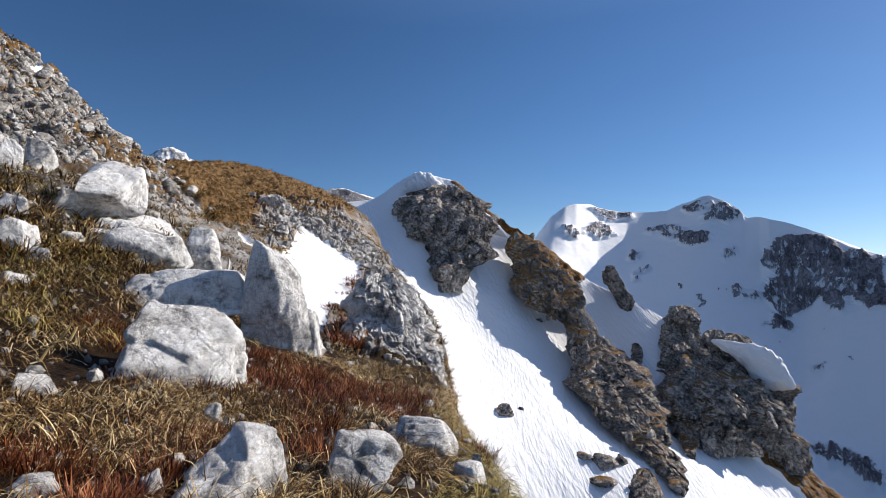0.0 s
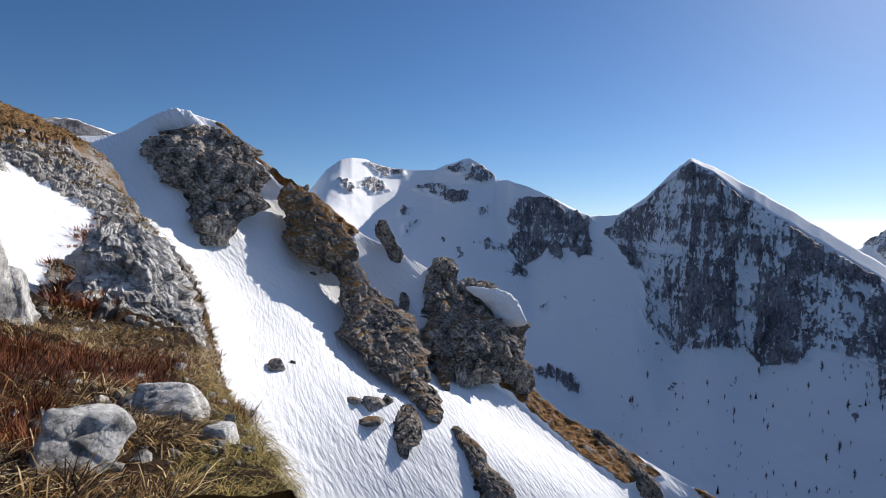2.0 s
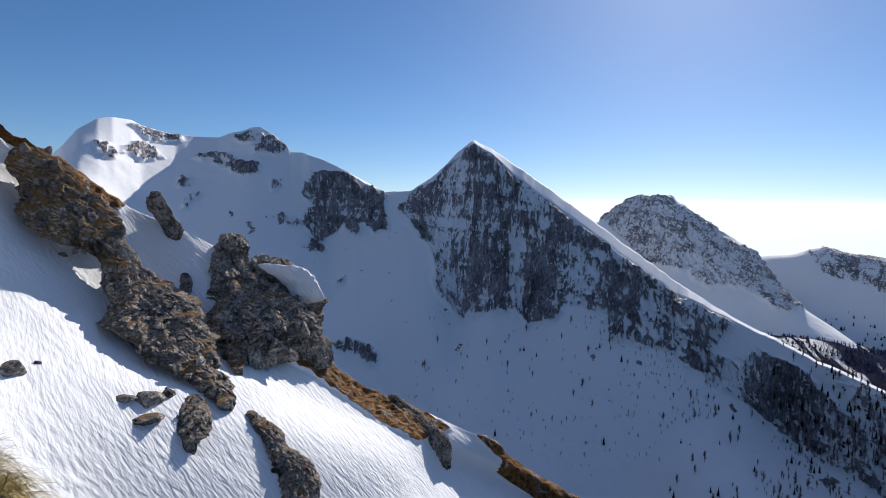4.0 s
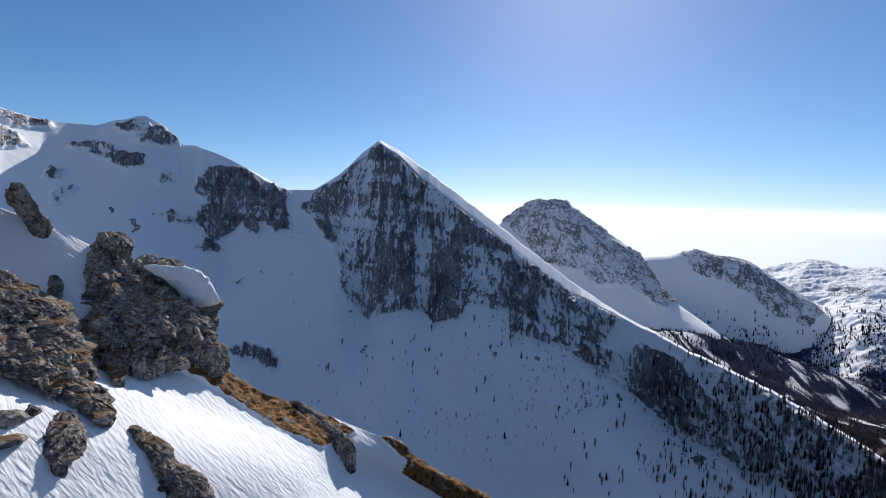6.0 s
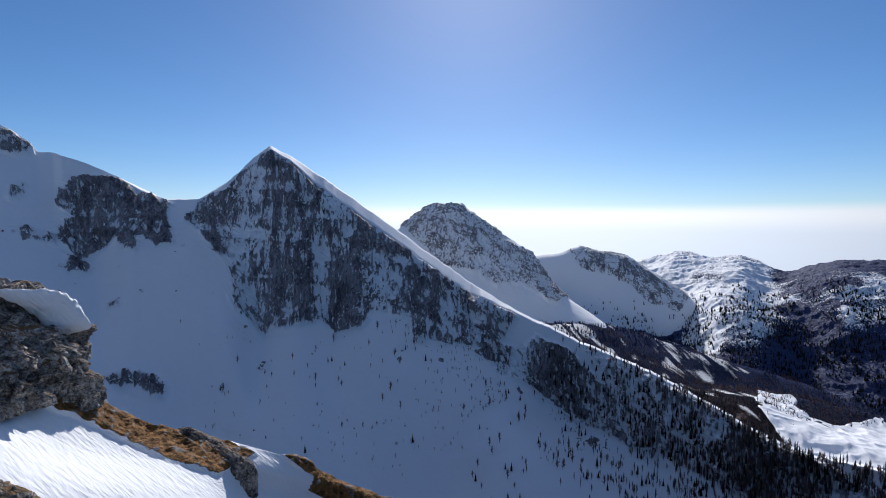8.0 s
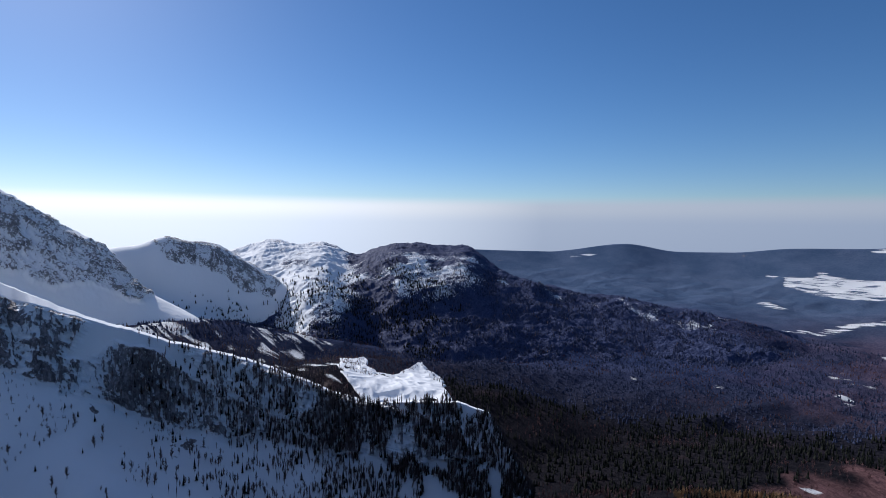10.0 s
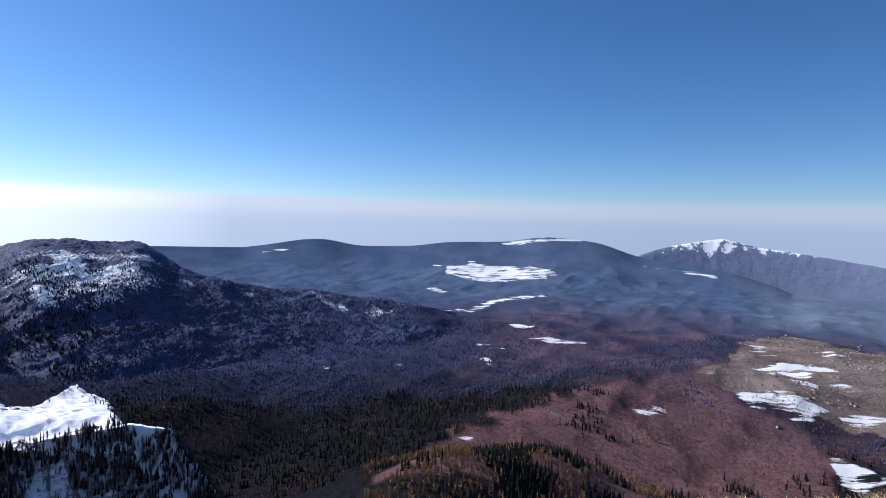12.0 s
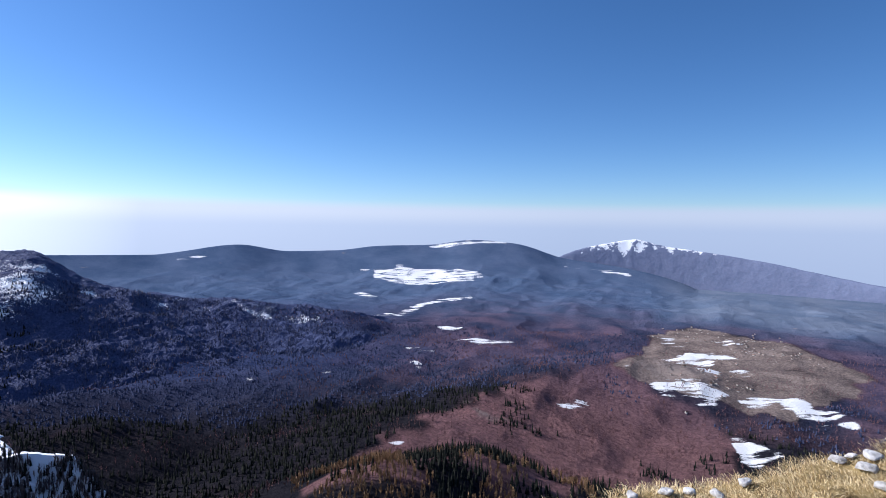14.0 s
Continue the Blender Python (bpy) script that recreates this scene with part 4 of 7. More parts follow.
# ---- the valley: one sheet to the horizon ----
SNOW_FIELDS = [
    [(146.75, 4395, -367.43), (149.14, 4334, -374.14), (151.35, 4317, -384.12), (151.21, 4434, -350.64), (152.60, 4354, -370.95), (154.81, 4332, -370.23), (158.25, 4306, -361.11), (159.81, 4235, -379.40), (161.12, 4121, -410.76), (159.84, 3997, -436.61), (156.42, 3943, -451.39), (153.91, 3816, -470.82), (151.06, 3915, -461.23), (148.84, 4094, -430.61), (148.70, 4240, -399.21)],
    [(147.52, 2838, -500.00), (152.06, 3029, -500.00), (155.83, 3341, -497.76), (159.89, 3513, -491.37), (159.89, 3430, -494.91), (155.84, 3210, -499.48), (152.07, 2930, -500.00), (147.65, 2803, -500.00)],
    [(146.35, 3715, -482.56), (147.60, 3673, -484.49), (149.37, 3595, -488.88), (148.56, 3529, -492.22), (146.66, 3632, -487.73)],
    [(156.87, 2292, -500.00), (160.93, 2316, -500.00), (164.61, 2223, -500.00), (161.57, 2168, -500.00), (159.39, 2211, -500.00)],
    [(155.59, 2499, -500.00), (157.78, 2604, -500.00), (158.73, 2526, -500.00), (157.17, 2430, -500.00)],
    [(151.50, 2165, -500.00), (155.97, 1992, -500.00), (155.34, 1963, -500.00), (151.50, 2134, -500.00)],
    [(178.11, 1603, -458.41), (178.95, 1641, -455.49), (182.12, 1715, -459.80), (183.78, 1705, -470.65), (186.25, 1731, -485.09), (185.43, 1609, -489.23), (183.19, 1525, -491.79), (181.77, 1521, -486.55), (180.03, 1544, -475.83)],
    [(185.79, 1396, -500.00), (187.30, 1407, -500.00), (189.40, 1378, -500.00), (191.40, 1353, -500.00), (188.28, 1233, -500.00), (187.03, 1306, -500.00)],
    [(191.04, 1684, -500.00), (194.36, 1727, -500.00), (196.72, 1649, -500.00), (195.19, 1638, -500.00), (191.06, 1633, -500.00)],
    [(186.29, 1654, -489.61), (188.39, 1752, -498.85), (192.66, 1792, -500.00), (192.70, 1704, -500.00), (188.44, 1643, -500.00)],
    [(167.81, 1316, -449.02), (171.82, 1403, -456.85), (174.87, 1432, -467.11), (171.29, 1343, -461.88)],
    [(174.75, 1631, -440.97), (175.80, 1689, -435.12), (176.60, 1688, -438.28), (175.56, 1630, -444.05)],
    [(148.85, 925.6, -416.49), (153.00, 978.5, -422.50), (156.18, 1037, -427.90), (155.87, 1016, -428.41), (152.38, 942.4, -423.36)],
    [(103.64, 1324, -361.20), (106.19, 1286, -372.15), (108.73, 1322, -388.66), (112.49, 1445, -413.52), (114.98, 1294, -417.11), (115.30, 1166, -406.37), (110.64, 1148, -408.16), (106.84, 1140, -407.86), (105.24, 1190, -391.51)],
    [(123.72, 1902, -469.27), (124.73, 1974, -455.44), (126.01, 1937, -466.56), (125.75, 1899, -475.66)],
    [(154.75, 4745, -186.53), (156.94, 4725, -181.72), (160.66, 4750, -175.23), (163.99, 4770, -168.61), (163.99, 4810, -149.40), (154.75, 4810, -167.99)],
    [(128.67, 4625, -244.28), (132.06, 4650, -245.61), (132.06, 4690, -238.00), (128.67, 4680, -237.71)],
    [(169.60, 4600, -269.74), (176.46, 4600, -352.02), (176.46, 4660, -347.32), (169.60, 4660, -263.53)],
    [(109.29, 4700, -238.62), (112.38, 4700, -236.98), (112.38, 4800, -242.06), (109.29, 4800, -243.73)],
    ]
VILLAGE = [(178.52, 2563, -500.00), (180.95, 2808, -500.00), (182.84, 2906, -500.00), (186.86, 2821, -500.00), (190.92, 2649, -500.00), (196.62, 2316, -500.00), (195.43, 1911, -500.00), (190.49, 1563, -500.00), (186.32, 1609, -493.97), (178.73, 1593, -462.46), (175.00, 1675, -434.59), (177.58, 1864, -434.39)]
BEECH = [(142.87, 444, -233.00), (147.89, 925.1, -416.01), (157.39, 1150, -427.65), (165.36, 1410, -435.41), (175.51, 1728, -428.56), (178.22, 1584, -462.01), (182.73, 1510, -492.26), (186.44, 1398, -500.00), (188.29, 1211, -500.00), (182.13, 1006, -478.90), (165.76, 484, -261.77)]


DUSTED = [[(86.97, 2836, -500.00), (94.20, 2598, -500.00), (101.73, 1700, -387.73), (104.92, 1356, -369.95), (97.92, 1391, -378.04), (91.72, 1544, -344.78)], [(112.41, 4643, -287.88), (117.20, 4574, -339.98), (119.08, 4452, -376.99), (121.03, 2498, -338.30), (118.57, 2244, -402.54), (112.24, 2324, -398.59)], [(123.69, 1903, -468.84), (125.29, 2143, -475.90), (126.91, 1992, -468.73), (127.37, 1874, -488.40)], [(132.11, 1685, -500.00), (138.13, 1727, -500.00), (145.22, 1752, -500.00), (145.21, 1674, -500.00), (138.12, 1654, -500.00), (132.36, 1626, -500.00)], [(167.28, 1324, -446.07), (170.93, 1409, -452.28), (175.65, 1457, -468.12), (175.10, 1392, -472.72), (168.52, 1300, -453.50)], [(173.26, 1618, -438.14), (176.71, 1710, -435.11), (176.17, 1619, -448.06), (173.86, 1573, -446.47)], [(151.42, 1872, -500.00), (154.58, 1949, -500.00), (154.59, 1793, -500.00), (152.05, 1761, -500.00)], [(168.34, 2884, -500.00), (171.34, 3229, -499.59), (171.36, 3002, -500.00), (168.36, 2714, -500.00)]]


def in_plan(x, y, outline):
    """1 where places on the plan lie inside an outline of (bearing, range, height)."""
    k = np.array(outline, float)
    kx, ky = k[:, 1] * np.sin(np.radians(k[:, 0])), k[:, 1] * np.cos(np.radians(k[:, 0]))
    inside = np.zeros(np.shape(x), bool)
    j = len(kx) - 1
    for i in range(len(kx)):
        inside ^= ((ky[i] > y) != (ky[j] > y)) & (x < (kx[j] - kx[i]) * (y - ky[i]) / (ky[j] - ky[i] + 1e-9) + kx[i])
        j = i
    return inside.astype(float)


def valley_z(az, r):
    p = np.stack([r * np.sin(np.radians(az)), r * np.cos(np.radians(az)), 0 * r], -1).reshape(-1, 3)
    lumps = (20 * fbm(p, 420, 4, 71) + 14 * fbm(p, 190, 4, 73, True) + 4 * fbm(p, 60, 3, 72)).reshape(np.shape(r))
    lumps = lumps + (26 * fbm(p, 620, 4, 74, True) - 9).reshape(np.shape(r)) * smooth(2800, 3400, r)
    return valley_height(az, r) + lumps * smooth(450, 900, r) * smooth(4700, 4000, r)


def build_valley():
    az = np.concatenate([np.linspace(-160, 80, 110)[:-1], np.linspace(80, 200, 540)])
    r = np.concatenate([np.linspace(12, 300, 16), np.geomspace(310, 3300, 230), np.linspace(3320, 4900, 80)])
    A, R = np.meshgrid(az, r)
    x, y = R * np.sin(np.radians(A)), R * np.cos(np.radians(A))
    z = valley_z(A, R)
    p = np.stack([x, y, 0 * x], 2).reshape(-1, 3)
    wob = np.stack([fbm(p, 50, 3, 75), fbm(p, 50, 3, 76)], 1).reshape(R.shape + (2,)) * 22
    snow = np.maximum.reduce([in_plan(x + wob[..., 0], y + wob[..., 1], o) for o in SNOW_FIELDS])
    snow = snow * np.clip(1.15 + 1.1 * fbm(p * np.array([1.0, 0.45, 1]), 42, 4, 78).reshape(R.shape) - 0.8 * fbm(p * np.array([0.3, 1.6, 1]), 50, 3, 79, True).reshape(R.shape), 0, 1)
    town = soften(in_plan(x + 2 * wob[..., 0], y + 2 * wob[..., 1], VILLAGE), 2)
    beech = soften(in_plan(x + 3 * wob[..., 0], y + 3 * wob[..., 1], BEECH), 3)
    patch = fbm(p, 120, 4, 77).reshape(R.shape)
    snow = np.maximum(snow, smooth(0.30, 0.42, patch) * town * 0.9)
    dust = np.maximum.reduce([in_plan(x + 2 * wob[..., 0], y + 2 * wob[..., 1], o) for o in DUSTED])
    snow = np.maximum(snow, 0.75 * dust * smooth(-0.05, 0.35, fbm(p, 34, 4, 80).reshape(R.shape)))
    ledges = smooth(-0.08, 0.22, fbm(p, 60, 4, 90) - 0.25 * fbm(p * np.array([1, 1, 0]), 25, 3, 91)).reshape(R.shape)
    snow = np.maximum(snow, 0.62 * ledges * smooth(112, 98, A) * smooth(1080, 1250, R) * smooth(1900, 1700, R))
    # range masks for the distance haze painted into the valley's colours
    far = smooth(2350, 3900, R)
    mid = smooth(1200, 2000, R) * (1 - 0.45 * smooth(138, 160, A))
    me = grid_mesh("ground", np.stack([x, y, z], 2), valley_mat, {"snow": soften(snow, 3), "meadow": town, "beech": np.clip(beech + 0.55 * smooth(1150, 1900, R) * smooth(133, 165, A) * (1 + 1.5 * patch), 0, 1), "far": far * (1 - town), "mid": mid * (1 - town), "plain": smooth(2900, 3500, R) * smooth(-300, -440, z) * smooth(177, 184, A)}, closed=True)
    return tagged(new("ground", me), "wide wooded valley with snowy clearings", "ground", kind="structure")


def forest_material():
    m, nt, bsdf = material("wooded valley")
    co = nt.nodes.new("ShaderNodeNewGeometry").outputs["Position"]
    big = tex(nt, "ShaderNodeTexNoise", co, 0.006, 5).outputs[0]
    fine = tex(nt, "ShaderNodeTexNoise", co, 0.11, 6, 0.75).outputs[0]
    conifer = ramp_of(nt, fine, ((0.35, (0.006, 0.007, 0.011)), (0.68, (0.027, 0.024, 0.028))))
    beech = ramp_of(nt, fine, ((0.32, (0.084, 0.048, 0.052)), (0.68, (0.226, 0.124, 0.121))))
    meadow = ramp_of(nt, math_of(nt, "ADD", math_of(nt, "MULTIPLY", fine, 0.5), math_of(nt, "MULTIPLY", big, 0.5)), ((0.38, (0.070, 0.058, 0.056)), (0.5, (0.175, 0.137, 0.122)), (0.62, (0.31, 0.25, 0.215))))
    # haze put into the colour: mid, far and plain tones turn bluer, paler
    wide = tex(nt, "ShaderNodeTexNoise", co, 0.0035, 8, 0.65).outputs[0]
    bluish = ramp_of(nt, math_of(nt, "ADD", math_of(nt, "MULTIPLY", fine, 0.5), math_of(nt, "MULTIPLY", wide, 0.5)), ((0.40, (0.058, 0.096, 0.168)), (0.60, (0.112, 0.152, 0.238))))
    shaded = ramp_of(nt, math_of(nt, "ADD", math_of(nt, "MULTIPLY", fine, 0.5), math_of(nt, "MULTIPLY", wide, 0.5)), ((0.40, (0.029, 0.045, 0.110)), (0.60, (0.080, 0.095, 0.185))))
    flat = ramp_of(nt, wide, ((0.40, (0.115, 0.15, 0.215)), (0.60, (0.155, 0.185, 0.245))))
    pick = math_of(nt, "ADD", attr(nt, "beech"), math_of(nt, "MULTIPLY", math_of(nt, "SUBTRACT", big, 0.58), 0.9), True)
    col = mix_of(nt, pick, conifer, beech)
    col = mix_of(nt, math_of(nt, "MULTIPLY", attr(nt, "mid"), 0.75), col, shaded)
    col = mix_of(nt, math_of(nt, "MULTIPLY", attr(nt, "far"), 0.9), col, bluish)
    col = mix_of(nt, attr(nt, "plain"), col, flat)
    col = mix_of(nt, math_of(nt, "MULTIPLY", math_of(nt, "SUBTRACT", math_of(nt, "ADD", attr(nt, "meadow"), math_of(nt, "MULTIPLY", math_of(nt, "SUBTRACT", big, 0.5), 2.2)), 0.4), 3.0, True), col, meadow)
    # terrace strips, laid square to the camera's view
    lie = nt.nodes.new("ShaderNodeCombineXYZ")
    for k, way in enumerate(((0.45 * 0.030, -0.89 * 0.030, 0.0), (0.89 * 0.003, 0.45 * 0.003, 0.0))):
        along = nt.nodes.new("ShaderNodeVectorMath")
        along.operation = "DOT_PRODUCT"
        along.inputs[1].default_value = way
        nt.links.new(co, along.inputs[0])
        nt.links.new(along.outputs["Value"], lie.inputs[k])
    strips = tex(nt, "ShaderNodeTexNoise", lie.outputs[0], 1.0, 4, 0.6).outputs[0]
    broken = math_of(nt, "ADD", math_of(nt, "MULTIPLY", math_of(nt, "SUBTRACT", fine, 0.5), 1.0), math_of(nt, "MULTIPLY", math_of(nt, "SUBTRACT", strips, 0.5), 4.2))
    snow = math_of(nt, "MULTIPLY", math_of(nt, "SUBTRACT", math_of(nt, "ADD", attr(nt, "snow"), math_of(nt, "MULTIPLY", broken, math_of(nt, "MULTIPLY", attr(nt, "snow"), 1.5, True))), 0.42), 4.0, True)
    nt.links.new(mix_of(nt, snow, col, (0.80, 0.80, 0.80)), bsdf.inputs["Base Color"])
    bsdf.inputs["Roughness"].default_value = 0.95
    bsdf.inputs["Specular IOR Level"].default_value = 0.0
    bump_of(nt, bsdf, fine, 1.0, 6.0)
    return m


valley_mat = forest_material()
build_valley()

BASIN = [(103.0, 1250, -326.9), (106.5, 1250, -337.6), (107.58, 1250, -370.9), (109.99, 1250, -377.8), (112.48, 1250, -343.5), (113.73, 1250, -363.0), (115.9, 1250, -415.5), (116.52, 1250, -444.8), (110.64, 1250, -464.5), (106.83, 1250, -461.8), (105.04, 1250, -411.4)]


def build_basin():
    """The bright hollow of wind-shaped snow behind the ridge end, sunk into the woods at its edge."""
    A, R = np.meshgrid(np.linspace(102, 118, 220), np.linspace(1080, 1560, 200))
    z = valley_z(A, R)
    x, y = R * np.sin(np.radians(A)), R * np.cos(np.radians(A))
    p = np.stack([x, y, 0 * x], 2).reshape(-1, 3)
    wob = np.stack([fbm(p, 60, 4, 84), fbm(p, 60, 4, 85), 0.3 * fbm(p, 40, 4, 86)], 1).reshape(x.shape + (3,)) * 15
    inside = soften(in_outline(np.stack([x, y, z], 2) + wob, BASIN), 6)
    swell = (4.5 * fbm(p, 75, 3, 87) + 2.2 * fbm(p, 26, 2, 88, True)).reshape(x.shape)
    z = z - 6 + 8 * inside + swell * inside
    me = grid_mesh("snow_basin", np.stack([x, y, z], 2), basin_mat, {"rock": 0 * x - 1, "grass": 0 * x - 1})
    return tagged(new("snow_basin", me), "bright hollow of wind-shaped snow between dark woods", "snow field", kind="structure")


basin_mat = land_material("hollow snow", 12.0, relief=0.4)
build_basin()


# ---- rocks ----
def rock_material(name, unit, dark, mid, light, moss=(0.16, 0.10, 0.045), mossy=0.0, relief=0.30, crackle=0.7):
    """Weathered limestone: grain, pits, thin cracks and stains; moss: dry turf on its ledges."""
    m, nt, bsdf = material(name)
    co = nt.nodes.new("ShaderNodeNewGeometry")
    pos = co.outputs["Position"]
    big = tex(nt, "ShaderNodeTexNoise", pos, 0.9 / unit, 4, 0.6)
    fine = tex(nt, "ShaderNodeTexNoise", pos, 5.0 / unit, 12, 0.75).outputs[0]
    bent = nt.nodes.new("ShaderNodeVectorMath")
    bent.operation = "MULTIPLY_ADD"
    nt.links.new(tex(nt, "ShaderNodeTexNoise", pos, 2.5 / unit, 4, 0.6).outputs["Color"], bent.inputs[0])
    bent.inputs[1].default_value = (0.45 * unit,) * 3
    nt.links.new(pos, bent.inputs[2])
    crack = tex(nt, "ShaderNodeTexVoronoi", bent.outputs[0], 1.3 / unit)
    crack.feature = "DISTANCE_TO_EDGE"
    line = ramp_of(nt, crack.outputs["Distance"], ((0.0, (0, 0, 0)), (0.035, (1, 1, 1))))
    speck = ramp_of(nt, tex(nt, "ShaderNodeTexNoise", pos, 16.0 / unit, 6, 0.7).outputs[0], ((0.34, (0, 0, 0)), (0.44, (1, 1, 1))))
    tone = math_of(nt, "ADD", math_of(nt, "MULTIPLY", fine, 0.6), math_of(nt, "MULTIPLY", big.outputs[0], 0.4))
    col = ramp_of(nt, tone, ((0.41, dark), (0.49, mid), (0.57, light)))
    black = tuple(0.45 * c for c in dark)
    col = mix_of(nt, math_of(nt, "MULTIPLY", math_of(nt, "SUBTRACT", 1.0, line), crackle), col, black)
    col = mix_of(nt, math_of(nt, "MULTIPLY", math_of(nt, "SUBTRACT", 1.0, speck), 0.5), col, dark)
    sep = nt.nodes.new("ShaderNodeSeparateXYZ")
    nt.links.new(co.outputs["Normal"], sep.inputs[0])
    flat = math_of(nt, "ADD", sep.outputs[2], math_of(nt, "MULTIPLY", math_of(nt, "SUBTRACT", big.outputs[0], 0.5), 1.6))
    if mossy:
        col = mix_of(nt, math_of(nt, "MULTIPLY", math_of(nt, "SUBTRACT", flat, 1.0 - mossy), 4.0, True), col, mix_of(nt, fine, (0.05, 0.03, 0.015), moss))
    nt.links.new(col, bsdf.inputs["Base Color"])
    bsdf.inputs["Roughness"].default_value = 0.85
    bsdf.inputs["Specular IOR Level"].default_value = 0.15
    bump_of(nt, bsdf, math_of(nt, "ADD", fine, math_of(nt, "MULTIPLY", line, 0.10)), 1.0, relief * unit)
    return m


pale_rock = rock_material("pale limestone", 0.6, (0.26, 0.25, 0.24), (0.72, 0.695, 0.665), (0.90, 0.885, 0.86), relief=0.12, crackle=0.28)
grey_rock = rock_material("grey limestone", 0.7, (0.15, 0.14, 0.13), (0.36, 0.345, 0.32), (0.66, 0.635, 0.60), relief=0.07, mossy=0.10)
crag_rock = rock_material("weathered crag", 3.0, (0.055, 0.048, 0.044), (0.28, 0.252, 0.224), (0.60, 0.555, 0.505), moss=(0.34, 0.20, 0.085), mossy=0.22, relief=0.13)
turf_rock = rock_material("turfed crag", 4.0, (0.08, 0.076, 0.072), (0.25, 0.235, 0.22), (0.48, 0.455, 0.42), moss=(0.56, 0.31, 0.11), mossy=0.62, relief=0.14)
cliff_rock = rock_material("pale cliff", 1.3, (0.20, 0.19, 0.178), (0.66, 0.635, 0.60), (0.88, 0.86, 0.83), mossy=0.20, relief=0.09)


def link_mesh(name, me, label, category, group="", kind=""):
    return tagged(new(name, me), label, category, group, kind)


def boulder(place, size, turn, seed, mat=None, sharp=9, fine=4, label="pale grey limestone boulder on dry grass", sink=0.26, name="boulder", group="boulders", tilt=0.0, keen=90, worn=1.0):
    """A block with broken flat faces and worn edges; keen: how sharp the edges are; worn: how lumpy its faces; place: the middle of its base; size: width, depth, height."""
    rnd = np.random.RandomState(seed)
    bm = bmesh.new()
    bmesh.ops.create_icosphere(bm, subdivisions=fine, radius=1.0)
    d = np.array([v.co[:] for v in bm.verts])
    faces = rnd.normal(size=(sharp, 3)) * np.array([1, 1, 0.8])
    faces = np.concatenate([faces / np.linalg.norm(faces, axis=1, keepdims=True), [[0.1, 0.1, 0.99], [0.9, 0.1, 0.4], [-0.9, 0.2, 0.35], [rnd.uniform(-0.45, 0.45), -0.58, rnd.uniform(0.35, 1.0)]]])
    reach = rnd.uniform(0.62, 1.0, len(faces))
    reach[-4:] = (rnd.uniform(0.65, 0.95), rnd.uniform(0.7, 1.0), rnd.uniform(0.75, 1.0), rnd.uniform(0.6, 0.8))
    dots = np.maximum(d @ faces.T, 1e-3)
    rad = 1 / ((dots / reach) ** keen).sum(1) ** (1 / keen)
    q = d * rad[:, None]
    q = np.where(q > 0, q / q.max(0), q / -q.min(0))
    span = np.array(size)
    p = q * span / 2
    off = rnd.uniform(0, 500, 3)
    unit = min(span)
    value, edge = cells(p + off, unit * 0.8, seed)
    p = p + d * (worn * unit * (0.045 * fbm(p + off, unit * 0.9, 5, seed, False, 0.6) + 0.05 * value - 0.03 * smooth(0.05, 0.0, edge) + 0.022 * fbm(p + off, unit * 0.16, 4, seed + 5, True)))[:, None]
    m = Euler((tilt, rnd.uniform(-0.08, 0.08), turn)).to_matrix()
    p = p @ np.array(m).T
    p[:, 2] += span[2] * (0.5 - sink)
    for v, c in zip(bm.verts, p):
        v.co = c
    me = bpy.data.meshes.new(name)
    for f in bm.faces:
        f.smooth = True
    bm.to_mesh(me)
    bm.free()
    me.materials.append(mat or pale_rock)
    ob = link_mesh(name, me, label, "rock", group)
    ob.location = place
    return ob


# (bearing, range, height of the base, width, height)
BOULDERS = [
    (-31.80, 12.39, 2.66, 1.79, 1.47), (-37.43, 14.33, 3.73, 0.459, 0.875), (-36.61, 9.441, 1.92, 0.478, 0.495), (-34.87, 8.966, 1.72, 0.293, 0.279), (-36.73, 7.782, 1.40, 0.301, 0.235), (-34.75, 4.767, 0.72, 0.263, 0.186),
    (-26.18, 10.2, 1.71, 1.11, 0.801), (-22.16, 10.79, 1.50, 0.869, 1.11), (-23.87, 5.544, 0.63, 1.12, 0.735), (-11.85, 8.663, 0.38, 0.579, 0.778),
    (-17.47, 3.235, 0.32, 0.532, 0.439), (-5.72, 3.548, 0.21, 0.488, 0.368), (1.06, 4.657, 0.06, 0.578, 0.324),
]
BOULDERS_SMALL = [
    (-20.15, 4.49, 0.45, 0.155, 0.158), (-25.54, 3.268, 0.39, 0.134, 0.156), (-23.72, 3.573, 0.40, 0.152, 0.121), (-34.31, 3.258, 0.50, 0.197, 0.109), (7.66, 4.386, -0.04, 0.159, 0.21), (-26.66, 13.94, 2.58, 1.5, 0.454),
    (-37.22, 10.91, 2.45, 0.461, 0.46), (-33.04, 10.37, 2.10, 0.446, 0.203), (-30.52, 11.21, 2.24, 0.769, 0.206), (-35.55, 15.41, 4.01, 0.687, 0.832), (-19.81, 3.107, 0.34, 0.477, 0.179), (4.13, 5.039, -0.03, 0.357, 0.233), (6.33, 4.042, 0.04, 0.258, 0.169),
]
SLABS = [(-24.87, 7.831, 1.07, 2, 0.633), (-19.55, 9.351, 1.09, 0.782, 0.867), (-29.43, 12.02, 2.41, 1.13, 0.335)]


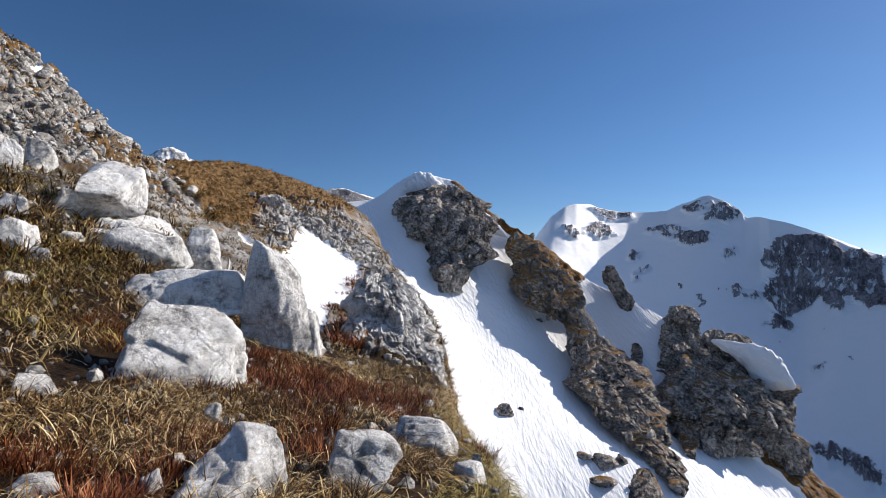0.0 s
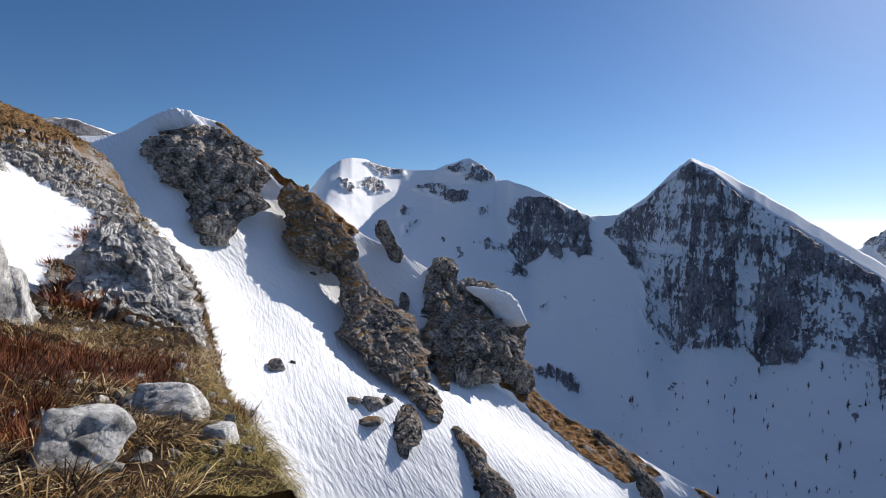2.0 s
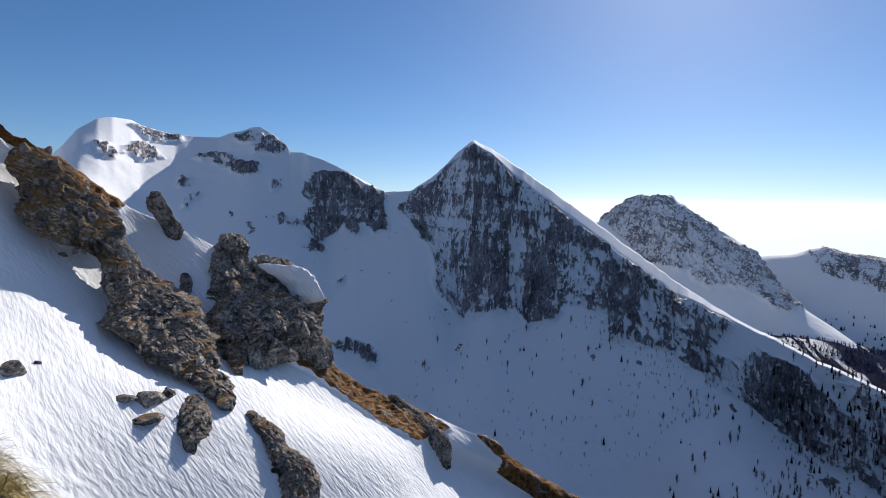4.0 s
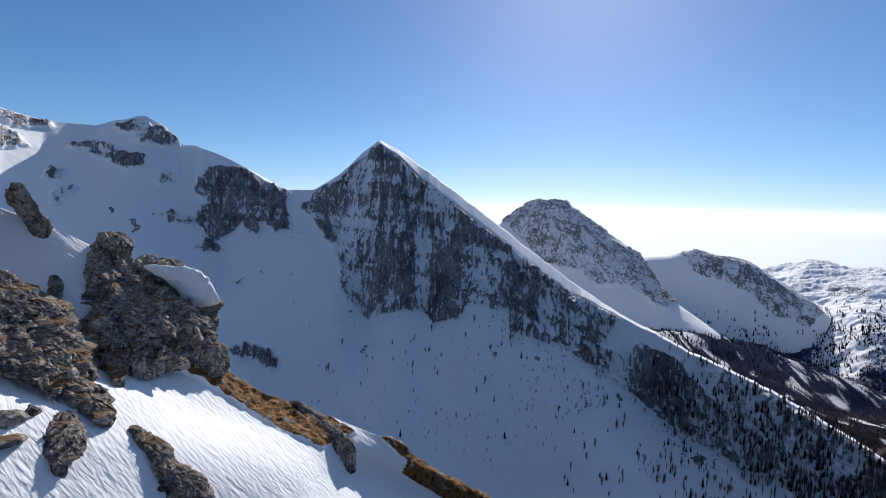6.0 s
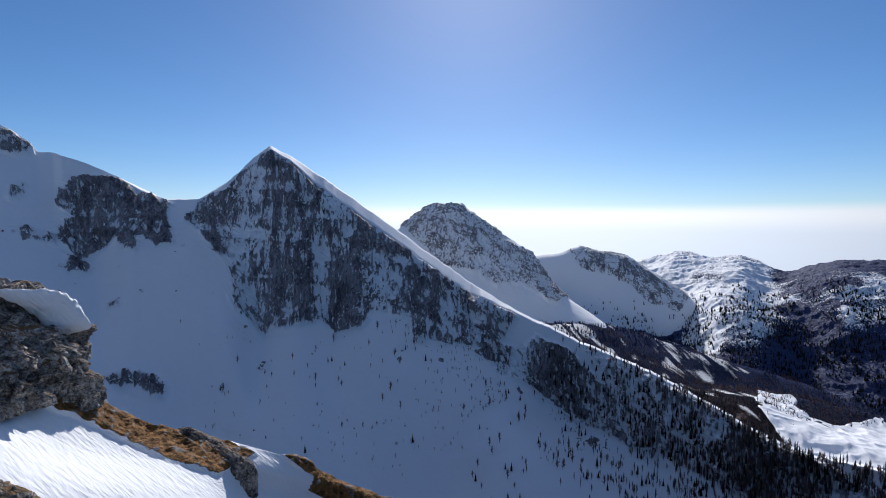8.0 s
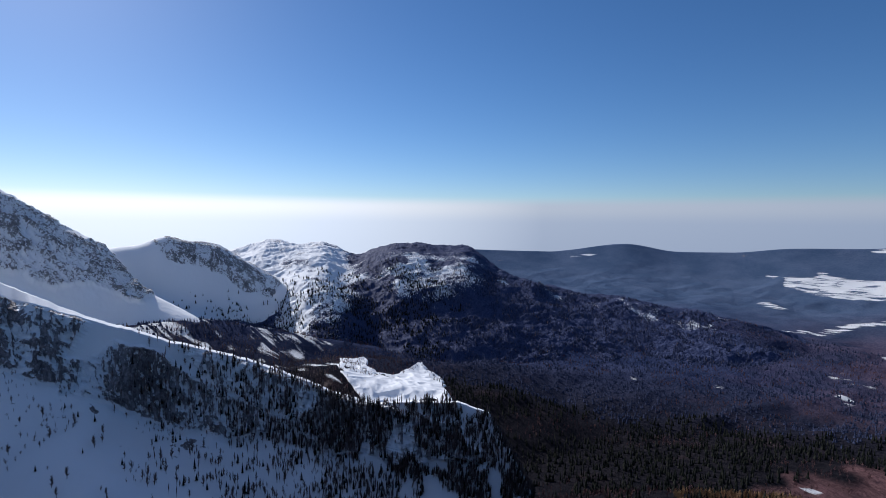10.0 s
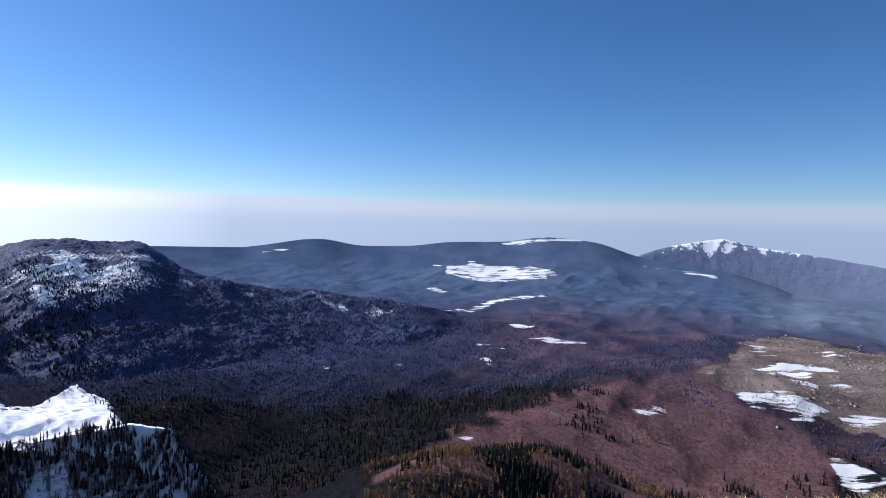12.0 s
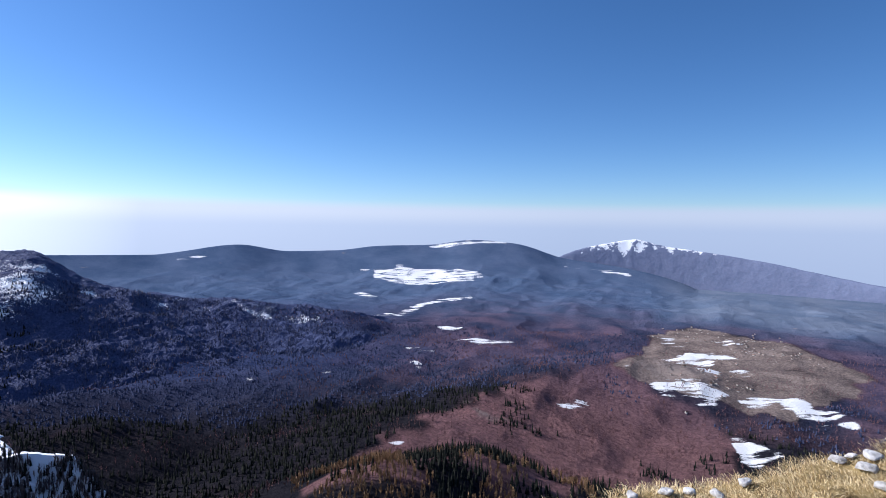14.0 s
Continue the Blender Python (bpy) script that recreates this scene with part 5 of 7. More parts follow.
def place_boulders():
    for k, (az, r, z, w, h) in enumerate(BOULDERS):
        boulder(bearing(az, r + 0.12 * w, z), (w * 1.12, w * 0.9, h * 1.5), radians(-az) + 0.3 * (k % 3 - 1), 100 + k, fine=5, sharp=8 + k % 4, sink=0.38, tilt=(-0.45, 0.2, 0.0, 0.15, -0.1)[k % 5])
    for k, (az, r, z, w, h) in enumerate(BOULDERS_SMALL):
        boulder(bearing(az, r + 0.12 * w, z), (w * 1.1, w * 0.95, h * 1.36), radians(-az) + 0.5 * (k % 3 - 1), 140 + k, fine=4, sharp=7 + k % 4)
    for k, (az, r, z, w, h) in enumerate(SLABS):
        boulder(bearing(az, r + 0.2 * w, z), (w * 1.35, w * 0.85, h * 1.36), radians(-az), 170 + k, fine=5, sharp=5, label="flat pale limestone slab bedded in the turf", tilt=0.15)


place_boulders()


def seated(levels):
    """The same levels, moved back along the sight lines with the pushed snow."""
    out = []
    for pair in levels:
        row = []
        for az, r, z in pair:
            k = 1 + float(gully_pushback(az, math.degrees(math.atan2(z - 1.6, r)))) / r
            row.append((az, r * k, 1.6 + (z - 1.6) * k))
        out.append(tuple(row))
    return out


def crag(name, levels, mat, label, seed, depth=0.8, rough=0.22, around=320, per=9, category="crag", group="", lump=None, base=4.0, blocks=22):
    """A standing rock: a stack of rings, each level given by its two edges (bearing, range, height), broken into blocks."""
    left = np.array([bearing(*a) for a, b in levels])
    right = np.array([bearing(*b) for a, b in levels])
    down = np.array([0, 0, -base])
    left = np.concatenate([left, [left[-1] + down]])
    right = np.concatenate([right, [right[-1] + down]])
    k = np.arange(len(left))
    t = np.linspace(0, k[-1], per * k[-1] + 1)
    L = np.stack([spline(k, left[:, c], t) for c in range(3)], 1)
    R = np.stack([spline(k, right[:, c], t) for c in range(3)], 1)
    C, half = (L + R) / 2, np.linalg.norm(R - L, axis=1) / 2
    wave = np.stack([t * 0.8 + seed, 0 * t, 0 * t], 1)
    notch = 1 + 0.30 * fbm(wave, 0.9, 4, seed + 50, gain=0.65)
    C = C + (R - L) * (0.16 * fbm(wave, 0.7, 4, seed + 60, gain=0.65))[:, None]
    out = C * np.array([1, 1, 0])
    out /= np.linalg.norm(out, axis=1, keepdims=True)
    side = (R - L) / (2 * half[:, None] + 1e-9)
    half = half * notch
    th = np.linspace(0, 2 * math.pi, around, endpoint=False)
    wide = np.max(half)
    cs, sn = np.cos(th), np.sin(th)
    se = lambda q: np.sign(q) * np.abs(q) ** 0.75
    dep = depth * (0.45 * half + 0.55 * wide)
    g = C[:, None] + half[:, None, None] * se(cs)[None, :, None] * side[:, None] + dep[:, None, None] * se(sn)[None, :, None] * out[:, None]
    n = se(cs)[None, :, None] * side[:, None] + se(sn)[None, :, None] * out[:, None]
    n = np.broadcast_to(n, g.shape)
    p = g.reshape(-1, 3)
    unit = lump or wide * 0.75
    d = 1.25 * rough * unit * (fbm(p * np.array([1, 1, 0.42]), unit, 3, seed, True, 0.62) + 0.10)
    small = unit * 0.30
    d = d + 1.0 * rough * small * fbm(p * np.array([1, 1, 0.5]), small, 5, seed + 9, True, 0.72)
    value, edge = cells(p * np.array([1, 1, 0.5]), unit * 0.34, seed + 20)
    value2, edge2 = cells(p * np.array([1, 1, 0.6]), unit * 0.13, seed + 30)
    d = d + rough * unit * (0.42 * value - 0.40 * smooth(0.16, 0.0, edge) + 0.16 * value2 - 0.14 * smooth(0.2, 0.0, edge2))
    d = d.reshape(g.shape[:2])
    g = g + n * d[:, :, None]
    # a broken crown closes it above
    mid, crown = g[:1].mean(1, keepdims=True), []
    lift = 0.35 * np.linalg.norm(g[0] - mid[0], axis=1).mean()
    for q in (0.0, 0.3, 0.55, 0.78, 0.92):
        ring = mid + (g[:1] - mid) * q + np.array([0, 0, lift * (1 - q * q)])
        value3, edge3 = cells(ring[0], unit * 0.3, seed + 40)
        ring = ring + np.array([0, 0, 1.0]) * (0.5 * lift * q * (value3 - smooth(0.2, 0.0, edge3)))[None, :, None]
        crown.append(ring)
    g = np.concatenate(crown + [g], 0)
    me = grid_mesh(name, g, mat, closed=True)
    me.polygons.foreach_set("use_smooth", np.zeros(len(me.polygons), bool))
    ob = tagged(new(name, me), label, category, group)
    dress(ob, g, mat, seed, wide, blocks)
    return ob


BLOCK_SHAPES = {}


def dress(ob, g, mat, seed, wide, count=22):
    """Loose-edged blocks that stand out of a crag, each a part of its own."""
    if mat.name not in BLOCK_SHAPES:
        BLOCK_SHAPES[mat.name] = []
        for k in range(5):
            shape = boulder((0, 0, 0), (1, 0.8, 1.1), 0, 600 + k, mat=mat, fine=3, sharp=9, sink=0.5, name="block", keen=90, worn=0.8)
            shape.data.polygons.foreach_set("use_smooth", np.zeros(len(shape.data.polygons), bool))
            BLOCK_SHAPES[mat.name].append(shape.data)
            bpy.data.objects.remove(shape)
    rnd = np.random.RandomState(seed)
    nv, nu = g.shape[:2]
    for _ in range(count):
        i, j = rnd.randint(3, int(nv * 0.82)), rnd.randint(0, nu)
        p = Vector(g[i, j])
        if p.xy.length > Vector(g[i].mean(0)).xy.length + 0.4 * wide:
            continue
        s = wide * rnd.uniform(0.10, 0.30)
        block = new("block", BLOCK_SHAPES[mat.name][rnd.randint(5)])
        block.parent = ob
        block.matrix_basis = Matrix.LocRotScale(p, Euler((rnd.uniform(-0.4, 0.4), rnd.uniform(-0.4, 0.4), rnd.uniform(0, 6))), (s, s, s * rnd.uniform(0.8, 1.5)))


CRAG_CAP = [((1.16, 119.7, 22.61), (3.69, 119.7, 22.70)), ((-1.34, 117.6, 18.98), (6.56, 117.6, 19.26)), ((-1.75, 115.8, 15.74), (7.21, 115.8, 16.04)), ((-0.02, 114.6, 12.24), (8.24, 114.6, 12.48)), ((1.27, 113, 8.65), (8.38, 113, 8.85)), ((1.93, 111.2, 5.87), (7.27, 111.2, 6.03)), ((2.58, 108.8, 3.17), (5.09, 108.8, 3.25))]
CRAG_ARETE = [((10.93, 120.9, 11.76), (12.51, 120.9, 12.01)), ((10.79, 118.7, 7.62), (14.85, 118.7, 8.10)), ((10.50, 115.4, 3.06), (16.41, 115.4, 3.49)), ((11.07, 113.2, -0.16), (17.31, 113.2, 0.10)), ((11.89, 111.2, -2.99), (17.96, 111.2, -2.89)), ((14.88, 110.2, -5.53), (18.30, 110.2, -5.54)), ((17.13, 107.8, -8.87), (19.12, 107.8, -8.92))]
CRAG_RIB = [((18.04, 107.4, -9.95), (20.96, 107.4, -10.03)), ((17.46, 104.8, -12.01), (22.50, 104.8, -12.21)), ((17.79, 101.8, -14.55), (24.54, 101.8, -14.91)), ((17.91, 98.58, -16.78), (24.97, 98.58, -17.25)), ((19.56, 96.14, -18.76), (25.52, 96.14, -19.19)), ((20.86, 92.84, -20.81), (26.01, 92.84, -21.22)), ((22.29, 89.74, -22.58), (26.21, 89.74, -22.90)), ((24.16, 87.52, -24.22), (26.53, 87.52, -24.42)), ((25.83, 86.33, -25.70), (27.93, 86.33, -25.86)), ((26.92, 84.85, -26.71), (28.19, 84.85, -26.81))]
# added between arete and rib to keep a patch of sun off the snow
CRAG_JOIN = [((15.4, 113.0, 0.6), (16.8, 113.0, 0.6)), ((16.0, 112.0, -2.0), (17.6, 112.0, -2.0)), ((16.7, 110.5, -4.2), (18.3, 110.5, -4.2)), ((17.0, 109.5, -7.2), (19.4, 109.5, -7.2)), ((17.6, 107.5, -10.2), (20.4, 107.5, -10.2)), ((18.2, 106.0, -13.0), (20.8, 106.0, -13.0))]
CRAG_SPIRE = [((27.58, 118.9, -3.95), (28.60, 118.9, -3.91)), ((27.06, 118.6, -6.48), (29.22, 118.6, -6.44)), ((26.61, 115.7, -10.01), (29.62, 115.7, -9.99)), ((26.16, 112.4, -13.29), (31.73, 112.4, -13.31)), ((26.13, 109.3, -16.41), (33.32, 109.3, -16.49)), ((26.33, 106.7, -19.44), (34.92, 106.7, -19.59)), ((26.71, 104.5, -21.30), (34.95, 104.5, -21.48)), ((27.44, 102.8, -22.29), (33.71, 102.8, -22.47))]
CRAG_TOWER = [((30.57, 117.3, -7.84), (31.25, 117.3, -7.82)), ((29.99, 116.8, -10.35), (32.19, 116.8, -10.31)), ((29.90, 115.1, -14.31), (33.29, 115.1, -14.28)), ((30.06, 111.8, -18.13), (34.89, 111.8, -18.13)), ((31.21, 108.9, -22.42), (36.33, 108.9, -22.43)), ((33.10, 108.6, -25.39), (37.82, 108.6, -25.37))]
CRAG_CAPPED = [((31.44, 116.5, -9.02), (33.67, 116.5, -8.97)), ((31.71, 115.9, -11.24), (35.13, 115.9, -11.16)), ((32.35, 115.2, -13.68), (36.22, 115.2, -13.60)), ((32.69, 114.5, -16.73), (37.39, 114.5, -16.64)), ((33.33, 114.1, -18.80), (36.66, 114.1, -18.75))]
CRAG_PINNACLE = [((27.97, 100.6, -21.26), (28.64, 100.6, -21.29)), ((27.57, 98.3, -22.65), (29.15, 98.3, -22.72)), ((27.71, 95.49, -24.05), (29.17, 95.49, -24.13)), ((28.09, 93.28, -25.01), (28.94, 93.28, -25.06))]
CRAG_BLOCK = [((23.31, 82.03, -25.70), (25.13, 82.03, -25.89)), ((22.92, 80.26, -26.53), (25.98, 80.26, -26.86)), ((22.99, 77.64, -28.14), (25.94, 77.64, -28.48)), ((23.18, 75.94, -29.16), (24.83, 75.94, -29.36))]
CRAG_LOWER = [((29.63, 82.8, -29.25), (30.25, 82.8, -29.29)), ((30.52, 80.93, -31.04), (32.33, 80.93, -31.14)), ((31.56, 78.66, -33.28), (33.63, 78.66, -33.38)), ((32.09, 77.32, -35.33), (35.76, 77.32, -35.48)), ((32.63, 75.67, -37.14), (36.44, 75.67, -37.29)), ((33.12, 73.53, -39.42), (36.94, 73.53, -39.56))]
CRAG_STEP = [((20.72, 121.8, 5.29), (21.33, 121.8, 5.33)), ((20.45, 121.6, 3.01), (22.13, 121.6, 3.12)), ((21.13, 121.3, 0.17), (22.71, 121.3, 0.25)), ((21.93, 119.5, -2.63), (23.41, 119.5, -2.58))]
CRAG_KNOB = [((23.28, 109.9, -10.35), (23.92, 109.9, -10.36)), ((23.12, 108.2, -11.76), (24.28, 108.2, -11.78)), ((23.36, 106.3, -13.10), (24.05, 106.3, -13.12))]
CRAG_EDGE = [((44.33, 107.1, -36.30), (45.41, 107.1, -36.20)), ((45.33, 105.9, -38.55), (47.22, 105.9, -38.33)), ((47.28, 103.1, -40.74), (49.29, 103.1, -40.45)), ((48.91, 101.9, -43.44), (51.22, 101.9, -43.03)), ((50.21, 101.7, -46.01), (51.64, 101.7, -45.73))]

boulder(bearing(-14.7, 8.0, 0.40), (1.02, 0.80, 1.95), radians(14) + 0.5, 223, fine=5, sharp=9, label="tall pale limestone block standing beside a snow patch", sink=0.12)
boulder(bearing(-11.9, 8.1, 0.28), (0.62, 0.60, 1.10), radians(10) - 0.3, 224, fine=5, sharp=8, label="pale limestone block leaning on a taller one", sink=0.15)
crag("crag", CRAG_CAP, crag_rock, "dark weathered crag below a snow cap", 201, depth=0.5)
crag("turfed_crag", CRAG_ARETE, turf_rock, "rocky arete covered with orange-brown turf", 202, depth=0.5)
crag("crag", CRAG_RIB, crag_rock, "dark rocky rib rising from the snow", 203, depth=0.6)
crag("crag", CRAG_JOIN, crag_rock, "broken rock added between the arete and the rib to block sun", 216, depth=1.1)
crag("rock_spire", CRAG_SPIRE, crag_rock, "rugged grey limestone spire on the ridge", 204, depth=0.6)
crag("rock_tower", CRAG_TOWER, crag_rock, "grey limestone tower beside the spire", 205, depth=0.6)
crag("crag", CRAG_CAPPED, crag_rock, "overhanging dark crag under a bright snow cap", 206, depth=0.9, rough=0.2)
crag("pinnacle", CRAG_PINNACLE, crag_rock, "small upright rock pinnacle in the snow", 207, depth=0.9)
crag("rock_block", CRAG_BLOCK, crag_rock, "square grey rock block standing in the snow", 208, depth=0.8, rough=0.14)
crag("crag", CRAG_LOWER, crag_rock, "low broken rib of grey rock", 209, depth=0.6)
crag("crag", seated(CRAG_STEP), crag_rock, "small crag above a bright snow patch", 210, depth=0.7)
crag("crag", seated(CRAG_KNOB), crag_rock, "little dark rock in the shaded snow", 211, depth=0.8)
crag("crag", CRAG_EDGE, crag_rock, "jagged rock edge between snow strips", 212, depth=0.6)
# snow of the ledges and the ridge, ranged to show before the crags from the camera: (bearing, range, height), half
# width
DRIFTS = [
    [(-2.0, 119.5, 20.5, 1.0), (-0.95, 119.0, 22.6, 2.2), (0.5, 118.5, 23.9, 2.8), (2.22, 118.5, 22.9, 2.4), (3.39, 118.5, 20.2, 0.8)],
    [(3.71, 119, 21.0, 0.7), (5.94, 118, 18.0, 1.5), (8.17, 117, 14.5, 1.6), (10.36, 116, 11.4, 0.6)],
    [(30.52, 111.5, -8.9, 0.8), (32.53, 111, -10.2, 1.9), (34.37, 110.5, -12.1, 2.7), (35.91, 110, -14.5, 2.9), (37.31, 110, -16.1, 1.4)],
]


def snow_drift(line, seed, thick=0.5):
    """A rounded drift of snow along a line, thin at its ends."""
    k = np.array([[*bearing(*q[:3]), q[3]] for q in line])
    t = np.linspace(0, len(k) - 1, 22 * (len(k) - 1) + 1)
    c = np.stack([spline(np.arange(len(k)), k[:, a], t) for a in range(4)], 1)
    way = np.gradient(c[:, :3], axis=0)
    way /= np.linalg.norm(way, axis=1, keepdims=True)
    out = c[:, :3] * np.array([1, 1, 0])
    out /= np.linalg.norm(out, axis=1, keepdims=True)
    up = np.cross(way, out)
    up = np.where(up[:, 2:] < 0, -up, up)
    th = np.linspace(0, 2 * math.pi, 40, endpoint=False)
    half = c[:, 3] * (0.12 + 0.88 * np.sin(math.pi * np.clip(t / t[-1], 0, 1)) ** 0.5)
    g = c[:, None, :3] + half[:, None, None] * (np.cos(th)[None, :, None] * up[:, None] + thick * np.sin(th)[None, :, None] * -out[:, None])
    p = g.reshape(-1, 3)
    bulge = (0.30 * fbm(p, 2.6, 4, seed) + 0.10 * fbm(p, 0.7, 3, seed + 3)).reshape(g.shape[:2])
    g = g + (g - c[:, None, :3]) * bulge[:, :, None] * 1.4
    me = grid_mesh("snow_drift", g, slope_mat, {"rock": np.full(g.shape[:2], -1.0), "grass": np.full(g.shape[:2], -1.0)}, closed=True)
    return tagged(new("snow_drift", me), "bright drift of snow lying on the rocky ridge", "snow drift", "snow drifts on the ridge")


for k, line in enumerate(DRIFTS):
    snow_drift(line, 240 + 7 * k)
CLIFFS = [
    [((-5.68, 14.5, 1.55), (-1.97, 14.5, 1.54)), ((-6.45, 14, 0.7), (0.97, 14, 0.64)), ((-6.7, 13, -0.14), (1.67, 13, -0.16)), ((-4.91, 12, -0.77), (2.97, 12, -0.82)), ((-1.48, 10.5, -1.04), (4.26, 10.5, -1.08)), ((2.27, 9.5, -1.33), (5.79, 9.5, -1.42))],
    [((-5.91, 34, 3.93), (-4.99, 34, 3.94)), ((-5.87, 34, 3.07), (-3.53, 34, 3.11)), ((-5.33, 34, 1.79), (-2.48, 34, 1.82)), ((-5.16, 34, 0.69), (-2.07, 34, 0.71))],
    [((-4.27, 23, 1.54), (-2.41, 23, 1.55)), ((-4.84, 23, 0.86), (-0.07, 23, 0.89)), ((-4.80, 23, 0.12), (1.09, 23, 0.14)), ((-4.44, 23, -0.74), (1.26, 23, -0.73))],
    [((-3.99, 15.5, 0.52), (0.16, 15.5, 0.53)), ((-5.36, 15.5, 0.02), (1.26, 15.5, 0.03)), ((-6.10, 15.5, -0.48), (1.16, 15.5, -0.47)), ((-6.04, 15.5, -1.13), (1.33, 15.5, -1.13))],
]
CLIFF_TURF = [((-16.41, 40, 7.44), (-14.13, 40, 7.54)), ((-17.30, 40, 6.23), (-13.09, 40, 6.39)), ((-17.68, 40, 4.97), (-12.56, 40, 5.13)), ((-16.79, 40, 3.75), (-13.55, 40, 3.83))]
for k, levels in enumerate(CLIFFS):
    crag("cliff", levels, cliff_rock, "broken pale limestone cliff above the gully", 230 + k, depth=0.8, rough=0.26, around=300, per=13, category="cliff", group="cliffs of the spur", base=0.12 * levels[0][0][1])
crag("crag", CLIFF_TURF, cliff_rock, "grey outcrop in the turf above a snow patch", 215, depth=0.5, rough=0.25)
SNOW_ROCKS = [(10.13, 81.83, -19.27, 2.56, 2.69), (20.51, 79.96, -24.85, 3.45, 2.03), (18.40, 79.7, -24.05, 2.58, 0.999), (22.09, 81.85, -24.80, 2.13, 1.75), (20.08, 76.85, -26.36, 4.06, 1.14), (11.81, 85, -19.11, 1.01, 1), (11.55, 110.8, -1.17, 2.04, 1.06), (13.72, 107.4, -6.29, 1.5, 0.845)]


def place_snow_rocks():
    for k, (az, r, z, w, h) in enumerate(SNOW_ROCKS):
        (_, r, z), _ = seated([((az, r, z), (az, r, z))])[0]
        boulder(bearing(az, r + 0.2 * w, z), (w * 1.15, w * 0.9, h * 1.0), radians(-az), 300 + k, mat=crag_rock, fine=4, sharp=14, label="dark rock sticking out of the snow", group="rocks in the snow", sink=0.3)


place_snow_rocks()


def scatter_boulders():
    """Loose blocks over the stony part of the hillside, copies of a few shapes."""
    rnd = np.random.RandomState(9)
    shapes = []
    for k in range(7):
        ob = boulder((0, 0, 0), (1.0, rnd.uniform(0.7, 1.0), rnd.uniform(0.55, 0.95)), 0, 500 + k, fine=3, mat=grey_rock, sharp=7 + k % 4, keen=90, worn=0.9, label="weathered limestone block on the stony slope", name="rock", group="loose rocks on the slope", sink=0.3)
        ob.data.polygons.foreach_set("use_smooth", np.zeros(len(ob.data.polygons), bool))
        shapes.append(ob)
    nv, nu = hill_grid.shape[:2]
    stony = np.maximum(in_outline(hill_grid, HILL_SCREE), 0.6 * in_outline(hill_grid, HILL_CRAG)) * (1 - in_outline(hill_grid, HILL_SNOW_TOP))
    other = 1 - np.maximum.reduce([in_outline(hill_grid, HILL_SNOW), in_outline(hill_grid, HILL_TURF), stony])
    made = 0
    while made < 300:
        i, j = rnd.randint(20, nv - 40), rnd.randint(0, nu - 60)
        p = hill_grid[i, j]
        az, r, _ = polar(p)
        if az < -42 or rnd.uniform() > stony[i, j] + 0.16 * other[i, j] or r < 3.2:
            continue
        s = (0.07 + 0.012 * r) * rnd.uniform(0.4, 1.7) * (1.0 if stony[i, j] > 0.3 else 0.7)
        m = Matrix.LocRotScale(Vector(p), Euler((rnd.uniform(-0.3, 0.3), rnd.uniform(-0.3, 0.3), rnd.uniform(0, 6))), None)
        ob = shapes[made] if made < len(shapes) else copy_thing(shapes[rnd.randint(len(shapes))], m)
        ob.matrix_basis = m @ Matrix.Diagonal((s, s * rnd.uniform(0.8, 1.2), s * rnd.uniform(0.8, 1.1), 1))
        made += 1


scatter_boulders()


def scree_stones():
    """Small broken stones over the stony part of the hillside and at the foot of the spur, too many to count."""
    rnd = np.random.RandomState(19)
    bm = bmesh.new()
    bmesh.ops.create_icosphere(bm, subdivisions=1, radius=0.5)
    bmesh.ops.triangulate(bm, faces=bm.faces[:])
    pts = np.array([v.co[:] for v in bm.verts])
    faces = np.array([[v.index for v in f.verts] for f in bm.faces])
    bm.free()
    nv, nu = hill_grid.shape[:2]
    stony = np.maximum(in_outline(hill_grid, HILL_SCREE), 0.12 * in_outline(hill_grid, HILL_CRAG))
    closed = np.maximum.reduce([in_outline(hill_grid, o) for o in (HILL_SNOW, HILL_SNOW_TOP, HILL_TURF)])
    i, j = rnd.randint(20, nv - 30, 60000), rnd.randint(0, nu, 60000)
    p = hill_grid[i, j]
    az, r, _ = polar(p)
    ok = (az > -44) & (r > 3.0) & (rnd.uniform(0, 1, len(i)) < (0.9 * stony[i, j] * (0.4 + 0.6 * (fbm(p, 2.0, 3, 20) > -0.1)) + 0.05) * (1 - closed[i, j]))
    p, r = p[ok][:11000], r[ok][:11000]
    n, m = len(p), len(pts)
    size = (0.02 + 0.0058 * r) * np.exp(rnd.normal(0, 0.45, n))
    shape = rnd.uniform(0.55, 1.3, (n, m, 1)) * pts[None] * rnd.uniform(0.6, 1.3, (n, 1, 3))
    v = shape * size[:, None, None] + p[:, None] + rnd.uniform(-0.02, 0.02, (n, 1, 3))
    f = (faces[None] + (np.arange(n) * m)[:, None, None]).reshape(-1)
    me = bpy.data.meshes.new("scree")
    me.vertices.add(n * m)
    me.vertices.foreach_set("co", v.reshape(-1).astype(np.float32))
    me.loops.add(len(f))
    me.loops.foreach_set("vertex_index", f.astype(np.int32))
    me.polygons.add(len(f) // 3)
    me.polygons.foreach_set("loop_start", np.arange(0, len(f), 3, dtype=np.int32))
    me.update(calc_edges=True)
    me.materials.append(scree_rock)
    link_mesh("scree", me, "small broken grey limestone stones on the slope", "stones", kind="stuff")


scree_rock = rock_material("broken scree", 0.8, (0.09, 0.083, 0.076), (0.27, 0.255, 0.235), (0.60, 0.57, 0.53), relief=0.06)
scree_stones()


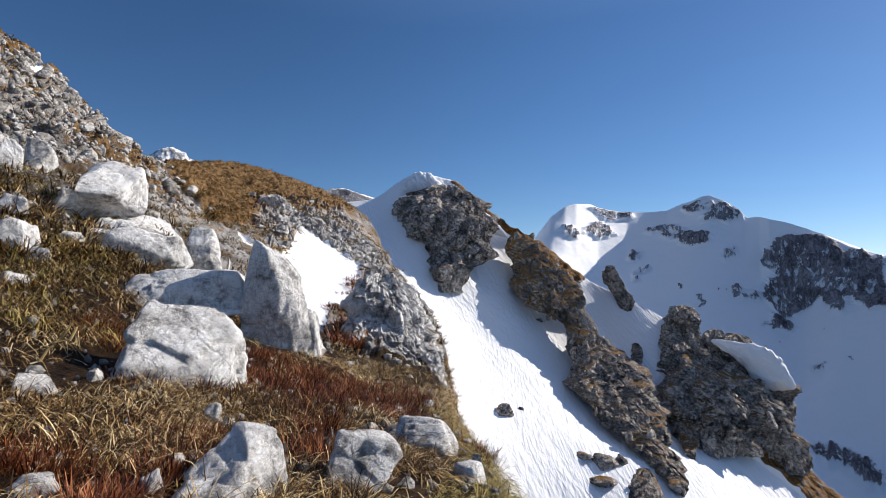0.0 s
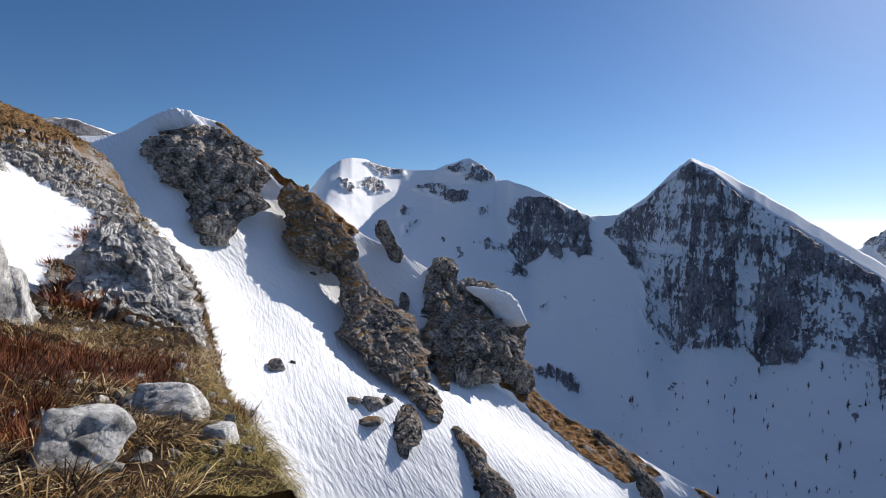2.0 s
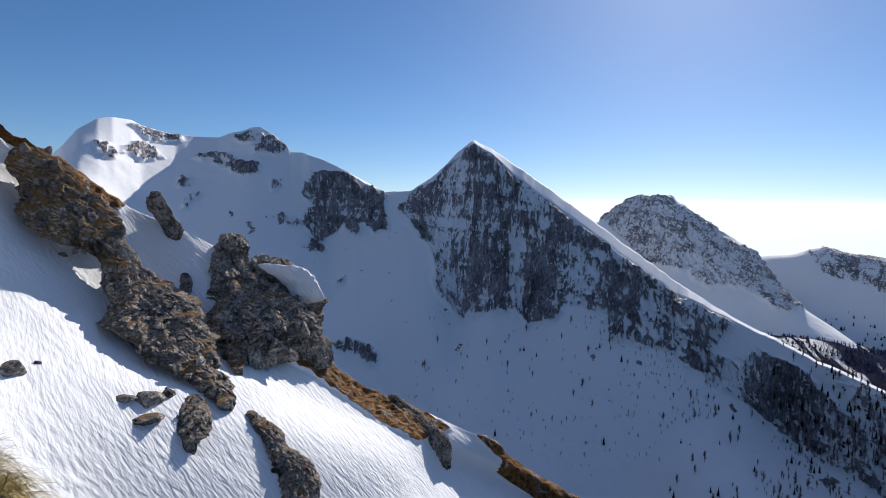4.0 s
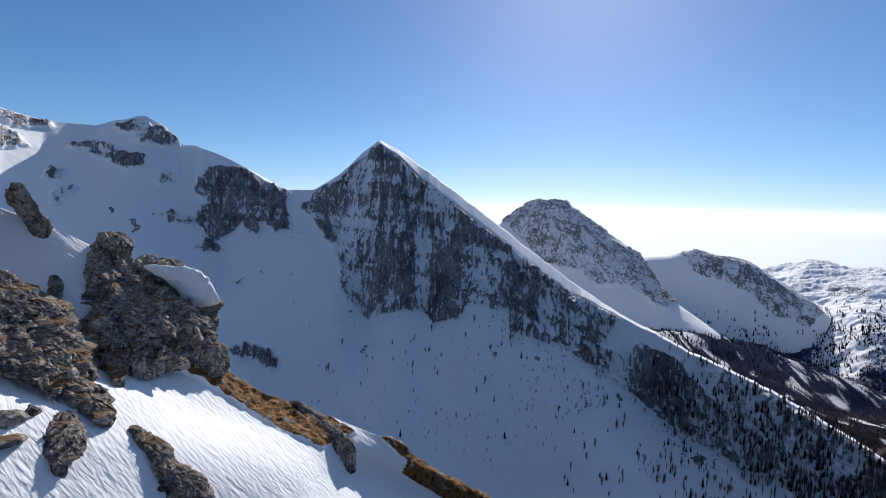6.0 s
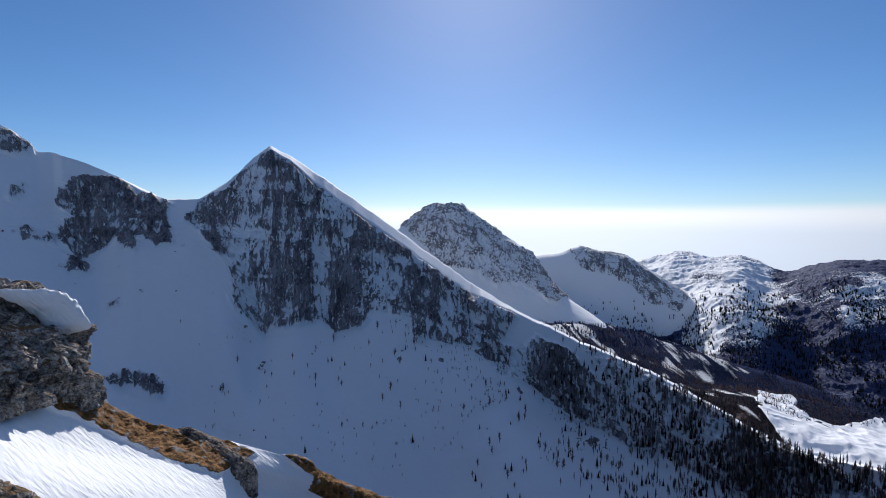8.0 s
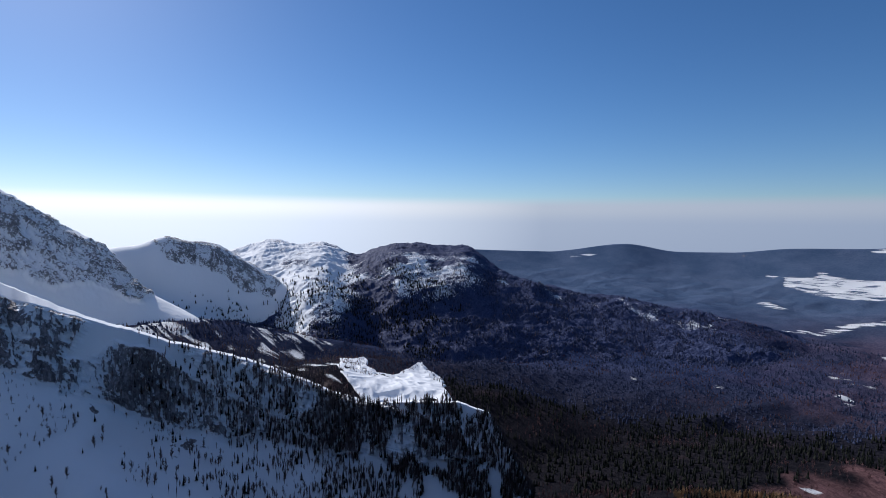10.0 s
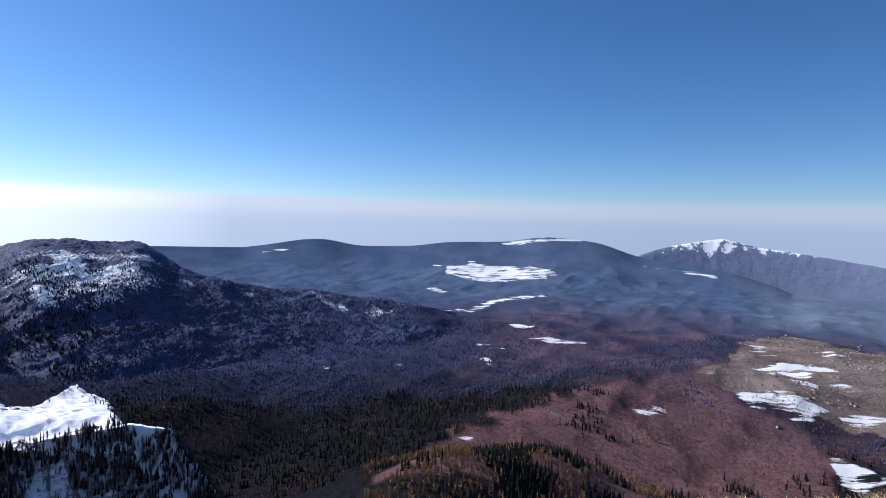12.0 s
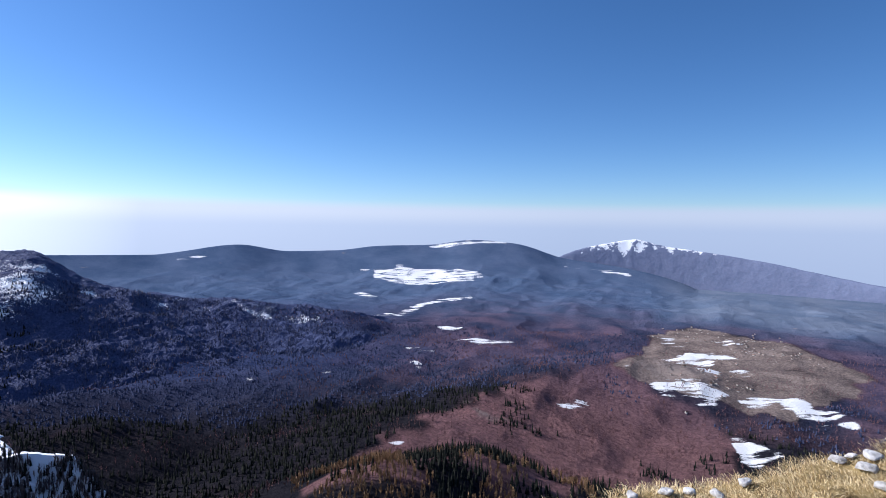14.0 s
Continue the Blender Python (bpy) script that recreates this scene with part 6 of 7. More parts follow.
# ---- grass ----
def ribbon_mesh(name, base, way, length, width, bend, mat):
    """Blades of grass: base places, leaning ways, lengths, widths and droop; each a tapered curved ribbon."""
    n = len(base)
    side = np.stack([-way[:, 1], way[:, 0], 0 * way[:, 0]], 1)
    side /= np.linalg.norm(side, axis=1, keepdims=True) + 1e-9
    pts = []
    for t, w in ((0.0, 1.0), (0.4, 0.85), (0.75, 0.6), (1.0, 0.0)):
        c = base + way * (length * t)[:, None]
        c[:, 2] -= bend * length * t * t
        if w:
            pts += [c - side * (width * w / 2)[:, None], c + side * (width * w / 2)[:, None]]
        else:
            pts += [c]
    v = np.stack(pts, 1).reshape(-1, 3)
    k = np.arange(n)[:, None] * 7
    quads = np.concatenate([k + np.array([0, 1, 3, 2]), k + np.array([2, 3, 5, 4])])
    tris = k + np.array([4, 5, 6])
    me = bpy.data.meshes.new(name)
    me.vertices.add(len(v))
    me.vertices.foreach_set("co", v.reshape(-1).astype(np.float32))
    loops = np.concatenate([quads.reshape(-1), tris.reshape(-1)])
    me.loops.add(len(loops))
    me.loops.foreach_set("vertex_index", loops.astype(np.int32))
    me.polygons.add(len(quads) + len(tris))
    me.polygons.foreach_set("loop_start", np.concatenate([np.arange(len(quads)) * 4, len(quads) * 4 + np.arange(len(tris)) * 3]).astype(np.int32))
    me.update(calc_edges=True)
    me.materials.append(mat)
    return me


def grass_material(name, stops):
    m, nt, bsdf = material(name)
    geo = nt.nodes.new("ShaderNodeNewGeometry")
    patch = tex(nt, "ShaderNodeTexNoise", geo.outputs["Position"], 0.9, 3).outputs[0]
    t = math_of(nt, "ADD", math_of(nt, "MULTIPLY", geo.outputs["Random Per Island"], 0.8), math_of(nt, "MULTIPLY", math_of(nt, "SUBTRACT", patch, 0.34), 0.8), True)
    nt.links.new(ramp_of(nt, t, stops), bsdf.inputs["Base Color"])
    bsdf.inputs["Roughness"].default_value = 0.6
    bsdf.inputs["Specular IOR Level"].default_value = 0.2
    return m


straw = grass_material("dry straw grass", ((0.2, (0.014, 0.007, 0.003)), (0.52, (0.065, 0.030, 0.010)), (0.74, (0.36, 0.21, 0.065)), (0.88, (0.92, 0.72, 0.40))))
rust = grass_material("rusty heath", ((0.1, (0.022, 0.006, 0.004)), (0.5, (0.17, 0.042, 0.018)), (0.9, (0.42, 0.17, 0.062))))
bleached = grass_material("bleached grass", ((0.1, (0.16, 0.10, 0.04)), (0.45, (0.48, 0.34, 0.14)), (0.8, (0.90, 0.74, 0.44))))
yellow = grass_material("yellow-green grass", ((0.1, (0.035, 0.028, 0.008)), (0.5, (0.19, 0.145, 0.036)), (0.9, (0.58, 0.44, 0.15))))
turf_brown = grass_material("brown tussock grass", ((0.1, (0.07, 0.044, 0.018)), (0.5, (0.29, 0.185, 0.068)), (0.9, (0.62, 0.43, 0.17))))


def tufts(name, spots, blades, length, width, mat, label, seed, spread=0.10, lean=0.75, bend=0.45):
    rnd = np.random.RandomState(seed)
    n = len(spots) * blades
    c = np.repeat(spots, blades, 0)
    size = np.repeat(rnd.uniform(0.6, 1.25, len(spots)), blades)
    a = rnd.uniform(0, 2 * math.pi, n)
    out = np.sqrt(rnd.uniform(0, 1, n))
    base = c + np.stack([np.cos(a) * out * spread * size, np.sin(a) * out * spread * size, 0 * a - 0.02], 1)
    tilt = lean * (0.25 + out * rnd.uniform(0.4, 1.2, n))
    a2 = a + rnd.normal(0, 0.5, n)
    way = np.stack([np.cos(a2) * np.sin(tilt), np.sin(a2) * np.sin(tilt), np.cos(tilt)], 1)
    ln = length * size * rnd.uniform(0.5, 1.2, n)
    me = ribbon_mesh(name, base, way, ln, width * rnd.uniform(0.7, 1.3, n), bend * rnd.uniform(0.4, 1.5, n), mat)
    return tagged(new(name, me), label, "grass", kind="stuff")


def spots_on(g, count, seed, keep):
    """Random places on a grid of land where keep (bearing, range, elevation) holds, even over the plan as seen in bearing and range."""
    rnd = np.random.RandomState(seed)
    nv, nu = g.shape[:2]
    i, j = rnd.uniform(0, nv - 1.001, count * 4), rnd.uniform(0, nu - 1.001, count * 4)
    a, b = i.astype(int), j.astype(int)
    fi, fj = (i - a)[:, None], (j - b)[:, None]
    p = (g[a, b] * (1 - fi) + g[a + 1, b] * fi) * (1 - fj) + (g[a, b + 1] * (1 - fi) + g[a + 1, b + 1] * fi) * fj
    return p[keep(*polar(p), p)][:count]


def clumped(p, size, cut, seed):
    return fbm(p, size, 3, seed) > cut


def in_any(p, outlines):
    return np.maximum.reduce([in_outline(p, o) for o in outlines]) > 0.5


HEATH = [[(-21.64, 7, 0.43), (-19.40, 7, 0.73), (-16.12, 7, 0.65), (-10.36, 7, 0.49), (-2.44, 7, 0.07), (-1.78, 7, -0.23), (-10.22, 7, -0.06), (-17.60, 7, 0.13)], [(-13.39, 5, 0.40), (-7.84, 5, 0.33), (-8.32, 5, -0.01), (-11.17, 5, -0.19), (-12.60, 5, -0.18)], [(-32.31, 7, 1.15), (-28.84, 7, 1.10), (-28.25, 7, 0.75), (-31.74, 7, 0.77)], [(-22.95, 6, 0.73), (-19.34, 6, 0.71), (-19.76, 6, 0.41), (-22.84, 6, 0.44)], [(-5.51, 7, 0.14), (1.92, 7, -0.23), (-1.76, 7, -0.30)]]
NO_GRASS = [HILL_SNOW, HILL_SNOW_TOP]
near_spots = spots_on(hill_grid[:215], 3000, 11, lambda az, r, el, p: (r > 2.6) & (r < 10) & (az < 3) & (~in_any(p, HEATH) | clumped(p, 0.4, 0.15, 90)) & clumped(p, 0.7, -0.14, 91) & (az > -45))
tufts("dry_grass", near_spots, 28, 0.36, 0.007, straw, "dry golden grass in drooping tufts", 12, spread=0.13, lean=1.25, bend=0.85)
edge_spots = spots_on(hill_grid[:215], 900, 47, lambda az, r, el, p: (r > 2.6) & (r < 10) & (az >= 2) & (az < 13))
tufts("edge_grass", edge_spots, 34, 0.23, 0.005, yellow, "short yellow-green grass at the edge of the slope", 48, spread=0.13, lean=1.3, bend=0.9)
ledge_spots = spots_on(hill_grid[60:260], 900, 49, lambda az, r, el, p: (r > 5.5) & (r < 15) & (az > -9) & (az < 7) & ~in_any(p, NO_GRASS) & clumped(p, 0.9, -0.2, 101))
tufts("ledge_grass", ledge_spots, 26, 0.24, 0.008, turf_brown, "golden grass on the ledges above the gully", 50, spread=0.16, lean=1.1, bend=0.7)
heath_spots = spots_on(hill_grid[:215], 1500, 13, lambda az, r, el, p: (in_any(p, HEATH) | clumped(p, 0.9, 0.38, 92)) & (r > 2.6) & (r < 10) & (az < 9) & (az > -45))
tufts("rusty_heath", heath_spots, 40, 0.17, 0.006, rust, "low rusty red heath between the grass", 14, spread=0.16, lean=0.8, bend=0.2)
mid_spots = spots_on(hill_grid[160:], 1500, 15, lambda az, r, el, p: (r >= 9) & (r < 26) & ~in_any(p, NO_GRASS) & (~in_any(p, [HILL_CRAG]) | clumped(p, 1.5, 0.25, 93)) & (az > -45) & clumped(p, 2.0, -0.2, 94))
tufts("tussock_grass", mid_spots, 22, 0.34, 0.018, straw, "dry tussocks between the rocks", 16, spread=0.20, lean=0.9, bend=0.5)
far_spots = spots_on(hill_grid[230:], 3300, 17, lambda az, r, el, p: (r >= 22) & (r < 68) & ((az > -30) | clumped(p, 3.0, 0.25, 100)) & ~in_any(p, NO_GRASS) & (in_any(p, [HILL_TURF]) | clumped(p, 3.0, 0.0, 95)) & (~in_any(p, [HILL_CRAG, HILL_SCREE]) | ((r > 27) & clumped(p, 2.0, 0.05, 96))))
tufts("tussock_slope", far_spots, 14, 0.40, 0.04, turf_brown, "brown tussocks in rows on the steep turf", 18, spread=0.30, lean=1.0, bend=0.6)


green_spots = spots_on(hill_grid[60:300], 700, 35, lambda az, r, el, p: (r > 6.5) & (r < 20) & (az < -22) & (az > -45) & ~in_any(p, [HILL_SCREE]) & clumped(p, 1.2, -0.1, 98))
tufts("yellow_grass", green_spots, 26, 0.42, 0.012, yellow, "long yellow-green grass between the boulders", 36, spread=0.18, lean=1.1, bend=0.8)

SPUR_HEATH = [[(-9.65, 18, 0.62), (-7.51, 18, 1.50), (-5.85, 18, 2.09), (-3.46, 18, 1.52), (-3.69, 18, -0.43), (-6.79, 18, -1.28), (-8.89, 18, -1.18)], [(-17.82, 40, 7.66), (-16.15, 40, 7.74), (-12.58, 40, 5.55), (-17.70, 40, 5.38)]]
spur_spots = spots_on(hill_grid[150:], 1500, 37, lambda az, r, el, p: in_any(p, SPUR_HEATH) & (r > 9) & (r < 45) & clumped(p, 1.2, -0.15, 99))
tufts("rusty_heath", spur_spots, 22, 0.34, 0.03, rust, "rusty brown heath on the rocky spur", 38, spread=0.30, lean=0.9, bend=0.3)


def brow_spots(count, seed):
    rnd = np.random.RandomState(seed)
    az, r = rnd.uniform(150, 214, count), rnd.uniform(2.2, 5.6, count)
    p = np.stack([r * np.sin(np.radians(az)), r * np.cos(np.radians(az)), summit_z(az, r) + 0.012], 1)
    keep = (r < np.interp(az, [b[0] for b in BROW], [b[1] for b in BROW]) + 0.2) & (clumped(p * np.array([1, 1, 0]), 0.5, -0.30, 97))
    return p[keep]


tufts("dry_grass", brow_spots(16000, 19), 20, 0.055, 0.0030, bleached, "short bleached grass along the brow", 20, spread=0.10, lean=0.9, bend=0.4)
BROW_STONES = [((194.97, 4.2, 0.01), 0.13), ((193.88, 4.4, 0.08), 0.09), ((192.89, 4.3, 0.05), 0.11), ((195.30, 4.4, 0.04), 0.12), ((183.28, 3.6, -0.02), 0.10), ((178.52, 3.5, -0.08), 0.10), ((175.15, 3.4, -0.10), 0.09), ((180.68, 3.6, -0.08), 0.08), ((185.52, 3.8, -0.05), 0.10), ((196.18, 3.9, 0.06), 0.12)]
for k, ((az, r, z), w) in enumerate(BROW_STONES):
    boulder(bearing(az, r, float(summit_z(np.array([az]), np.array([r]))[0]) + 0.01), (w, w * 0.8, w * 0.5), k * 1.3, 400 + k, fine=3, label="pale stone in bleached grass on the brow", name="stone", group="stones on the brow")


def dead_twig(place):
    """A bleached forked twig lying against the grass."""
    bm = bmesh.new()
    for path in (((0, 0, 0), (0.05, 0.02, 0.10), (0.13, 0.02, 0.17), (0.20, 0.03, 0.30)), ((0.10, 0.02, 0.15), (0.20, 0.0, 0.17), (0.24, 0.0, 0.27)), ((-0.16, 0.0, -0.05), (0, 0, 0))):
        rings = []
        for k, c in enumerate(path):
            w = 0.016 * (1 - 0.2 * k)
            rings.append([bm.verts.new((c[0] + w * math.cos(a), c[1] + w * math.sin(a), c[2] + 0.3 * w * math.sin(a))) for a in (0, 1.05, 2.09, 3.14, 4.19, 5.24)])
        for a, b in zip(rings, rings[1:]):
            for k in range(6):
                bm.faces.new((a[k], a[(k + 1) % 6], b[(k + 1) % 6], b[k]))
        bm.faces.new(rings[-1])
    me = bpy.data.meshes.new("twig")
    bm.to_mesh(me)
    bm.free()
    me.materials.append(bleached)
    tagged(new("twig", me), "bleached dead twig lying in the grass", "twig").matrix_basis = Matrix.Translation(place) @ Matrix.Rotation(0.5, 4, "Z")


dead_twig(bearing(*(-34.51, 5.478, 0.85)) + Vector((0, 0, 0.03)))


# ---- trees ----
def bake(name, template, spots, heights, widths, mat, label, category, seed):
    """Many trees as one mesh: the template (points, triangles) set at the spots, turned and scaled."""
    rnd = np.random.RandomState(seed)
    pts, faces = template
    n, m = len(spots), len(pts)
    a = rnd.uniform(0, 2 * math.pi, n)
    c, s = np.cos(a)[:, None], np.sin(a)[:, None]
    jit = 1 + 0.25 * rnd.uniform(-1, 1, (n, m))
    x, y = pts[None, :, 0] * jit, pts[None, :, 1] * jit
    v = np.stack([(x * c - y * s) * widths[:, None], (x * s + y * c) * widths[:, None], pts[None, :, 2] * heights[:, None]], 2) + spots[:, None]
    f = (faces[None] + (np.arange(n) * m)[:, None, None]).reshape(-1)
    me = bpy.data.meshes.new(name)
    me.vertices.add(n * m)
    me.vertices.foreach_set("co", v.reshape(-1).astype(np.float32))
    me.loops.add(len(f))
    me.loops.foreach_set("vertex_index", f.astype(np.int32))
    me.polygons.add(len(f) // 3)
    me.polygons.foreach_set("loop_start", np.arange(0, len(f), 3, dtype=np.int32))
    me.update(calc_edges=True)
    me.materials.append(mat)
    return tagged(new(name, me), label, category, kind="stuff")


def spruce_template(tiers, around):
    pts, faces = [], []
    for k in range(tiers):
        z0, z1 = 0.08 + 0.84 * k / tiers, 0.08 + 0.84 * (k + 1.35) / tiers
        rad = 0.5 * (1 - k / tiers) ** 0.9
        b = len(pts)
        for j in range(around):
            t = 2 * math.pi * (j + 0.5 * k) / around
            q = rad * (1.0 if j % 2 else 0.62)
            pts.append((q * math.cos(t), q * math.sin(t), z0 - (0.03 if j % 2 else 0)))
        pts.append((0, 0, min(z1, 1.0)))
        faces += [(b + j, b + (j + 1) % around, b + around) for j in range(around)]
    return np.array(pts), np.array(faces)


def bare_template(seed, limbs=9):
    """A leafless tree: thin limbs that rise from a stem."""
    rnd = np.random.RandomState(seed)
    pts, faces = [(-0.03, 0, 0), (0.03, 0, 0), (0, 0, 1.0), (0, -0.03, 0), (0, 0.03, 0)], [(0, 1, 2), (3, 4, 2)]
    for k in range(limbs):
        z, a = rnd.uniform(0.2, 0.75), rnd.uniform(0, 2 * math.pi)
        rr, up = 0.5 * (1.1 - z) * rnd.uniform(0.7, 1.1), rnd.uniform(0.15, 0.32)
        b = len(pts)
        pts += [(0, 0, z - 0.05), (0, 0, z + 0.07), (rr * math.cos(a), rr * math.sin(a), z + up), (0.6 * rr * math.cos(a + 0.5), 0.6 * rr * math.sin(a + 0.5), z + up)]
        faces += [(b, b + 1, b + 2), (b, b + 3, b + 1)]
    return np.array(pts), np.array(faces)


def tree_material(name, a, b):
    m, nt, bsdf = material(name)
    geo = nt.nodes.new("ShaderNodeNewGeometry")
    n = tex(nt, "ShaderNodeTexNoise", geo.outputs["Position"], 0.05, 4).outputs[0]
    t = math_of(nt, "ADD", math_of(nt, "MULTIPLY", geo.outputs["Random Per Island"], 0.5), math_of(nt, "MULTIPLY", n, 0.5))
    nt.links.new(ramp_of(nt, t, ((0.25, a), (0.75, b))), bsdf.inputs["Base Color"])
    bsdf.inputs["Roughness"].default_value = 0.9
    bsdf.inputs["Specular IOR Level"].default_value = 0.0
    return m


spruce_mat = tree_material("spruce needles", (0.006, 0.008, 0.008), (0.026, 0.027, 0.022))
# spruce again, with distance haze mixed into its colour as blue
hazed_spruce_mat = tree_material("spruce needles blued for haze", (0.022, 0.030, 0.062), (0.060, 0.068, 0.118))
larch_mat = tree_material("bare larch twigs", (0.12, 0.094, 0.094), (0.27, 0.205, 0.185))
gold_mat = tree_material("golden larch twigs", (0.17, 0.10, 0.055), (0.38, 0.25, 0.14))
beech_mat = tree_material("bare beech crowns", (0.087, 0.051, 0.056), (0.232, 0.130, 0.128))
SPRUCE, SPRUCE_FAR = spruce_template(5, 8), spruce_template(2, 6)
BARE, BARE_FAR = bare_template(3, 24), bare_template(4, 7)


def valley_spots(count, seed, az0, az1, r0, r1, keep):
    rnd = np.random.RandomState(seed)
    az = rnd.uniform(az0, az1, count)
    r = np.sqrt(rnd.uniform(r0 ** 1.4, r1 ** 1.4, count) ** (2 / 1.4))
    x, y = r * np.sin(np.radians(az)), r * np.cos(np.radians(az))
    p = np.stack([x, y, 0 * x], 1)
    ok = keep(az, r, x, y, p)
    az, r, x, y = az[ok], r[ok], x[ok], y[ok]
    return np.stack([x, y, valley_z(az, r) - 0.5], 1)


def open_land(x, y):
    return np.maximum.reduce([in_plan(x, y, o) for o in SNOW_FIELDS]) > 0.5


def plant_valley():
    rnd = np.random.RandomState(5)
    dark = valley_spots(30000, 21, 84, 203, 600, 2700, lambda az, r, x, y, p: ~open_land(x, y) & (in_plan(x, y, VILLAGE) < 0.5) & ((in_plan(x, y, BEECH) < 0.5) | (fbm(p, 110, 3, 18) > 0.30)) & (fbm(p, 160, 4, 23) > -0.25 + 0.42 * smooth(1100, 1800, r) * smooth(133, 165, az) + 0.3 * smooth(112, 100, az)))
    # past about 1350 m the trees take the needles with haze painted in
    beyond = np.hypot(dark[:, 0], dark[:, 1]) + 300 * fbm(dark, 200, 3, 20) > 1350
    for spots, mat, label in ((dark[~beyond], spruce_mat, "dark spruce forest on the valley side"), (dark[beyond], hazed_spruce_mat, "spruce forest across the valley, blued for haze")):
        tall = 0.62 if mat is hazed_spruce_mat else 1.0
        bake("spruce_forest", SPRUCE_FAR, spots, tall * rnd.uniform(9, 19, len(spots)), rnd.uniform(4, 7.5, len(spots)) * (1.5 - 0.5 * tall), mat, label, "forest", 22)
    bare = valley_spots(17000, 24, 84, 203, 600, 2500, lambda az, r, x, y, p: ~open_land(x, y) & (in_plan(x, y, VILLAGE) < 0.5) & ((in_plan(x, y, BEECH) > 0.5) | (fbm(p, 160, 4, 23) < -0.15 + 0.48 * smooth(1100, 1800, r) * smooth(133, 165, az))))
    bake("beech_forest", BARE_FAR, bare, rnd.uniform(8, 14, len(bare)), rnd.uniform(6, 11, len(bare)), beech_mat, "leafless reddish-brown beech forest", "forest", 25)
    hedge = valley_spots(9000, 26, 160, 205, 1100, 2500, lambda az, r, x, y, p: (in_plan(x, y, VILLAGE) > 0.5) & (fbm(p, 90, 4, 27) > 0.12))
    bake("hedgerow", BARE_FAR, hedge, rnd.uniform(5, 10, len(hedge)), rnd.uniform(4, 8, len(hedge)), beech_mat, "hedges and copses between the meadows", "trees", 28)
    slope_trees = valley_spots(4200, 43, 80, 112, 1120, 1750, lambda az, r, x, y, p: ~open_land(x, y) & (fbm(p, 70, 4, 44) > -0.05))
    bake("larch_wood", BARE_FAR, slope_trees, rnd.uniform(8, 15, len(slope_trees)), rnd.uniform(5, 9, len(slope_trees)), larch_mat, "bare brown larches below the snow ridge", "trees", 45)
    spur = valley_spots(2600, 29, 140, 185, 380, 620, lambda az, r, x, y, p: fbm(p, 60, 3, 30) > -0.35)
    half = fbm(spur, 45, 3, 31) + 0.5 * smooth(158, 150, polar(spur)[0]) > 0.15
    bake("larch_wood", BARE, spur[half], rnd.uniform(8, 14, half.sum()), rnd.uniform(4, 6, half.sum()), gold_mat, "golden-brown larches on a spur", "trees", 32)
    bake("spruce_wood", SPRUCE, spur[~half], rnd.uniform(8, 15, (~half).sum()), rnd.uniform(3.5, 6, (~half).sum()), spruce_mat, "dark spruces on a spur", "trees", 33)


plant_valley()


def plant_cirque():
    rnd = np.random.RandomState(6)
    g = cirque_grid[:280]
    dense = spots_on(g, 7000, 34, lambda az, r, el, p: (rnd.uniform(0, 1, len(az)) < smooth(78, 108, az) ** 1.2) & clumped(p, 45, -0.28, 35))
    half = rnd.uniform(0, 1, len(dense)) < 0.20
    a, b = dense[half], dense[~half]
    bake("spruce_wood", SPRUCE, a, rnd.uniform(8, 18, len(a)), rnd.uniform(3.2, 6, len(a)), spruce_mat, "dark spruces on the snowy ridge end", "trees", 36)
    bake("larch_wood", BARE, b, rnd.uniform(9, 19, len(b)), rnd.uniform(3.5, 7, len(b)), larch_mat, "bare larches on the snowy ridge end", "trees", 37)


plant_cirque()


def plant_bushes():
    """Low larch scrub in loose groups over the bowl."""
    rnd = np.random.RandomState(26)
    p = spots_on(cirque_grid[:110], 1500, 56, lambda az, r, el, p: (az > 44) & (az < 104) & (rnd.uniform(0, 1, len(az)) < 0.15 + 0.85 * smooth(50, 92, az)) & clumped(p, 60, 0.02, 57))
    bake("larch_scrub", BARE_FAR, p, rnd.uniform(3.5, 9, len(p)), rnd.uniform(3, 7, len(p)), larch_mat, "low bare larch scrub in shaded snow", "shrubs", 58)


plant_bushes()


def plant_heights():
    """Trees scattered over the snow dome and the plateau, thicker lower down."""
    rnd = np.random.RandomState(16)
    for g, count, thin, top, bare, label, seed in ((dome_grid[:110], 1500, -0.15, -255.0, 0.0, "scattered trees on the flank of the snow ridge", 61), (karst_grid[:130], 9500, -0.15, -150.0, 0.06, "scattered dwarf pines and spruces on the plateau", 63)):
        low = -420.0
        p = spots_on(g, count, seed, lambda az, r, el, p: (rnd.uniform(0, 1, len(az)) < bare + (0.94 - bare) * smooth(top, low, p[:, 2]) ** 0.8 + 0.5 * smooth(103, 108, az)) & clumped(p, 60, thin, seed))
        half = rnd.uniform(0, 1, len(p)) < 0.86
        a, b = p[half], p[~half]
        # below bearing 116 dark needles stand in for shade, beyond it blue for haze
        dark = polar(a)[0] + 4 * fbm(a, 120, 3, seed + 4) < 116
        for q, mat in ((a[dark], spruce_mat), (a[~dark], hazed_spruce_mat)):
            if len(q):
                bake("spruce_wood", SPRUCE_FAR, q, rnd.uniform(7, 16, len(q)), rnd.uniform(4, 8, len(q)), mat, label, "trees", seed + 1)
        bake("larch_wood", BARE_FAR, b, rnd.uniform(8, 15, len(b)), rnd.uniform(5, 9, len(b)), larch_mat, "bare larches between the dark conifers", "trees", seed + 2)


plant_heights()


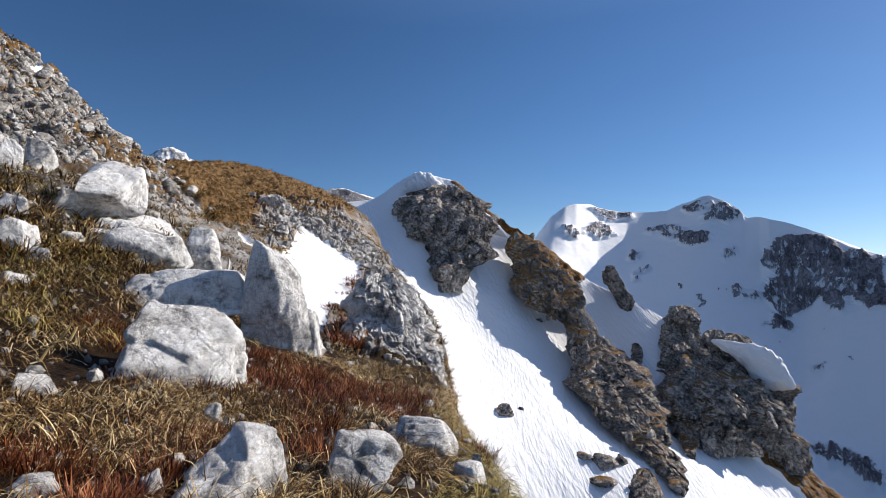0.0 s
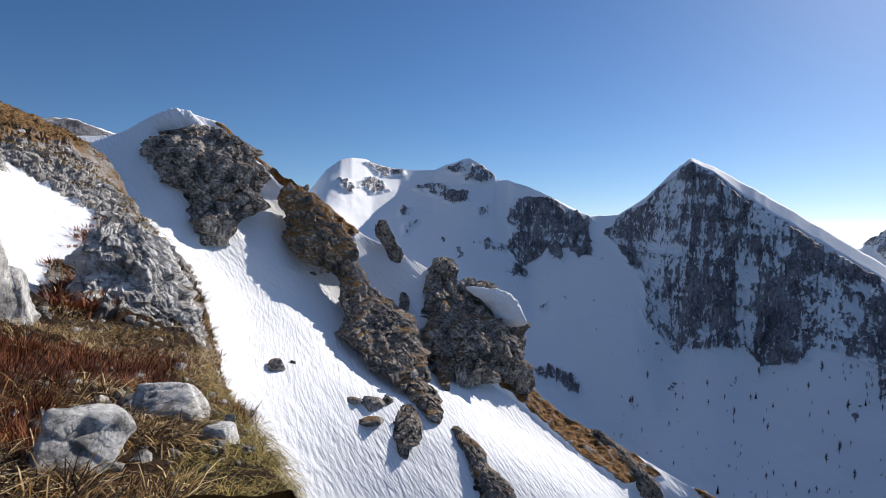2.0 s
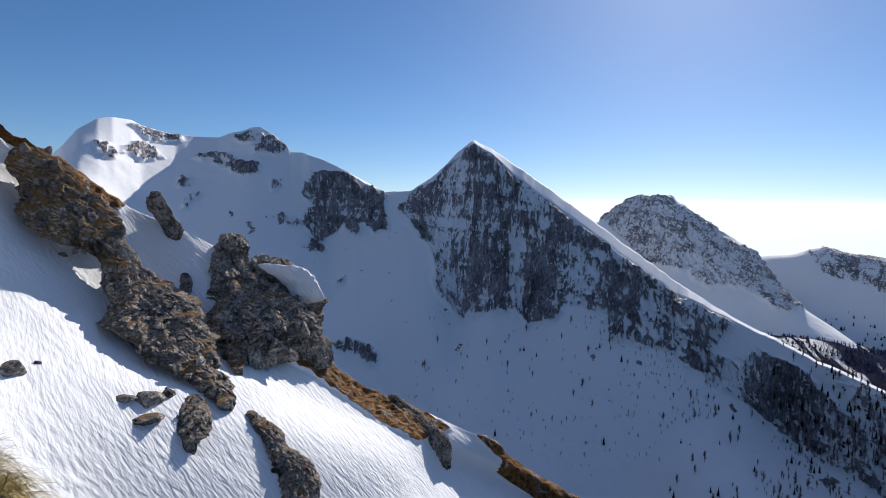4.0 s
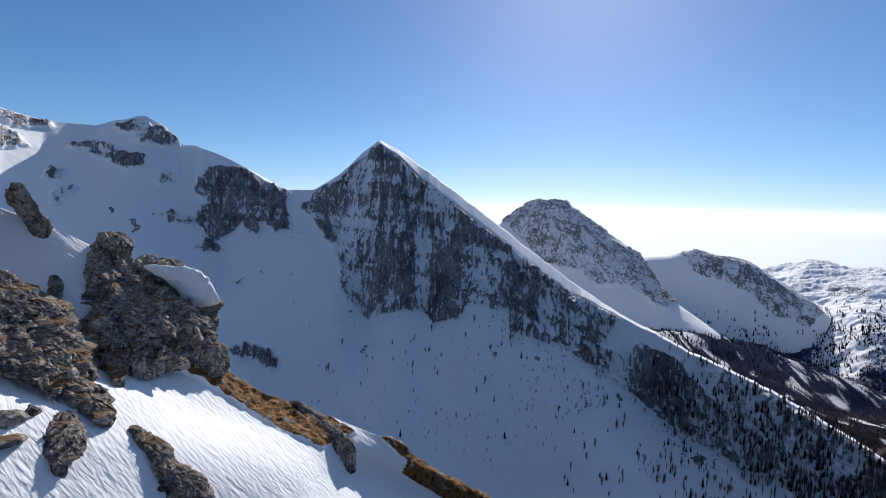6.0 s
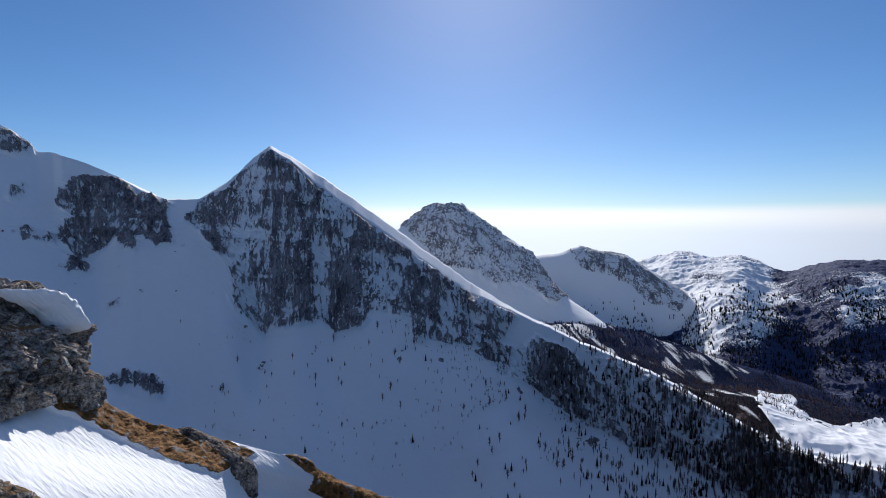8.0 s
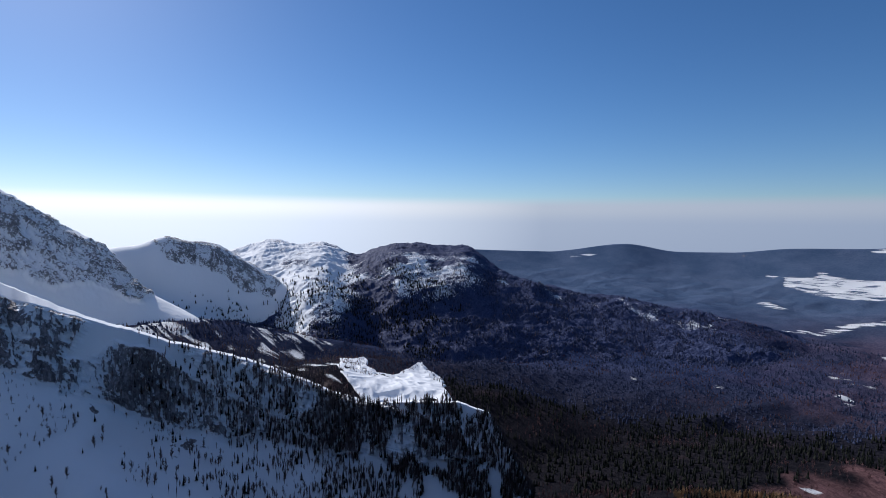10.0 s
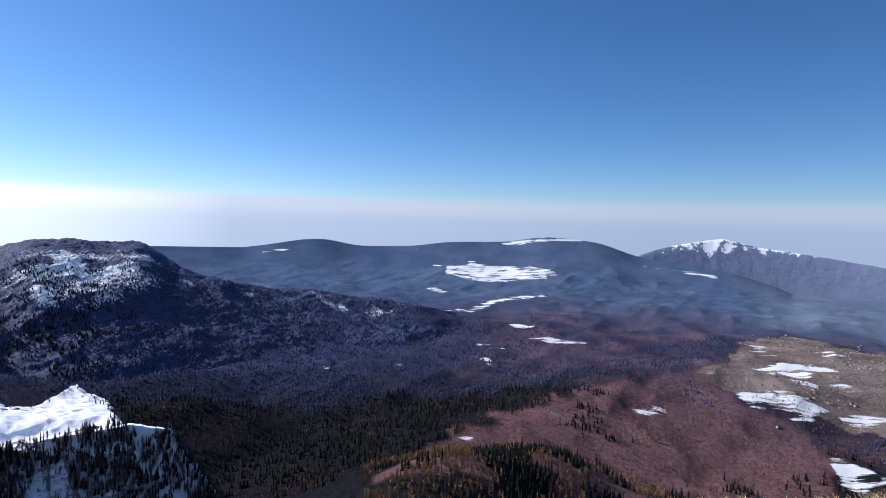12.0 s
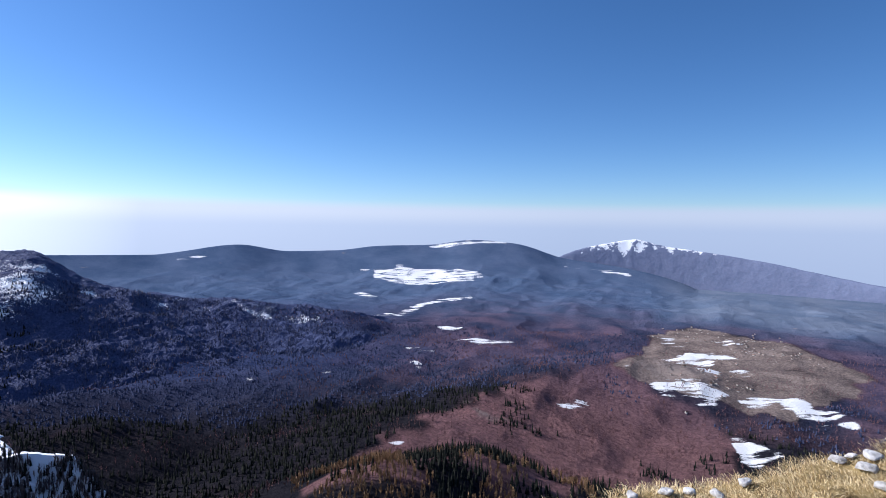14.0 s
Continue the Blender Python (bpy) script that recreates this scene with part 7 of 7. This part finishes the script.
def tree_mesh(name, template, height, width, mat):
    pts, faces = template
    me = bpy.data.meshes.new(name)
    me.from_pydata([(x * width, y * width, z * height) for x, y, z in pts], [], [tuple(int(i) for i in f) for f in faces])
    me.materials.append(mat)
    return me


bark, bark_nt, bark_bsdf = material("bark")
nb = tex(bark_nt, "ShaderNodeTexNoise", bark_nt.nodes.new("ShaderNodeNewGeometry").outputs["Position"], 3.0).outputs[0]
bark_nt.links.new(ramp_of(bark_nt, nb, ((0.3, (0.03, 0.022, 0.018)), (0.7, (0.09, 0.07, 0.055)))), bark_bsdf.inputs["Base Color"])


def lone_tree(kind, height, width, template, mat, label):
    ob = tagged(new(kind), label, "tree", "lone trees on the snow")
    trunk = bpy.data.meshes.new("trunk")
    bm = bmesh.new()
    bmesh.ops.create_cone(bm, cap_ends=True, segments=6, radius1=height * 0.022, radius2=height * 0.006, depth=height * 0.8, matrix=Matrix.Translation((0, 0, height * 0.38)))
    bm.to_mesh(trunk)
    bm.free()
    trunk.materials.append(bark)
    for part_name, me in (("trunk", trunk), ("crown", tree_mesh("crown", template, height, width, mat))):
        part_ob = new(part_name, me)
        part_ob.parent = ob
    return ob


def plant_lone():
    rnd = np.random.RandomState(7)
    g = cirque_grid[:92]
    spots = spots_on(g, 280, 38, lambda az, r, el, p: (az > 48) & (az < 100) & (rnd.uniform(0, 1, len(az)) < 0.25 + 0.75 * smooth(50, 95, az)) & clumped(p, 70, -0.1, 39))
    kinds = [lone_tree("larch", 11, 6.0, BARE, larch_mat, "bare larch standing alone in shaded snow"), lone_tree("spruce", 9, 3.4, SPRUCE, spruce_mat, "small dark spruce standing in shaded snow")]
    for k, s in enumerate(spots):
        src = kinds[0 if rnd.uniform() < 0.82 else 1]
        q = rnd.uniform(0.7, 1.6)
        ob = kinds[0] if k == 0 else copy_thing(src, Matrix.Identity(4))
        ob.matrix_basis = Matrix.LocRotScale(Vector(s) - Vector((0, 0, 0.3)), Euler((0, 0, rnd.uniform(0, 6))), (q, q, q))
    spot = spots_on(g, 1, 40, lambda az, r, el, p: (az > 60))[0]
    kinds[1].matrix_basis = Matrix.Translation(Vector(spot) - Vector((0, 0, 0.3)))


plant_lone()


# ---- the village ----
def plain(name, a, b, scale, rough=0.8):
    m, nt, bsdf = material(name)
    n = tex(nt, "ShaderNodeTexNoise", nt.nodes.new("ShaderNodeNewGeometry").outputs["Position"], scale).outputs[0]
    nt.links.new(ramp_of(nt, n, ((0.35, a), (0.65, b))), bsdf.inputs["Base Color"])
    bsdf.inputs["Roughness"].default_value = rough
    return m


wall_mat = plain("plastered wall", (0.26, 0.235, 0.205), (0.44, 0.40, 0.355), 0.2)
roof_mat = plain("tiled roof", (0.16, 0.09, 0.07), (0.30, 0.18, 0.14), 0.3)


def house():
    ob = tagged(new("house"), "small plastered house with a tiled roof", "house", "houses of the village")
    bm = bmesh.new()
    w, d, h = 5.0, 4.0, 5.5
    v = [bm.verts.new(c) for c in ((-w, -d, -2), (w, -d, -2), (w, d, -2), (-w, d, -2), (-w, -d, h), (w, -d, h), (w, d, h), (-w, d, h), (-w, 0, h + 2.2), (w, 0, h + 2.2))]
    for f in ((0, 1, 5, 4), (2, 3, 7, 6), (1, 2, 6, 9, 5), (3, 0, 4, 8, 7)):
        bm.faces.new([v[i] for i in f])
    wall = bpy.data.meshes.new("wall")
    bm.to_mesh(wall)
    bm.free()
    bm = bmesh.new()
    for s in (-1, 1):
        q = [bm.verts.new(c) for c in ((-w - 0.5, 0, h + 2.5), (w + 0.5, 0, h + 2.5), (w + 0.5, s * (d + 0.6), h - 0.1), (-w - 0.5, s * (d + 0.6), h - 0.1))]
        bm.faces.new(q)
    bmesh.ops.solidify(bm, geom=bm.faces[:], thickness=0.25)
    roof = bpy.data.meshes.new("roof")
    bm.to_mesh(roof)
    bm.free()
    for part_name, me, mat in (("wall", wall, wall_mat), ("roof", roof, roof_mat)):
        me.materials.append(mat)
        new(part_name, me).parent = ob
    return ob


def build_village():
    rnd = np.random.RandomState(8)
    CORES = [(183.71, 1917, -474.84), (187.74, 2603, -500.00), (190.20, 2418, -500.00), (186.08, 2374, -500.00), (184.43, 1799, -472.16), (181.46, 2638, -500.00)]
    first = house()
    made = 0
    for az, r, z in CORES:
        for k in range(28):
            a, q = az + rnd.normal(0, 1.6), r + rnd.normal(0, 110)
            m = Matrix.LocRotScale(bearing(a, q, float(valley_z(np.array([a]), np.array([q]))[0])), Euler((0, 0, rnd.uniform(0, 3.1))), None)
            s = rnd.uniform(0.42, 0.8)
            ob = first if made == 0 else copy_thing(first, m)
            ob.matrix_basis = m @ Matrix.Diagonal((s, s, s, 1))
            made += 1


build_village()
